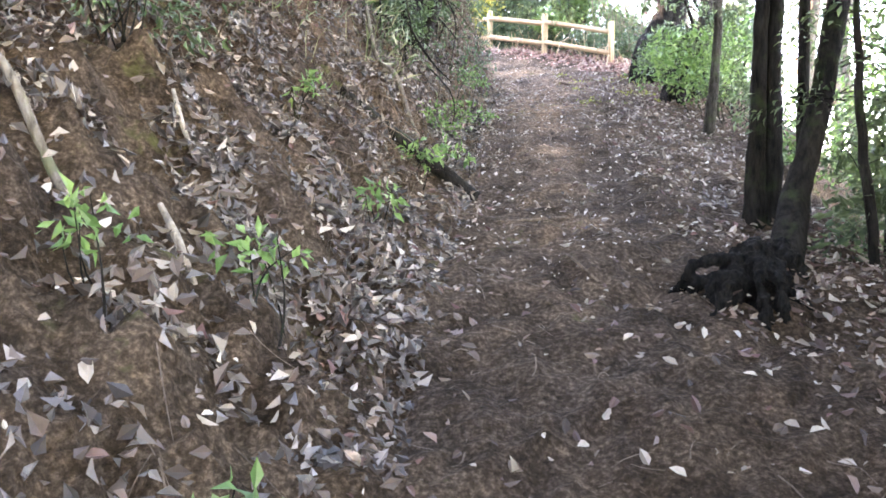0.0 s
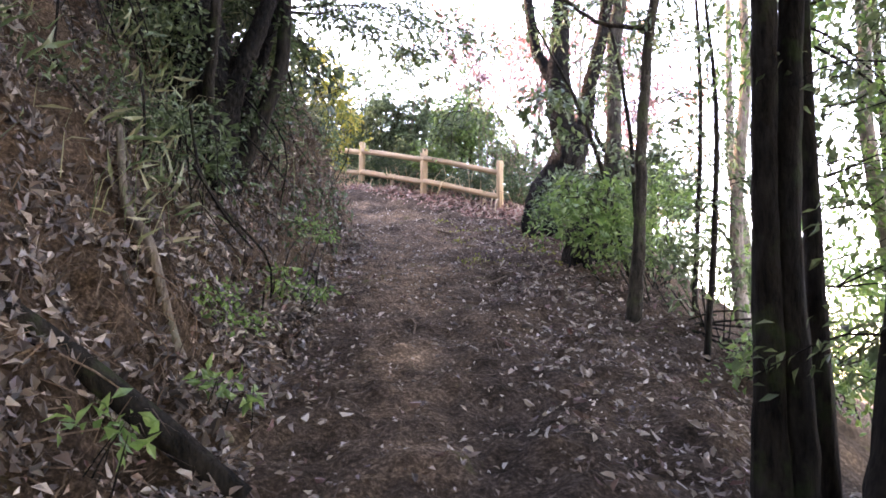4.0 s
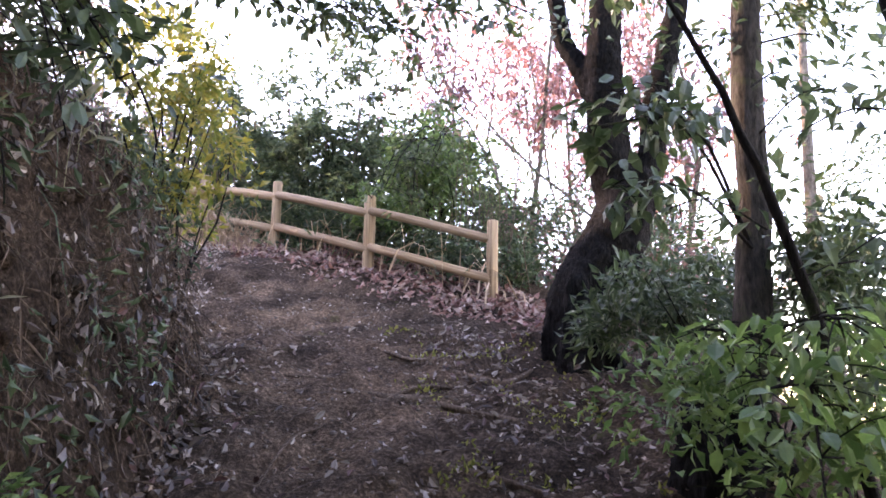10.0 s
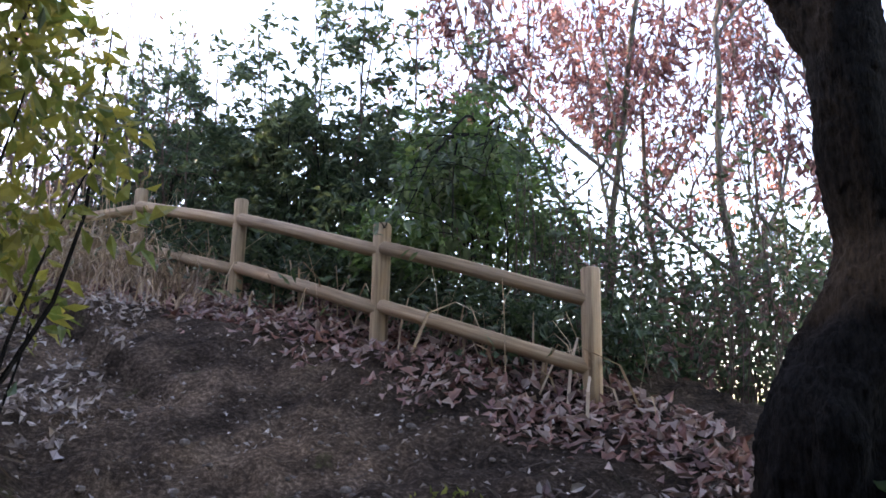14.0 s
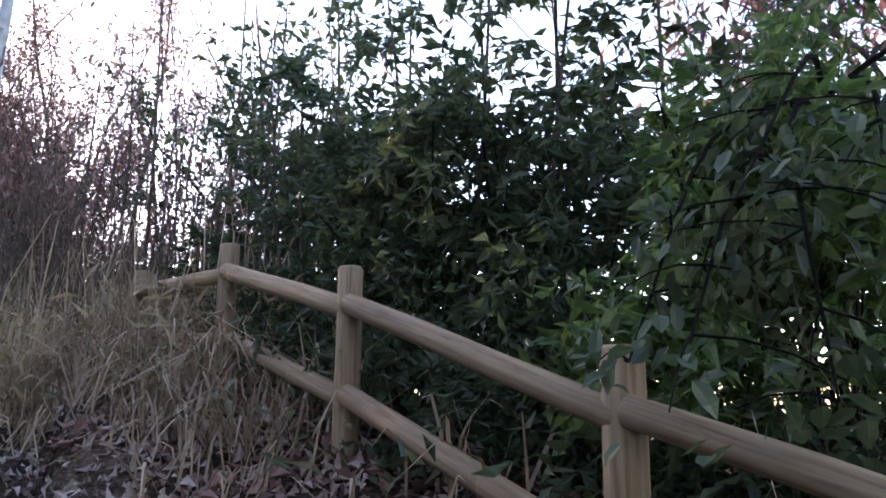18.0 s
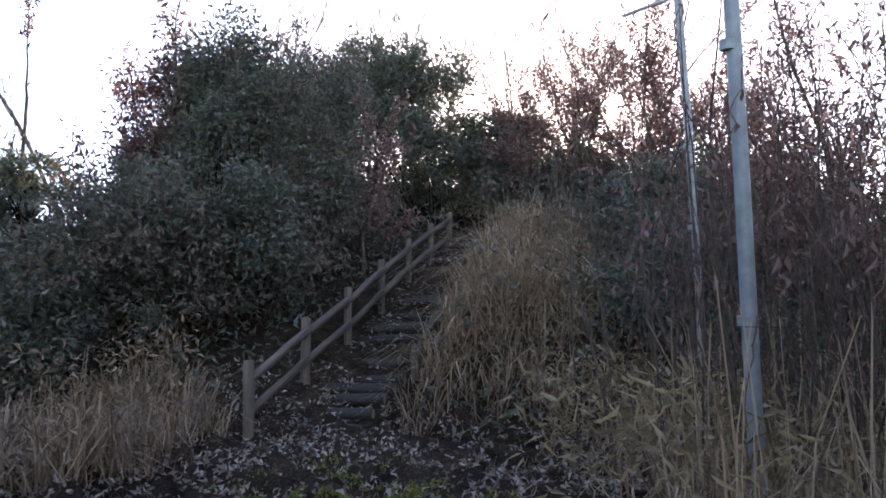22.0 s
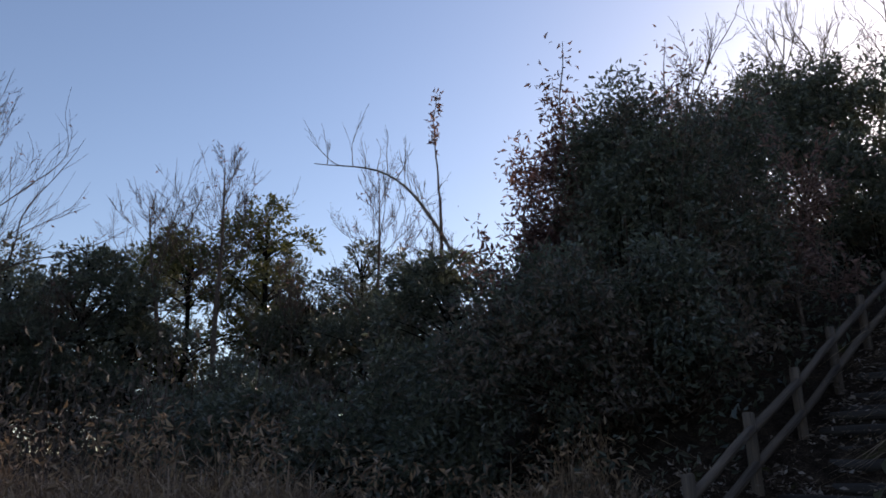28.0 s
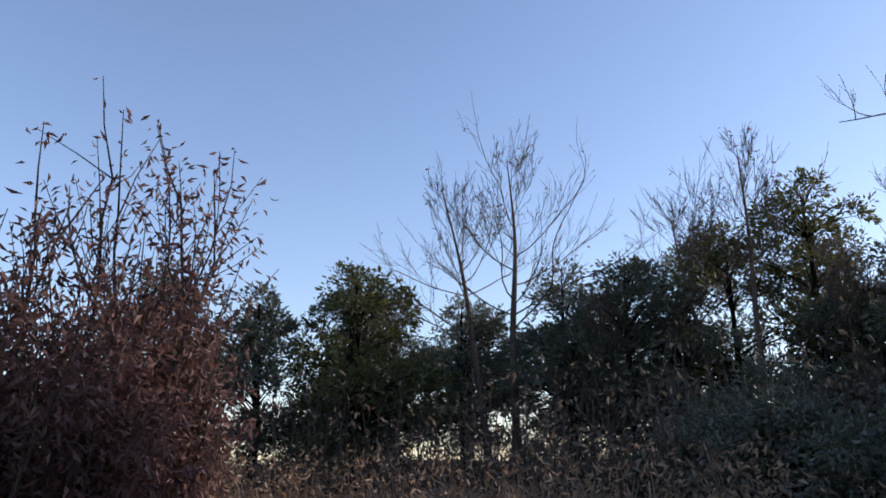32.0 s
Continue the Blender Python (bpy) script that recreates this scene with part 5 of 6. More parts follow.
def log_fence(posts, label, post_r, rail_r, wood, front, drops=(0.17, 0.58), gone=()):
    """Round posts and two rails a bay; the rails lap the posts at their upper ends. posts: (x, y, top)."""
    t = thing("log_fence", foot(posts[0][0], posts[0][1]), label, "fence")
    for x, y, top in posts:
        log_bar("post", (x, y, gz(x, y) - 0.25), (x + rf.normal(0, 0.01), y + rf.normal(0, 0.01), top), post_r * rf.uniform(0.95, 1.05), wood, t, rf, 14)
    fx, fy = front
    for i, (p, q) in enumerate(zip(posts[:-1], posts[1:])):
        for j, drop in enumerate(drops):
            if (i, j) in gone:
                continue
            a = Vector((p[0] + fx * 0.015, p[1] + fy * 0.015, p[2] - drop - 0.03))
            b = Vector((q[0] + fx * post_r * 0.5, q[1] + fy * post_r * 0.5, q[2] - drop))
            w = (b - a).normalized()
            log_bar("rail", a - w * 0.02, b - w * post_r * 0.55, rail_r * rf.uniform(0.93, 1.05), wood, t, rf, 12)
    return t


log_fence(FENCE, "tan round-timber rail fence along the outer bend of the trail", 0.062, 0.05, WOOD, (-0.737, -0.676), gone=((4, 0),))

# ---- steps up the hill and their fences ----
U, N = np.array([-0.689, 0.725]), np.array([0.725, 0.689])
P1 = np.array([-8.15, 18.42])


def beside(s, n):
    return P1 + U * s + N * n


left_posts = []
for i in range(7):
    q = beside(i * 1.34, 0)
    left_posts.append((q[0], q[1], gz(*q) + 0.84))
log_fence(left_posts, "weathered grey-brown log fence climbing beside the steps", 0.062, 0.05, WOOD_OLD, (0.725, 0.689), (0.16, 0.52))
right_posts = []
for i in range(5):
    q = beside(1.9 + i * 1.4, 1.26)
    right_posts.append((q[0], q[1], gz(*q) + 0.6))
log_fence(right_posts, "weathered log fence half buried in dry grass", 0.06, 0.05, WOOD_OLD, (-0.725, -0.689), (0.14, 0.5))
stair = thing("stairs", foot(*beside(0.3, 0.8)), "earth steps with dark log edges, strewn with leaves", "stairs")
for i in range(26):
    s0 = 0.35 + i * 0.37
    a, b = beside(s0, 0.1), beside(s0, 1.16)
    z = gz(*beside(s0, 0.6)) + 0.05
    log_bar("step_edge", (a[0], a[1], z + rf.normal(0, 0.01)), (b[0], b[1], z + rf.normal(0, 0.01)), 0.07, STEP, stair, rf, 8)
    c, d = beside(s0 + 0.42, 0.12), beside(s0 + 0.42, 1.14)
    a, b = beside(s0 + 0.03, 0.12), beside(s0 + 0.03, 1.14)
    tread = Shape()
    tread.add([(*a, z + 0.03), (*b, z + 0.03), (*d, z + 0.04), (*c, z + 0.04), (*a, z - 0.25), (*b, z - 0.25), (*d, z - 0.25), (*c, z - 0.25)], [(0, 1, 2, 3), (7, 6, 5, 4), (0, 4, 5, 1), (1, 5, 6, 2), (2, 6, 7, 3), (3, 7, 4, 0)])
    part("tread", tread, SHADED_EARTH, stair)
sl = Shape()
rsl = np.random.default_rng(201)
n = 1700
s_, n_ = rsl.uniform(0, 9.5, n), np.abs(rsl.normal(0, 0.45, n)) * np.where(rsl.uniform(0, 1, n) < 0.5, 1, -1)
n_ = np.where(n_ < 0, 1.2 + n_, n_)
pxy = P1 + U * s_[:, None] + N * n_[:, None]
leaves(sl, rsl, np.stack([pxy[:, 0], pxy[:, 1], ground(pxy[:, 0], pxy[:, 1]) + 0.1], 1), np.stack([rsl.normal(0, 1, n), rsl.normal(0, 1, n), rsl.normal(0, 0.3, n)], 1), rsl.uniform(0.05, 0.1, n), 0.5, 0.3, -0.1, True, np.array([[0, 0, 1.0]]))
part("leaf_litter", sl, LITTER_DARK, None, "dry leaves lying on the steps", kind="stuff")["category"] = "fallen leaves"

# ---- steel poles with climbing vines ----
def steel_pole(base, top, r, seed, label, arm=None):
    rr = np.random.default_rng(seed)
    t = thing("steel_pole", base, label, "pole", "poles beside the clearing")
    s = Shape()
    b, e = np.array(base) - np.array([0, 0, 0.3]), np.array(top)
    line = spline([b, b + (e - b) * 0.5 + np.array([0.02, 0.03, 0]), e], 14)
    tube(s, line, np.linspace(r * 1.05, r * 0.9, 14), 14)
    shaft = part("shaft", s, STEEL, t, smooth=True)
    for k in (0.22, 0.45, 0.6, 0.78):
        c = Shape()
        p = b + (e - b) * k
        tube(c, [p - (e - b) * 0.004, p + (e - b) * 0.004], r * 1.12, 14)
        part("collar", c, STEEL, shaft)
    v = Shape()
    u = np.linspace(0.08, 0.97, 90)
    a = u * 30 + rr.normal(0, 0.25, 90)
    axis = b + (e - b) * u[:, None]
    lift = np.stack([np.cos(a), np.sin(a), 0.2 * np.sin(a * 0.7)], 1) * (r * 1.15 + 0.004 + np.abs(rr.normal(0, 0.006, 90)))[:, None]
    tube(v, axis + lift, 0.006, 4, cap=False)
    lf = axis[::3] + lift[::3] * 1.2
    leaves(v, rr, lf, rr.normal(0, 1, (len(lf), 3)) - np.array([0, 0, 0.8]), rr.uniform(0.04, 0.1, len(lf)), 0.5)
    part("vine", v, MAROON, t, "dry brown vine wound round the pole")
    if arm is not None:
        m = Shape()
        tube(m, [e - (e - b) * 0.03, e - (e - b) * 0.03 + np.array(arm)], r * 0.8, 8)
        part("arm", m, STEEL, t)
    return t


steel_pole((-3.13, 20.3, gz(-3.13, 20.3)), (-2.05, 19.25, 13.5), 0.05, 1, "pale grey steel pole with dry vines beside the clearing")
steel_pole((-6.02, 23.1, gz(-6.02, 23.1)), (-5.2, 22.3, 12.4), 0.048, 2, "pale grey steel pole leaning at the foot of the hill")
steel_pole((-7.6, 24.9, gz(-7.6, 24.9)), (-7.0, 24.3, 13.2), 0.035, 3, "thin pale steel pole with a short side arm", (-0.75, -0.35, -0.05))

# ---- woods ----
def branch_tree(name, label, x, y, h, r, seed, bark, leaf=None, size=0.1, count=0, depth=4, spread=0.55, rise=0.12, first=0.35, lean=(0, 0), ratio=0.68, kids=(2, 4), width=0.35, group="", hang=0.4, jitter=0.08, thin=0.004):
    """A tree grown limb by limb, bare or with leaves along its twigs."""
    g = np.random.default_rng(seed)
    fx, fy, fz = foot(x, y, -0.15)
    t = thing(name, foot(x, y), label, "tree" if "tree" in name else name.replace("_", " "), group)
    lines = []
    p = np.array([fx, fy, fz])
    top = p + np.array([lean[0], lean[1], h * first])
    tr = Shape()
    line = spline([p, (p + top) / 2 + g.normal(0, 0.05, 3) * h * 0.1, top], 8)
    tube(tr, line, np.linspace(r * 1.25, r * 0.85, 8), 9, g, 0.12)
    part("trunk", tr, bark, t, smooth=True)
    for c in range(g.integers(kids[0], kids[1] + 1)):
        turn = unit(np.array([lean[0] / h, lean[1] / h, 1.0]) + g.normal(0, spread * (0.35 if c == 0 else 0.9), 3) * np.array([1, 1, 0.4]))
        grow(g, top - (top - p) * (0 if c == 0 else g.uniform(0, 0.35)), turn, h * (1 - first) * (0.5 if c == 0 else 0.36), r * (0.75 if c == 0 else 0.5), depth, lines, spread, rise, 0.13, ratio, kids)
    for d0, pts, rad in lines:
        if d0 == depth:
            lb = Shape()
            tube(lb, pts, np.maximum(rad, thin), 7)
            part("limb", lb, bark, t, smooth=True)
    br = Shape()
    limbs_of(br, lines, thin, depth - 1)
    part("crown_wood", br, bark, t, kind="stuff")
    if count:
        at, way = scatter_on(g, lines, count, 1, jitter)
        lf = Shape()
        leaves(lf, g, at, way * 0.5 + g.normal(0, 0.6, at.shape) - np.array([0, 0, hang]), size * g.uniform(0.6, 1.3, len(at)), width, 0.25, 0.3, size < 0.13 and count < 3000)
        part("crown", lf, leaf, t)
    return t


def evergreen(label, x, y, h, w, seed, mat=None, size=0.155, dense=1.0, group="evergreens beyond the clearing"):
    """A broad-leaved evergreen of several lobes with gaps between."""
    g = np.random.default_rng(seed)
    fz = gz(x, y)
    t = thing("evergreen_tree", (x, y, fz), label, "tree", group)
    tr = Shape()
    tube(tr, spline([(x, y, fz - 0.2), (x + g.normal(0, 0.2), y, fz + h * 0.5), (x, y, fz + h * 0.92)], 8), np.linspace(0.14, 0.03, 8), 7, g, 0.1)
    part("trunk", tr, BARK_DARK, t)
    lobes = []
    for _ in range(20):
        f = 0.08 + 0.85 * g.uniform(0, 1) ** 0.8
        k = w * (1.0 - 0.55 * f ** 3)
        a = g.uniform(0, 6.28)
        rad = k * 0.62 * math.sqrt(g.uniform(0.05, 1))
        lobes.append((x + rad * math.cos(a), y + rad * math.sin(a), fz + h * f * 0.93, k * g.uniform(0.36, 0.58), k * g.uniform(0.36, 0.58), h * g.uniform(0.07, 0.12)))
    lobes.append((x, y, fz + h * 0.92, w * 0.3, w * 0.3, h * 0.08))
    at, way, mid = clumps(g, int(300 * dense * w), 0.2, 12, lobes, 0.3)
    br = Shape()
    for e in mid[::12]:
        b = np.array([x, y, max(fz + h * 0.25, e[2] - 0.8)])
        tube(br, spline([b, (b + e) / 2 + np.array([0, 0, 0.15]), e], 5), [0.03, 0.025, 0.02, 0.014, 0.006], 4, cap=False)
    part("crown_wood", br, BARK_DARK, t, kind="stuff")
    lf = Shape()
    leaves(lf, g, at, way - np.array([0, 0, 0.3]), size * g.uniform(0.6, 1.3, len(at)), 0.42, 0.2, 0.3, False)
    part("crown", lf, mat or DARKGREEN, t)
    return t


def whorled_shoot(label, x, y, h, seed, mat, size):
    """A slim upright stem with side twigs, each ending in whorls of long drooping leaves."""
    g = np.random.default_rng(seed)
    b = np.array(foot(x, y, -0.1))
    t = thing("sapling", b, label, "sapling", "shoots behind the fence")
    e = b + np.array([g.normal(0, 0.15), g.normal(0, 0.15), h])
    axis = spline([b, (b + e) / 2 + g.normal(0, 0.06, 3), e], 12)
    st = Shape()
    tube(st, axis, np.linspace(0.02, 0.006, 12), 6)
    part("stem", st, TWIG, t, smooth=True)
    tw, lf, heads = Shape(), Shape(), [axis[-1], axis[-1] - np.array([0, 0, 0.12])]
    for f in np.linspace(0.42, 0.95, 11):
        p = axis[int(f * 11)]
        a = g.uniform(0, 6.28)
        n = (0.25 + 0.75 * (1 - f)) * g.uniform(0.5, 1.0)
        q = p + np.array([math.cos(a) * n, math.sin(a) * n, n * g.uniform(0.25, 0.7)])
        m = (p + q) / 2 + np.array([0, 0, -0.04])
        tube(tw, spline([p, m, q], 5), [0.006, 0.005, 0.0045, 0.004, 0.003], 4, cap=False)
        heads += [q, m + g.normal(0, 0.03, 3), q + g.normal(0, 0.12, 3)]
    heads = np.repeat(np.array(heads), 9, 0)
    way = unit(g.normal(0, 1, heads.shape) * np.array([1, 1, 0.5])) + np.array([0, 0, -0.15])
    leaves(lf, g, heads + way * 0.015 + g.normal(0, 0.02, heads.shape), way, size * g.uniform(0.6, 1.2, len(heads)), 0.4, 0.2, 0.35, True)
    part("crown_wood", tw, TWIG, t, kind="stuff")
    part("foliage", lf, mat, t)
    return t


# behind the fence
low_plant("evergreen_shrub", "tall glossy green evergreen shrub behind the log fence", "shrub", [(1.75, 17.9, 6.6, 1.0, 0.8, 1.3), (0.95, 18.9, 6.7, 1.0, 0.8, 1.15), (2.1, 17.6, 5.6, 0.9, 0.7, 1.1), (1.4, 18.6, 7.4, 0.8, 0.7, 0.6), (2.35, 17.25, 6.5, 0.6, 0.5, 0.9)], 130, MIDGREEN, 0.105, 1250, 12, 0.03, 60, hollow=0.3, width=0.36, rosette=True)
low_plant("evergreen_shrub", "lighter green shrub pushing over the log fence", "shrub", [(2.85, 16.75, 6.4, 0.55, 0.5, 1.2), (2.75, 16.7, 6.9, 0.42, 0.4, 0.55), (2.35, 16.55, 6.3, 0.35, 0.3, 0.5), (3.35, 17.6, 6.9, 0.6, 0.5, 1.0), (3.95, 17.7, 6.2, 0.6, 0.5, 0.9)], 131, SPRING, 0.1, 950, 12, 0.03, 40, hollow=0.2, width=0.36, rosette=True)
low_plant("evergreen_shrub", "dense dark evergreen growth inside the hedge behind the fence", "shrub", [(1.95, 17.5, 5.7, 0.9, 0.6, 0.9), (1.2, 18.4, 6.0, 0.9, 0.6, 0.9), (2.75, 16.8, 5.4, 0.7, 0.5, 0.8), (0.5, 19.1, 6.2, 0.7, 0.6, 0.8), (1.6, 18.1, 6.7, 0.8, 0.5, 0.8)], 133, EVERGREEN, 0.085, 480, 24, 0.3, 30, hollow=0.05, fine=False)
low_plant("evergreen_shrub", "dark evergreen shrub beyond the bend of the fence", "shrub", [(-0.1, 20.4, 6.6, 0.9, 0.9, 1.3), (0.5, 19.6, 6.6, 0.8, 0.7, 1.3), (0.6, 20.3, 7.8, 0.7, 0.7, 0.8)], 132, EVERGREEN, 0.11, 620, 11, 0.03, 40, hollow=0.3, width=0.4, rosette=True)
for i, (px, py, h) in enumerate([(1.3, 18.6, 3.9), (0.75, 18.7, 3.4), (2.1, 17.9, 3.8), (1.75, 18.2, 4.4), (2.6, 17.4, 3.4), (0.3, 19.3, 3.5), (-0.2, 20.2, 3.7), (2.3, 18.3, 3.8), (1.0, 18.4, 3.2), (1.95, 17.6, 3.5), (3.0, 17.0, 3.2), (0.0, 19.8, 3.2), (0.5, 18.9, 3.0), (1.5, 17.9, 3.6), (-0.6, 20.6, 3.4)]):
    whorled_shoot("upright evergreen shoot with whorled leaves above the shrub", px, py, h * 0.86, 140 + i, MIDGREEN if i % 3 else EVERGREEN, 0.115)
for i, (px, py, h, n, mat) in enumerate([(4.5, 17.6, 7.0, 5200, RED), (5.6, 18.6, 7.5, 4800, RED), (4.9, 19.6, 8.0, 4200, RED), (6.6, 17.4, 7.0, 3600, RED), (3.6, 18.7, 6.4, 2200, MAROON), (5.2, 16.6, 6.6, 2600, RED), (7.6, 19.5, 8, 2600, ORANGE)]):
    branch_tree("tree", "slender tree with rust-red leaves on the slope behind the fence", px, py, h, 0.05, 150 + i, BARK_GREY, mat, 0.12, int(n * 0.55), 3, 0.6, 0.16, 0.3, group="red-leaved trees", jitter=0.07, hang=1.2, width=0.32)
# canes and bamboo grass below the fence
cn = Shape()
rc = np.random.default_rng(202)
fe = on_ground(rc, 620, 2.6, 7.0, 15.0, 19.5, lambda x, y, off: ((x - 3.2) * 0.737 + (y - 15.1) * 0.676 > 0.45) * 0.8)
lfp, lfw = [], []
for p in fe:
    h = rc.uniform(0.7, 2.3)
    q = p + np.array([rc.normal(0, 0.2), rc.normal(0, 0.2), h])
    line = spline([p, (p + q) / 2 + rc.normal(0, 0.06, 3), q], 5)
    tube(cn, line, [0.005, 0.0045, 0.004, 0.003, 0.002], 4, cap=False)
    k = 18
    lfp.append(p + (q - p) * rc.uniform(0.3, 1.02, (k, 1)) + rc.normal(0, 0.1, (k, 3)))
    lfw.append(rc.normal(0, 1, (k, 3)) * np.array([1, 1, 0.5]) - np.array([0, 0, 0.3]))
part("bamboo_canes", cn, TWIG, None, "thin canes crowded on the slope below the fence", kind="stuff")["category"] = "bamboo"
cl = Shape()
leaves(cl, rc, np.concatenate(lfp), np.concatenate(lfw), rc.uniform(0.05, 0.12, len(lfp) * 18), 0.28, 0.15, 0.4, False)
part("bamboo_leaves", cl, MIDGREEN, None, "narrow green bamboo leaves below the fence", kind="stuff")["category"] = "bamboo"
tg = Shape()
fg = on_ground(rc, 1500, -1.5, 3.6, 14.8, 20.3, lambda x, y, off: np.exp(-(((x - 3.2) * 0.737 + (y - 15.1) * 0.676) / 0.22) ** 2))
blades(tg, rc, fg, rc.uniform(0.25, 0.75, len(fg)), 0.9, 0.007)
part("fence_grass", tg, STRAW, None, "yellowed grass blades growing between the fence rails", kind="stuff")["category"] = "grass"

# leafy plants crowding the fence's foot
for i, (fx, fy, out, hh) in enumerate([(2.7, 15.6, 0.45, 0.45), (2.1, 16.2, 0.5, 0.55), (1.6, 16.8, 0.5, 0.6), (1.05, 17.5, 0.5, 0.6), (0.5, 18.1, 0.5, 0.6), (0.0, 18.75, 0.45, 0.55), (3.3, 15.3, 0.55, 0.5), (-0.6, 19.4, 0.4, 0.5)]):
    qx, qy = fx + 0.737 * out, fy + 0.676 * out
    low_plant("shrub", "low green leafy growth behind the foot of the fence", "shrub", [(qx, qy, gz(fx, fy) + hh * 0.35, 0.55, 0.5, hh)], 600 + i, MIDGREEN if i % 2 else EVERGREEN, 0.085, 55, 20, 0.2, 10, group="plants along the fence", hollow=0.1)
wl = Shape()
fb = on_ground(rc, 2600, -1.8, 3.4, 14.6, 20.0, lambda x, y, off: ease(((x - 3.2) * 0.737 + (y - 15.1) * 0.676 + np.interp(y, [15, 17, 19], [0.25, 0.7, 1.3])) / 0.4) * ((x - 3.2) * 0.737 + (y - 15.1) * 0.676 < 0.15) * ease(0.35 + wobble(x, y, 0.5, 68)))
leaves(wl, rc, fb + np.stack([np.zeros(len(fb)), np.zeros(len(fb)), rc.uniform(0.04, 0.38, len(fb))], 1), rc.normal(0, 0.8, fb.shape) + np.array([-0.2, -0.2, 0.15]), rc.uniform(0.07, 0.17, len(fb)), 0.24, 0.15, 0.4, True)
part("weeds", wl, BAMBOO, None, "green weeds and bamboo grass at the foot of the fence", kind="stuff")["category"] = "weeds"

# thicket beyond the poles and the end of the fence
th = Shape()
fe = on_ground(rc, 980, -7.5, 1.0, 20.0, 27.5, lambda x, y, off: ease(((x - 3.2) * 0.737 + (y - 15.1) * 0.676 + 2.6) / 1.5) * 0.9)
lfp = []
for p in fe:
    h = rc.uniform(1.5, 4.8)
    q = p + np.array([rc.normal(0, 0.3), rc.normal(0, 0.3), h])
    line = spline([p, (p + q) / 2 + rc.normal(0, 0.2, 3), q + rc.normal(0, 0.3, 3)], 6)
    tube(th, line, np.array([0.009, 0.008, 0.007, 0.005, 0.003, 0.002]) * rc.choice([1.0, 1.0, 1.3, 2.6]), 4, cap=False)
    for k in (2, 3, 4):
        e = line[k] + np.array([rc.normal(0, 0.35), rc.normal(0, 0.35), rc.uniform(-0.1, 0.55)])
        tube(th, spline([line[k], (line[k] + e) / 2 + rc.normal(0, 0.06, 3), e], 4), [0.005, 0.004, 0.003, 0.002], 3, cap=False)
    lfp.append((p + (q - p) * rc.uniform(0.35, 1.02, (4, 1)) + rc.normal(0, 0.22, (4, 3))).repeat(3, 0) + rc.normal(0, 0.05, (12, 3)))
part("thicket_stems", th, TWIG, None, "bare brown stems of a thicket behind the poles", kind="stuff")["category"] = "thicket"
tl = Shape()
at = np.concatenate(lfp)
leaves(tl, rc, at, rc.normal(0, 0.6, at.shape) - np.array([0, 0, 1.1]), rc.uniform(0.07, 0.13, len(at)), 0.26, 0.25, 0.3, False)
part("thicket_leaves", tl, PINKBROWN, None, "hanging brown leaves of the thicket", kind="stuff")["category"] = "thicket"
for i, (px, py, h) in enumerate([(-0.4, 22.2, 4.8), (-0.9, 24.6, 5.2), (-3.8, 25.6, 4.0)]):
    branch_tree("evergreen_shrub", "dark evergreen shrub in the thicket behind the fence", px, py, h, 0.05, 170 + i, BARK_DARK, EVERGREEN, 0.12, 1900, 3, 0.65, 0.12, 0.2, group="shrubs in the thicket", width=0.42)
for i, (px, py, h, mat) in enumerate([(-2.2, 26.5, 6.5, PINKBROWN), (-4.6, 27.5, 6.0, MAROON), (-1.4, 27.5, 6.4, PINKBROWN), (-6.8, 28.0, 5.5, MAROON), (-3.6, 24.4, 5.6, PINKBROWN), (-5.6, 25.4, 5.4, MAROON)]):
    branch_tree("tree", "thin tree with withered red-brown leaves behind the thicket", px, py, h, 0.06, 180 + i, TWIG, mat, 0.095, 4200, 3, 0.6, 0.16, 0.25, group="withered trees")

# the hill beside the steps
low_plant("evergreen_shrub", "huge dark evergreen thicket covering the hillside beside the steps", "shrub", [(-11.7, 17.5, gz(-11.7, 17.5) + 0.9, 1.8, 1.4, 1.7), (-13.0, 19.5, gz(-13.0, 19.5) + 1.5, 1.9, 1.6, 2.5), (-10.6, 19.1, gz(-10.6, 19.1) + 0.8, 1.0, 1.0, 1.4), (-13.9, 21.2, gz(-13.9, 21.2) + 1.6, 1.6, 1.4, 2.4), (-12.0, 20.4, gz(-12, 20.4) + 1.0, 0.9, 0.9, 1.7)], 210, DARKGREEN, 0.1, 2100, 40, 0.36, 120, fine=False, hollow=0.5)
low_plant("brown_thicket", "brown twiggy growth mixed into the evergreen thicket", "thicket", [(-11.6, 17.6, gz(-11.7, 17.5) + 1.0, 1.85, 1.45, 1.75), (-12.9, 19.6, gz(-13.0, 19.5) + 1.6, 1.95, 1.65, 2.5), (-10.5, 19.1, gz(-10.6, 19.1) + 0.8, 1.05, 1.05, 1.45), (-11.9, 20.5, gz(-12, 20.4) + 1.0, 1.0, 1.0, 1.75)], 214, BRUSH, 0.1, 760, 16, 0.3, 260, fine=False, hollow=0.85, bark=TWIG)
low_plant("evergreen_shrub", "low dark evergreen shrubs at the foot of the hill", "shrub", [(-12.0, 15.6, gz(-12.0, 15.6) + 0.6, 1.5, 1.4, 1.3), (-13.6, 13.4, gz(-13.6, 13.4) + 0.3, 1.7, 1.6, 1.1), (-15.5, 11.5, gz(-15.5, 11.5) + 0.7, 1.6, 1.8, 1.3)], 211, DARKGREEN, 0.115, 800, 36, 0.36, 80, fine=False, hollow=0.5)
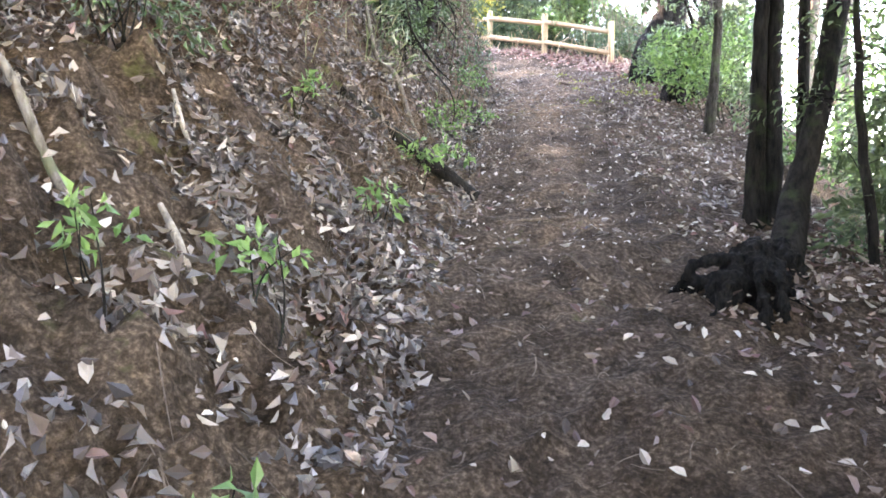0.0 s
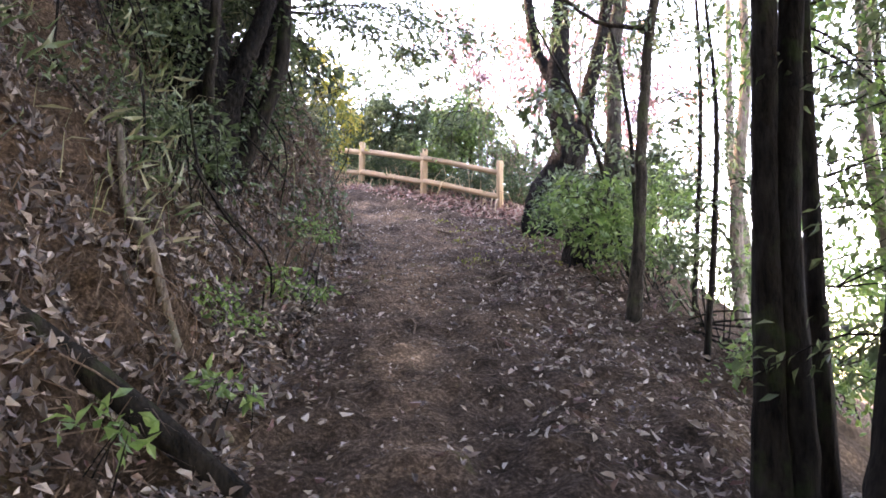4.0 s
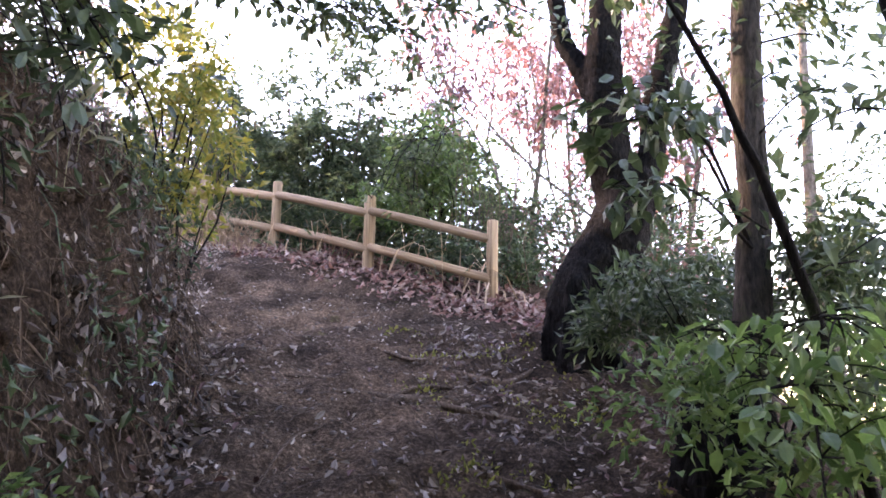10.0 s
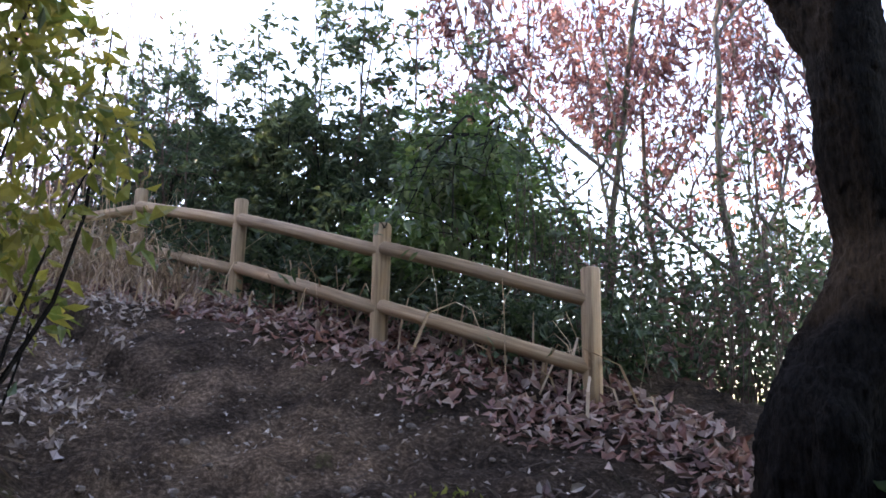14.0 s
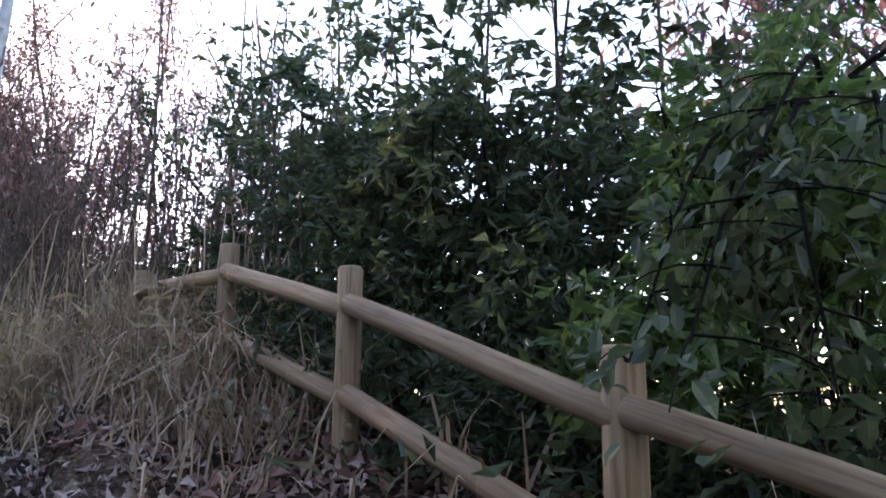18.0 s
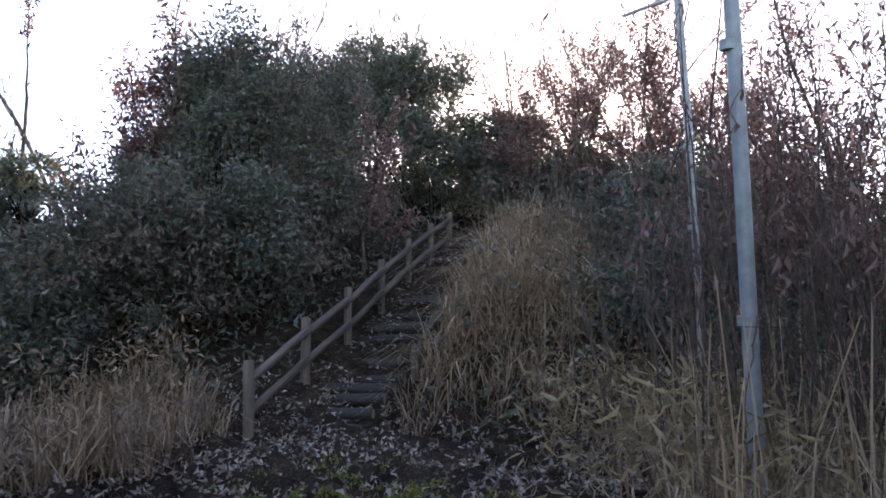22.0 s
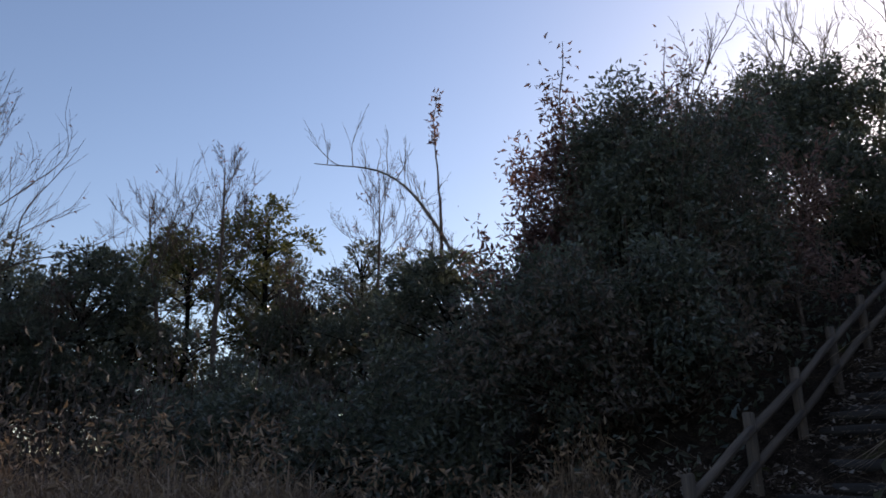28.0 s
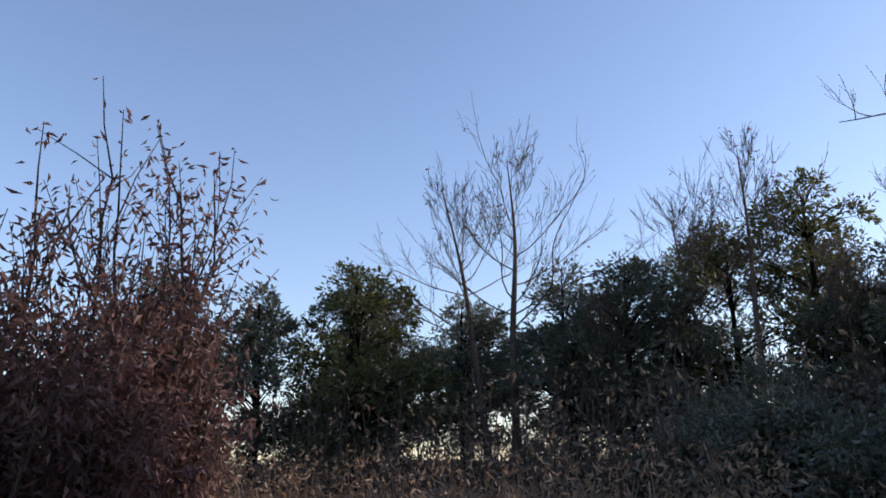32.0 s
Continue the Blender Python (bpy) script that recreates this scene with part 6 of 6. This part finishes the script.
low_plant("evergreen_shrub", "dense dark evergreen shrub at the top of the steps", "shrub", [(-15.8, 24.9, gz(-15.8, 24.9) + 2.5, 1.5, 1.5, 2.3), (-15.2, 26.8, gz(-15.2, 26.8) + 1.3, 1.2, 1.3, 1.5), (-17, 23.6, gz(-17, 23.6) + 2.2, 1.4, 1.3, 2.0), (-14.6, 25.6, gz(-14.6, 25.6) + 0.9, 0.8, 0.8, 1.2), (-15.0, 24.4, gz(-15.0, 24.4) + 1.4, 1.0, 0.8, 1.6)], 212, DARKGREEN, 0.125, 1000, 36, 0.34, 60, fine=False, hollow=0.3)
low_plant("evergreen_shrub", "dark weedy growth over the slope behind the grass", "shrub", [(-8.4, 24.6, gz(-8.4, 24.6) + 0.7, 1.6, 1.2, 1.2), (-10.6, 26.6, gz(-10.6, 26.6) + 1.0, 1.8, 1.3, 1.5), (-6.8, 25.8, gz(-6.8, 25.8) + 1.2, 1.5, 1.2, 1.5), (-12.6, 27.2, gz(-12.6, 27.2) + 1.0, 1.6, 1.2, 1.5), (-9.2, 27.4, gz(-9.2, 27.4) + 1.3, 1.6, 1.2, 1.6), (-14.2, 26.6, gz(-14.2, 26.6) + 0.8, 1.2, 1.0, 1.3)], 213, DARKGREEN, 0.13, 900, 30, 0.32, 60, fine=False, hollow=0.5)
for i, (px, py, h, n) in enumerate([(-14.1, 19.1, 3.8, 6000), (-14.4, 20.1, 4.1, 4600), (-14.2, 18.3, 3.5, 5600), (-15.2, 21.0, 4.2, 1800), (-13.6, 17.7, 3.0, 4200)]):
    branch_tree("tree", "maroon-leaved tree rising behind the evergreen thicket", px, py, h, 0.07, 220 + i, TWIG, PINKBROWN if i % 2 else MAROON, 0.13, n, 3, 0.6, 0.12, 0.3, jitter=0.16, kids=(3, 4), group="maroon trees on the hill")
branch_tree("shrub", "small shrub with withered pinkish-brown leaves beside the steps", -12.3, 21.6, 3.5, 0.04, 226, TWIG, PINKBROWN, 0.12, 2600, 3, 0.7, 0.05, 0.3)
for i, (px, py, h) in enumerate([(-14.2, 27.2, 5.6), (-12.8, 28.6, 6.2), (-11.6, 29.4, 5.8), (-13.2, 30.2, 6.8), (-10.2, 30.0, 5.6), (-15.2, 29.4, 6.0), (-9.0, 28.6, 5.0), (-12.2, 26.9, 4.6), (-10.8, 27.6, 4.6)]):
    branch_tree("tree", "thin tree with withered red-brown leaves on the ridge", px, py, h, 0.06, 230 + i, TWIG, PINKBROWN if i % 2 else MAROON, 0.1, 4400, 3, 0.7, 0.12, 0.15, group="withered trees on the ridge")
for i, (px, py, h) in enumerate([(-18.5, 24.6, 8.6), (-18.2, 27.0, 8.2), (-17.2, 28.6, 7.8), (-19.2, 22.6, 7.6), (-16.4, 30.2, 7.6), (-18.8, 25.8, 8.4)]):
    branch_tree("bare_tree", "bare pale tree on the skyline of the hill", px, py, h * 0.72, 0.05, 240 + i, BARK_PALE, depth=4, spread=0.45, rise=0.1, first=0.42, group="bare trees on the hill", kids=(3, 4), thin=0.006, ratio=0.6)

# dry grass
def grass_field(name, label, count, box, density, height, mat, seed, lean=0.6, width=0.006):
    g = np.random.default_rng(seed)
    f = on_ground(g, count, *box, density)
    s = Shape()
    tall = height * (0.62 + 0.3 * wobble(f[:, 0], f[:, 1], 0.9, seed) + 0.3 * wobble(f[:, 0], f[:, 1], 0.28, seed + 1))
    way = 3.5 * wobble(f[:, 0], f[:, 1], 0.5, seed + 2) + g.normal(0, 0.7, len(f))
    blades(s, g, f, np.maximum(0.12, tall), lean * (1 + 0.5 * wobble(f[:, 0], f[:, 1], 0.35, seed + 3))[:, None].clip(0.3), width, way)
    ob = part(name, s, mat, None, label, kind="stuff")
    ob["category"] = "grass"
    return ob


def stair_side(x, y):
    d = np.stack([x - P1[0], y - P1[1]], -1)
    return d @ U, d @ N


def mound_density(x, y, off):
    s, n = stair_side(x, y)
    r = 0.35 * wobble(x, y, 1.1, 47) + 0.2 * wobble(x, y, 0.4, 48)
    return ease((n - 1.3) / 0.3) * ease((3.6 + r * 1.5 - n) / 1.0) * ease((s - 0.5 + r) / 0.9) * ease((7.0 + r - s) / 1.2) * (0.15 + 0.85 * ease(0.45 + 1.2 * wobble(x, y, 0.5, 41)))


grass_field("dry_grass", "tall straw-coloured dry grass covering the mound beside the steps", 36000, (-11.5, -4, 18.5, 26), mound_density, 1.0, STRAW, 300, 1.9, 0.006)
grass_field("dry_grass", "brown withered grass among the straw on the mound", 26000, (-11.5, -4, 18.5, 26), mound_density, 0.85, STRAW_DARK, 320, 2.0, 0.006)
grass_field("dry_grass", "brown dry grass along the edge of the clearing", 36000, (-11, -6.0, 3.5, 18.2), lambda x, y, off: ease((-6.6 - x + 0.35 * wobble(x, y, 2, 42)) / 0.8) * (0.35 + 0.65 * ease(0.5 + wobble(x, y, 0.9, 43))) * (stair_side(x, y)[1] < -0.2), 0.9, STRAW_DARK, 301, 1.3, 0.007)
grass_field("dry_grass", "brown dry grass and weeds round the poles", 20000, (-7.5, 0.2, 18.3, 24.5), lambda x, y, off: ease(((x + 4.6) * 0.62 + (y - 19.8) * 0.78 - 0.6 + 0.35 * wobble(x, y, 1.5, 44)) / 0.9) * ((x - 3.2) * 0.737 + (y - 15.1) * 0.676 < 0.6), 0.85, STRAW_DARK, 302, 1.1, 0.006)
grass_field("dry_grass", "pale straw-coloured grass round the poles", 11000, (-7.0, 0.3, 18.0, 23.0), lambda x, y, off: ease(((x + 4.6) * 0.62 + (y - 19.8) * 0.78 - 0.2 + 0.35 * wobble(x, y, 1.5, 49)) / 0.9) * ((x - 3.2) * 0.737 + (y - 15.1) * 0.676 < 0.5) * (0.2 + 0.8 * ease(0.3 + wobble(x, y, 0.8, 50))), 0.8, STRAW, 305, 1.3, 0.006)
grass_field("dry_grass", "dry grass beside the bend of the trail", 12000, (-2.6, 0.8, 16.8, 20.2), lambda x, y, off: ease(((x - 3.2) * 0.737 + (y - 15.1) * 0.676 + 1.0) / 0.7) * 0.5, 0.62, STRAW_DARK, 303, 1.3, 0.005)
grass_field("dry_reeds", "tall pale dry reeds standing round the end of the fence", 2400, (-5.0, 0.2, 18.8, 23.5), lambda x, y, off: ease(((x + 4.6) * 0.62 + (y - 19.8) * 0.78 - 0.6) / 0.9) * ((x - 3.2) * 0.737 + (y - 15.1) * 0.676 < 0.9) * (0.25 + 0.75 * ease(0.4 + wobble(x, y, 0.7, 52))), 1.9, STRAW, 306, 0.35, 0.005)
grass_field("dry_grass", "short dry weeds among the fallen leaves", 4500, (-8.5, -1, 15, 21), lambda x, y, off: 0.4 * ease(0.2 + wobble(x, y, 1.2, 45)), 0.22, STRAW_DARK, 304, 0.9, 0.004)
stump = Shape()
sx, sy = -3.45, 19.55
tube(stump, [foot(sx, sy, -0.1), foot(sx, sy, 0.02), foot(sx, sy, 0.16), foot(sx, sy, 0.23), foot(sx, sy, 0.232)], [0.15, 0.12, 0.1, 0.095, 0.06], 12, rc, 0.15)
ob = part("tree_stump", stump, BARK_DARK, None, "low dark tree stump among fallen leaves", True)
ob["category"] = "stump"

# ---- beyond the clearing ----
for i, (px, py, h, w) in enumerate([(-24.5, 10.6, 8.4, 2.6), (-26, 13.5, 7.0, 2.4), (-22.5, 14.5, 5.0, 2.4), (-21.5, 6.4, 6.2, 2.2), (-22.5, 3.6, 6.6, 2.3), (-21, 0.6, 5.8, 2.2), (-15.6, 1.6, 6.3, 2.0), (-17.5, -0.6, 6.8, 2.0), (-25, -2.5, 6.5, 2.6), (-24.5, 8.2, 7.6, 2.2), (-14.6, -1.6, 6.0, 2.2), (-12.6, -3.4, 6.8, 2.4), (-19.5, 16.4, 4.4, 2.2), (-27.5, 5.5, 7.6, 2.8), (-28, 1.0, 6.4, 3.0), (-27, 10.5, 7.0, 3.0), (-22, -3.5, 6.2, 2.6), (-29, 15, 6.0, 3.0), (-20.5, 5.1, 4.6, 2.0), (-22.0, 7.5, 5.0, 2.0), (-18.6, -1.8, 4.8, 2.0), (-23.4, 12.2, 5.0, 2.2)]):
    evergreen("dark broad-leaved evergreen tree at the far edge of the clearing", px, py, h * 0.96, w * 1.25, 400 + i, OLIVE if i in (0, 6, 9) else None)
def leader_tree(label, x, y, top, r, seed, low=0.4, spread=1.0, tilt=(0, 0), bark=TWIG, leaf_count=70):
    """A leafless tree with one leader and rising limbs that end in fine twigs; top: height above sea level."""
    g = np.random.default_rng(seed)
    fx, fy, fz = foot(x, y, -0.2)
    h = top - fz
    t = thing("bare_tree", foot(x, y), label, "tree", "bare trees beyond the clearing")
    axis = spline([(fx, fy, fz), (fx + tilt[0] * 0.2 + g.normal(0, 0.06), fy + tilt[1] * 0.2, fz + h * 0.4), (fx + tilt[0] * 0.55, fy + tilt[1] * 0.55 + g.normal(0, 0.08), fz + h * 0.72), (fx + tilt[0], fy + tilt[1], top)], 22)
    tr = Shape()
    tube(tr, axis, np.linspace(r * 1.15, 0.012, 22), 8, g, 0.1)
    part("trunk", tr, bark or BARK_PALE, t, smooth=True)
    lines = []
    for k in range(9):
        # low limbs that reach far out and turn up at their ends
        f = low + (0.72 - low) * k / 8 + g.normal(0, 0.012)
        a = k * 2.4 + g.normal(0, 0.4)
        n = (0.14 + 0.38 * (1 - f)) * h * spread * g.uniform(0.7, 1.15)
        grow(g, axis[int(f * 21)], unit(np.array([math.cos(a), math.sin(a), 0.12 + 0.3 * f])), n * 0.8, max(0.012, r * (1.1 - f) * 0.36), 3, lines, 0.42, 0.1, 0.12, 0.58, (3, 4))
    for k in range(13):
        # crowded twigs that rise round the leader
        f = 0.62 + 0.36 * k / 12
        a = g.uniform(0, 6.28)
        n = (0.09 + 0.34 * (1 - f)) * h * spread * g.uniform(0.8, 1.15)
        grow(g, axis[int(f * 21)], unit(np.array([math.cos(a), math.sin(a), 1.15])), n * 0.8, max(0.008, r * (1.1 - f) * 0.22), 3, lines, 0.36, 0.12, 0.1, 0.58, (3, 4))
    br = Shape()
    limbs_of(br, lines, 0.0045)
    part("crown_wood", br, bark or BARK_PALE, t, kind="stuff")
    if leaf_count:
        at, way = scatter_on(g, lines, leaf_count, 1, 0.05)
        lf = Shape()
        leaves(lf, g, at, way - np.array([0, 0, 1.0]), 0.12 * g.uniform(0.6, 1.3, len(at)), 0.4, 0.25, 0.3, False)
        part("crown", lf, MAROON, t, "last withered leaves")


bare = "leafless slender tree with fine twigs against the sky"
for i, (px, py, top, r, low, spread, tilt) in enumerate([(-19.0, 3.3, 16.8, 0.1, 0.42, 0.9, (1.4, -0.4)), (-19.4, 3.9, 17.9, 0.12, 0.4, 0.85, (0.3, 0.25)), (-21.9, 8.6, 15.9, 0.1, 0.5, 0.95, (0.3, -0.7)), (-21.9, 9.9, 17.2, 0.1, 0.5, 0.75, (0.3, 0.1)), (-22.6, 14.2, 16.8, 0.08, 0.4, 0.8, (0.2, 0.2)), (-20.4, 6.2, 13.6, 0.06, 0.5, 0.7, (0.2, 0.1)), (-22.4, 12.0, 14.2, 0.06, 0.45, 0.7, (0.1, -0.3)), (-21.6, 15.6, 14.8, 0.06, 0.4, 0.7, (0.4, 0.4)), (-22.6, 17.0, 14.4, 0.06, 0.4, 0.7, (0.1, -0.9)), (-18.2, 0.4, 13.4, 0.06, 0.4, 0.7, (0.2, 0.0))]):
    leader_tree(bare, px, py, top - 0.8, r, 430 + i, low, spread, tilt)
arch = thing("bare_tree", foot(-23.0, 17.4), "leafless tree bowed in a long arch", "tree", "bare trees beyond the clearing")
ga = np.random.default_rng(446)
aw, al = Shape(), []
arc = spline([foot(-23.0, 17.4, -0.2), (-23.0, 17.2, 12.4), (-22.4, 15.9, 14.9), (-21.9, 14.6, 16.1), (-21.5, 12.6, 16.3)], 24)
tube(aw, arc, np.linspace(0.09, 0.012, 24), 7, ga, 0.1)
part("trunk", aw, BARK_PALE, arch, smooth=True)
for k in range(6, 23):
    grow(ga, arc[k], unit(np.array([ga.normal(0, 0.5), ga.normal(-0.2, 0.6), 0.8])), ga.uniform(0.4, 0.9), 0.016, 2, al, 0.45, 0.14, 0.1, 0.62, (2, 4))
at_ = Shape()
limbs_of(at_, al, 0.0055)
part("crown_wood", at_, BARK_PALE, arch, kind="stuff")
branch_tree("sapling", "thin leafless sapling with a tuft of withered leaves", -21.8, 16.2, 9.2, 0.05, 450, TWIG, MAROON, 0.2, 90, 2, 0.25, 0.3, 0.7, kids=(1, 2))
# brown bushes between
bb = Shape()
rbb = np.random.default_rng(451)
fe = on_ground(rbb, 720, -20, -11.5, -3, 16, None)
lfp = []
for p in fe:
    h = rbb.uniform(0.6, 2.9)
    q = p + np.array([rbb.normal(0, 0.4), rbb.normal(0, 0.4), h])
    tube(bb, spline([p, (p + q) / 2 + rbb.normal(0, 0.1, 3), q], 5), [0.014, 0.012, 0.01, 0.007, 0.003], 3, cap=False)
    lfp.append(p + (q - p) * rbb.uniform(0.15, 1, (9, 1)) + rbb.normal(0, 0.22, (9, 3)))
part("brush_stems", bb, TWIG, None, "brown brushwood under the far trees", kind="stuff")["category"] = "brushwood"
bt = Shape()
at = np.concatenate(lfp)
leaves(bt, rbb, at, rbb.normal(0, 0.7, at.shape) - np.array([0, 0, 0.6]), rbb.uniform(0.1, 0.2, len(at)), 0.35, 0.25, 0.3, False)
part("brush_leaves", bt, BRUSH, None, "withered leaves of the brushwood", kind="stuff")["category"] = "brushwood"
# the red-brown shrub at the clearing's edge
for i, (px, py, h, n) in enumerate([(-4.6, 10.3, 4.1, 3400), (-4.0, 9.6, 4.0, 2900), (-5.3, 9.6, 4.0, 3300), (-4.3, 8.7, 4.0, 2200), (-5.9, 9.0, 3.6, 2400), (-6.2, 9.8, 3.1, 1800), (-4.9, 8.9, 3.9, 2600), (-3.6, 9.1, 3.8, 2400)]):
    branch_tree("shrub", "tall shrub with hanging withered maroon leaves at the clearing's edge", px, py, h, 0.06, 460 + i, TWIG, MAROON, 0.115, int(n * 1.3), 3, 0.55, 0.2, 0.12, group="maroon shrubs", kids=(3, 5), hang=0.9, width=0.3)

# undergrowth over the hillside
ug, us = Shape(), Shape()
ru = np.random.default_rng(470)


def hill_cover(x, y, off):
    s, n = stair_side(x, y)
    return ((s > 0.4) & ((n < -0.3) | (n > 1.4)) | (s > 10.2)) * (0.4 + 0.6 * ease(0.5 + wobble(x, y, 1.3, 51)))


fu = on_ground(ru, 26000, -23, -6.3, 16, 35, hill_cover)
leaves(ug, ru, fu + np.stack([ru.normal(0, 0.1, len(fu)), ru.normal(0, 0.1, len(fu)), ru.uniform(0.02, 0.6, len(fu))], 1), ru.normal(0, 0.8, fu.shape) + np.array([0.3, -0.2, 0]), ru.uniform(0.08, 0.18, len(fu)), 0.4, 0.2, 0.3, False)
part("undergrowth", ug, DARKGREEN, None, "dark green undergrowth covering the hillside", kind="stuff")["category"] = "undergrowth"
for p in on_ground(ru, 1500, -22, -7.5, 23, 34, lambda x, y, off: hill_cover(x, y, off) * 0.8):
    h = ru.uniform(0.6, 2.6)
    q = p + np.array([ru.normal(0, 0.3), ru.normal(0, 0.3), h])
    tube(us, spline([p, (p + q) / 2 + ru.normal(0, 0.1, 3), q], 5), [0.012, 0.011, 0.009, 0.007, 0.003], 3, cap=False)
    leaves(us, ru, p + (q - p) * ru.uniform(0.3, 1, (9, 1)) + ru.normal(0, 0.12, (9, 3)), ru.normal(0, 0.7, (9, 3)) - np.array([0, 0, 0.5]), ru.uniform(0.08, 0.16, 9), 0.35, 0.2, 0.3, False)
part("brushwood", us, BRUSH, None, "brown brushwood along the ridge of the hill", kind="stuff")["category"] = "brushwood"
low_plant("brown_thicket", "dense brown withered thicket on the slope behind the poles", "thicket", [(-6.4, 26.4, gz(-6.4, 26.4) + 1.2, 1.5, 1.2, 1.6), (-4.4, 25.8, gz(-4.4, 25.8) + 1.2, 1.4, 1.2, 1.6), (-8.6, 27.2, gz(-8.6, 27.2) + 1.0, 1.5, 1.2, 1.5), (-2.8, 24.8, gz(-2.8, 24.8) + 1.0, 1.2, 1.1, 1.4), (-6.6, 25.2, gz(-6.6, 25.2) + 1.5, 1.1, 1.0, 1.5), (-8.8, 26.0, gz(-8.8, 26) + 1.0, 1.2, 1.0, 1.3)], 480, PINKBROWN, 0.09, 640, 26, 0.34, 90, fine=False, hollow=0.3, bark=TWIG)
low_plant("brown_thicket", "dark green and brown scrub at the foot of the hill", "thicket", [(-7.6, 23.4, gz(-7.6, 23.4) + 0.5, 1.1, 0.9, 1.0), (-7.0, 24.6, gz(-7.0, 24.6) + 0.7, 1.2, 1.0, 1.2), (-5.2, 23.6, gz(-5.2, 23.6) + 0.5, 1.1, 0.9, 1.0), (-4.0, 22.6, gz(-4, 22.6) + 0.3, 0.8, 0.7, 0.6)], 481, DARKGREEN, 0.09, 360, 26, 0.3, 40, fine=False, hollow=0.3)
wg = Shape()
fq = on_ground(ru, 11000, -9.0, -2.6, 19.2, 25.0, lambda x, y, off: ease((stair_side(x, y)[1] - 2.6) / 1.0) * ease(((x + 4.6) * 0.62 + (y - 19.8) * 0.78 + 0.5) / 0.8) * ease(0.55 + wobble(x, y, 0.9, 69)))
leaves(wg, ru, fq + np.stack([np.zeros(len(fq)), np.zeros(len(fq)), ru.uniform(0.05, 0.9, len(fq))], 1), ru.normal(0, 0.8, fq.shape) + np.array([0.2, -0.3, 0.1]), ru.uniform(0.1, 0.22, len(fq)), 0.17, 0.15, 0.5, True)
part("bamboo_grass", wg, WITHERED, None, "yellowing bamboo grass covering the slope beside the mound", kind="stuff")["category"] = "grass"
wd = Shape()
fw = on_ground(ru, 15000, -11, -6.2, 3.5, 18.0, lambda x, y, off: ease((-6.4 - x + 0.35 * wobble(x, y, 2, 42)) / 0.8) * ease(0.4 + wobble(x, y, 0.9, 46)) * (stair_side(x, y)[1] < -0.2))
leaves(wd, ru, fw + np.stack([np.zeros(len(fw)), np.zeros(len(fw)), ru.uniform(0.15, 1.15, len(fw))], 1), ru.normal(0, 0.8, fw.shape), ru.uniform(0.05, 0.12, len(fw)), 0.3, 0.25, 0.4, False)
part("dry_weeds", wd, STRAW_DARK, None, "withered leaves of weeds among the dry grass", kind="stuff")["category"] = "weeds"
# dense scrub on the slope under the fence
low_plant("evergreen_shrub", "dark scrub crowding the slope below the fence", "shrub", [(4.5, 16.3, 4.4, 0.9, 0.8, 1.1), (5.6, 15.7, 4.0, 1.0, 0.9, 1.1), (3.7, 17.2, 4.7, 0.8, 0.7, 1.0), (6.6, 16.6, 3.9, 1.1, 1.0, 1.4), (5.0, 17.6, 4.2, 1.0, 0.9, 1.3)], 482, MIDGREEN, 0.09, 380, 26, 0.3, 50, hollow=0.2)
for i, (mat, label, n) in enumerate([(MIDGREEN, "green scrub rising beyond the end post of the fence", 190), (MAROON, "withered brown scrub rising beyond the end post of the fence", 170)]):
    low_plant("shrub", label, "shrub", [(4.5, 16.8 + i * 0.4, 5.7, 0.9, 0.8, 1.0), (5.5, 16.2, 5.3, 1.0, 0.9, 1.0), (6.3, 17.3 + i * 0.3, 5.8, 1.1, 1.0, 1.1), (4.0, 15.9, 5.0, 0.6, 0.5, 0.7)], 640 + i, mat, 0.085, n, 24, 0.4, 60, fine=False, hollow=0.05, bark=TWIG)
dl = Shape()
fl = on_ground(ru, 7000, -4.6, 0.4, 18.2, 22.0, lambda x, y, off: ease(0.3 + wobble(x, y, 0.7, 65)) * ((x - 3.2) * 0.737 + (y - 15.1) * 0.676 > -1.6))
leaves(dl, ru, fl + np.stack([np.zeros(len(fl)), np.zeros(len(fl)), ru.uniform(0.1, 0.75, len(fl))], 1), ru.normal(0, 0.7, fl.shape) + np.array([0, 0, 0.1]), ru.uniform(0.1, 0.24, len(fl)), 0.16, 0.2, 0.6, True)
part("dry_bamboo_leaves", dl, WITHERED, None, "yellowed bamboo-grass leaves round the end of the fence", kind="stuff")["category"] = "grass"
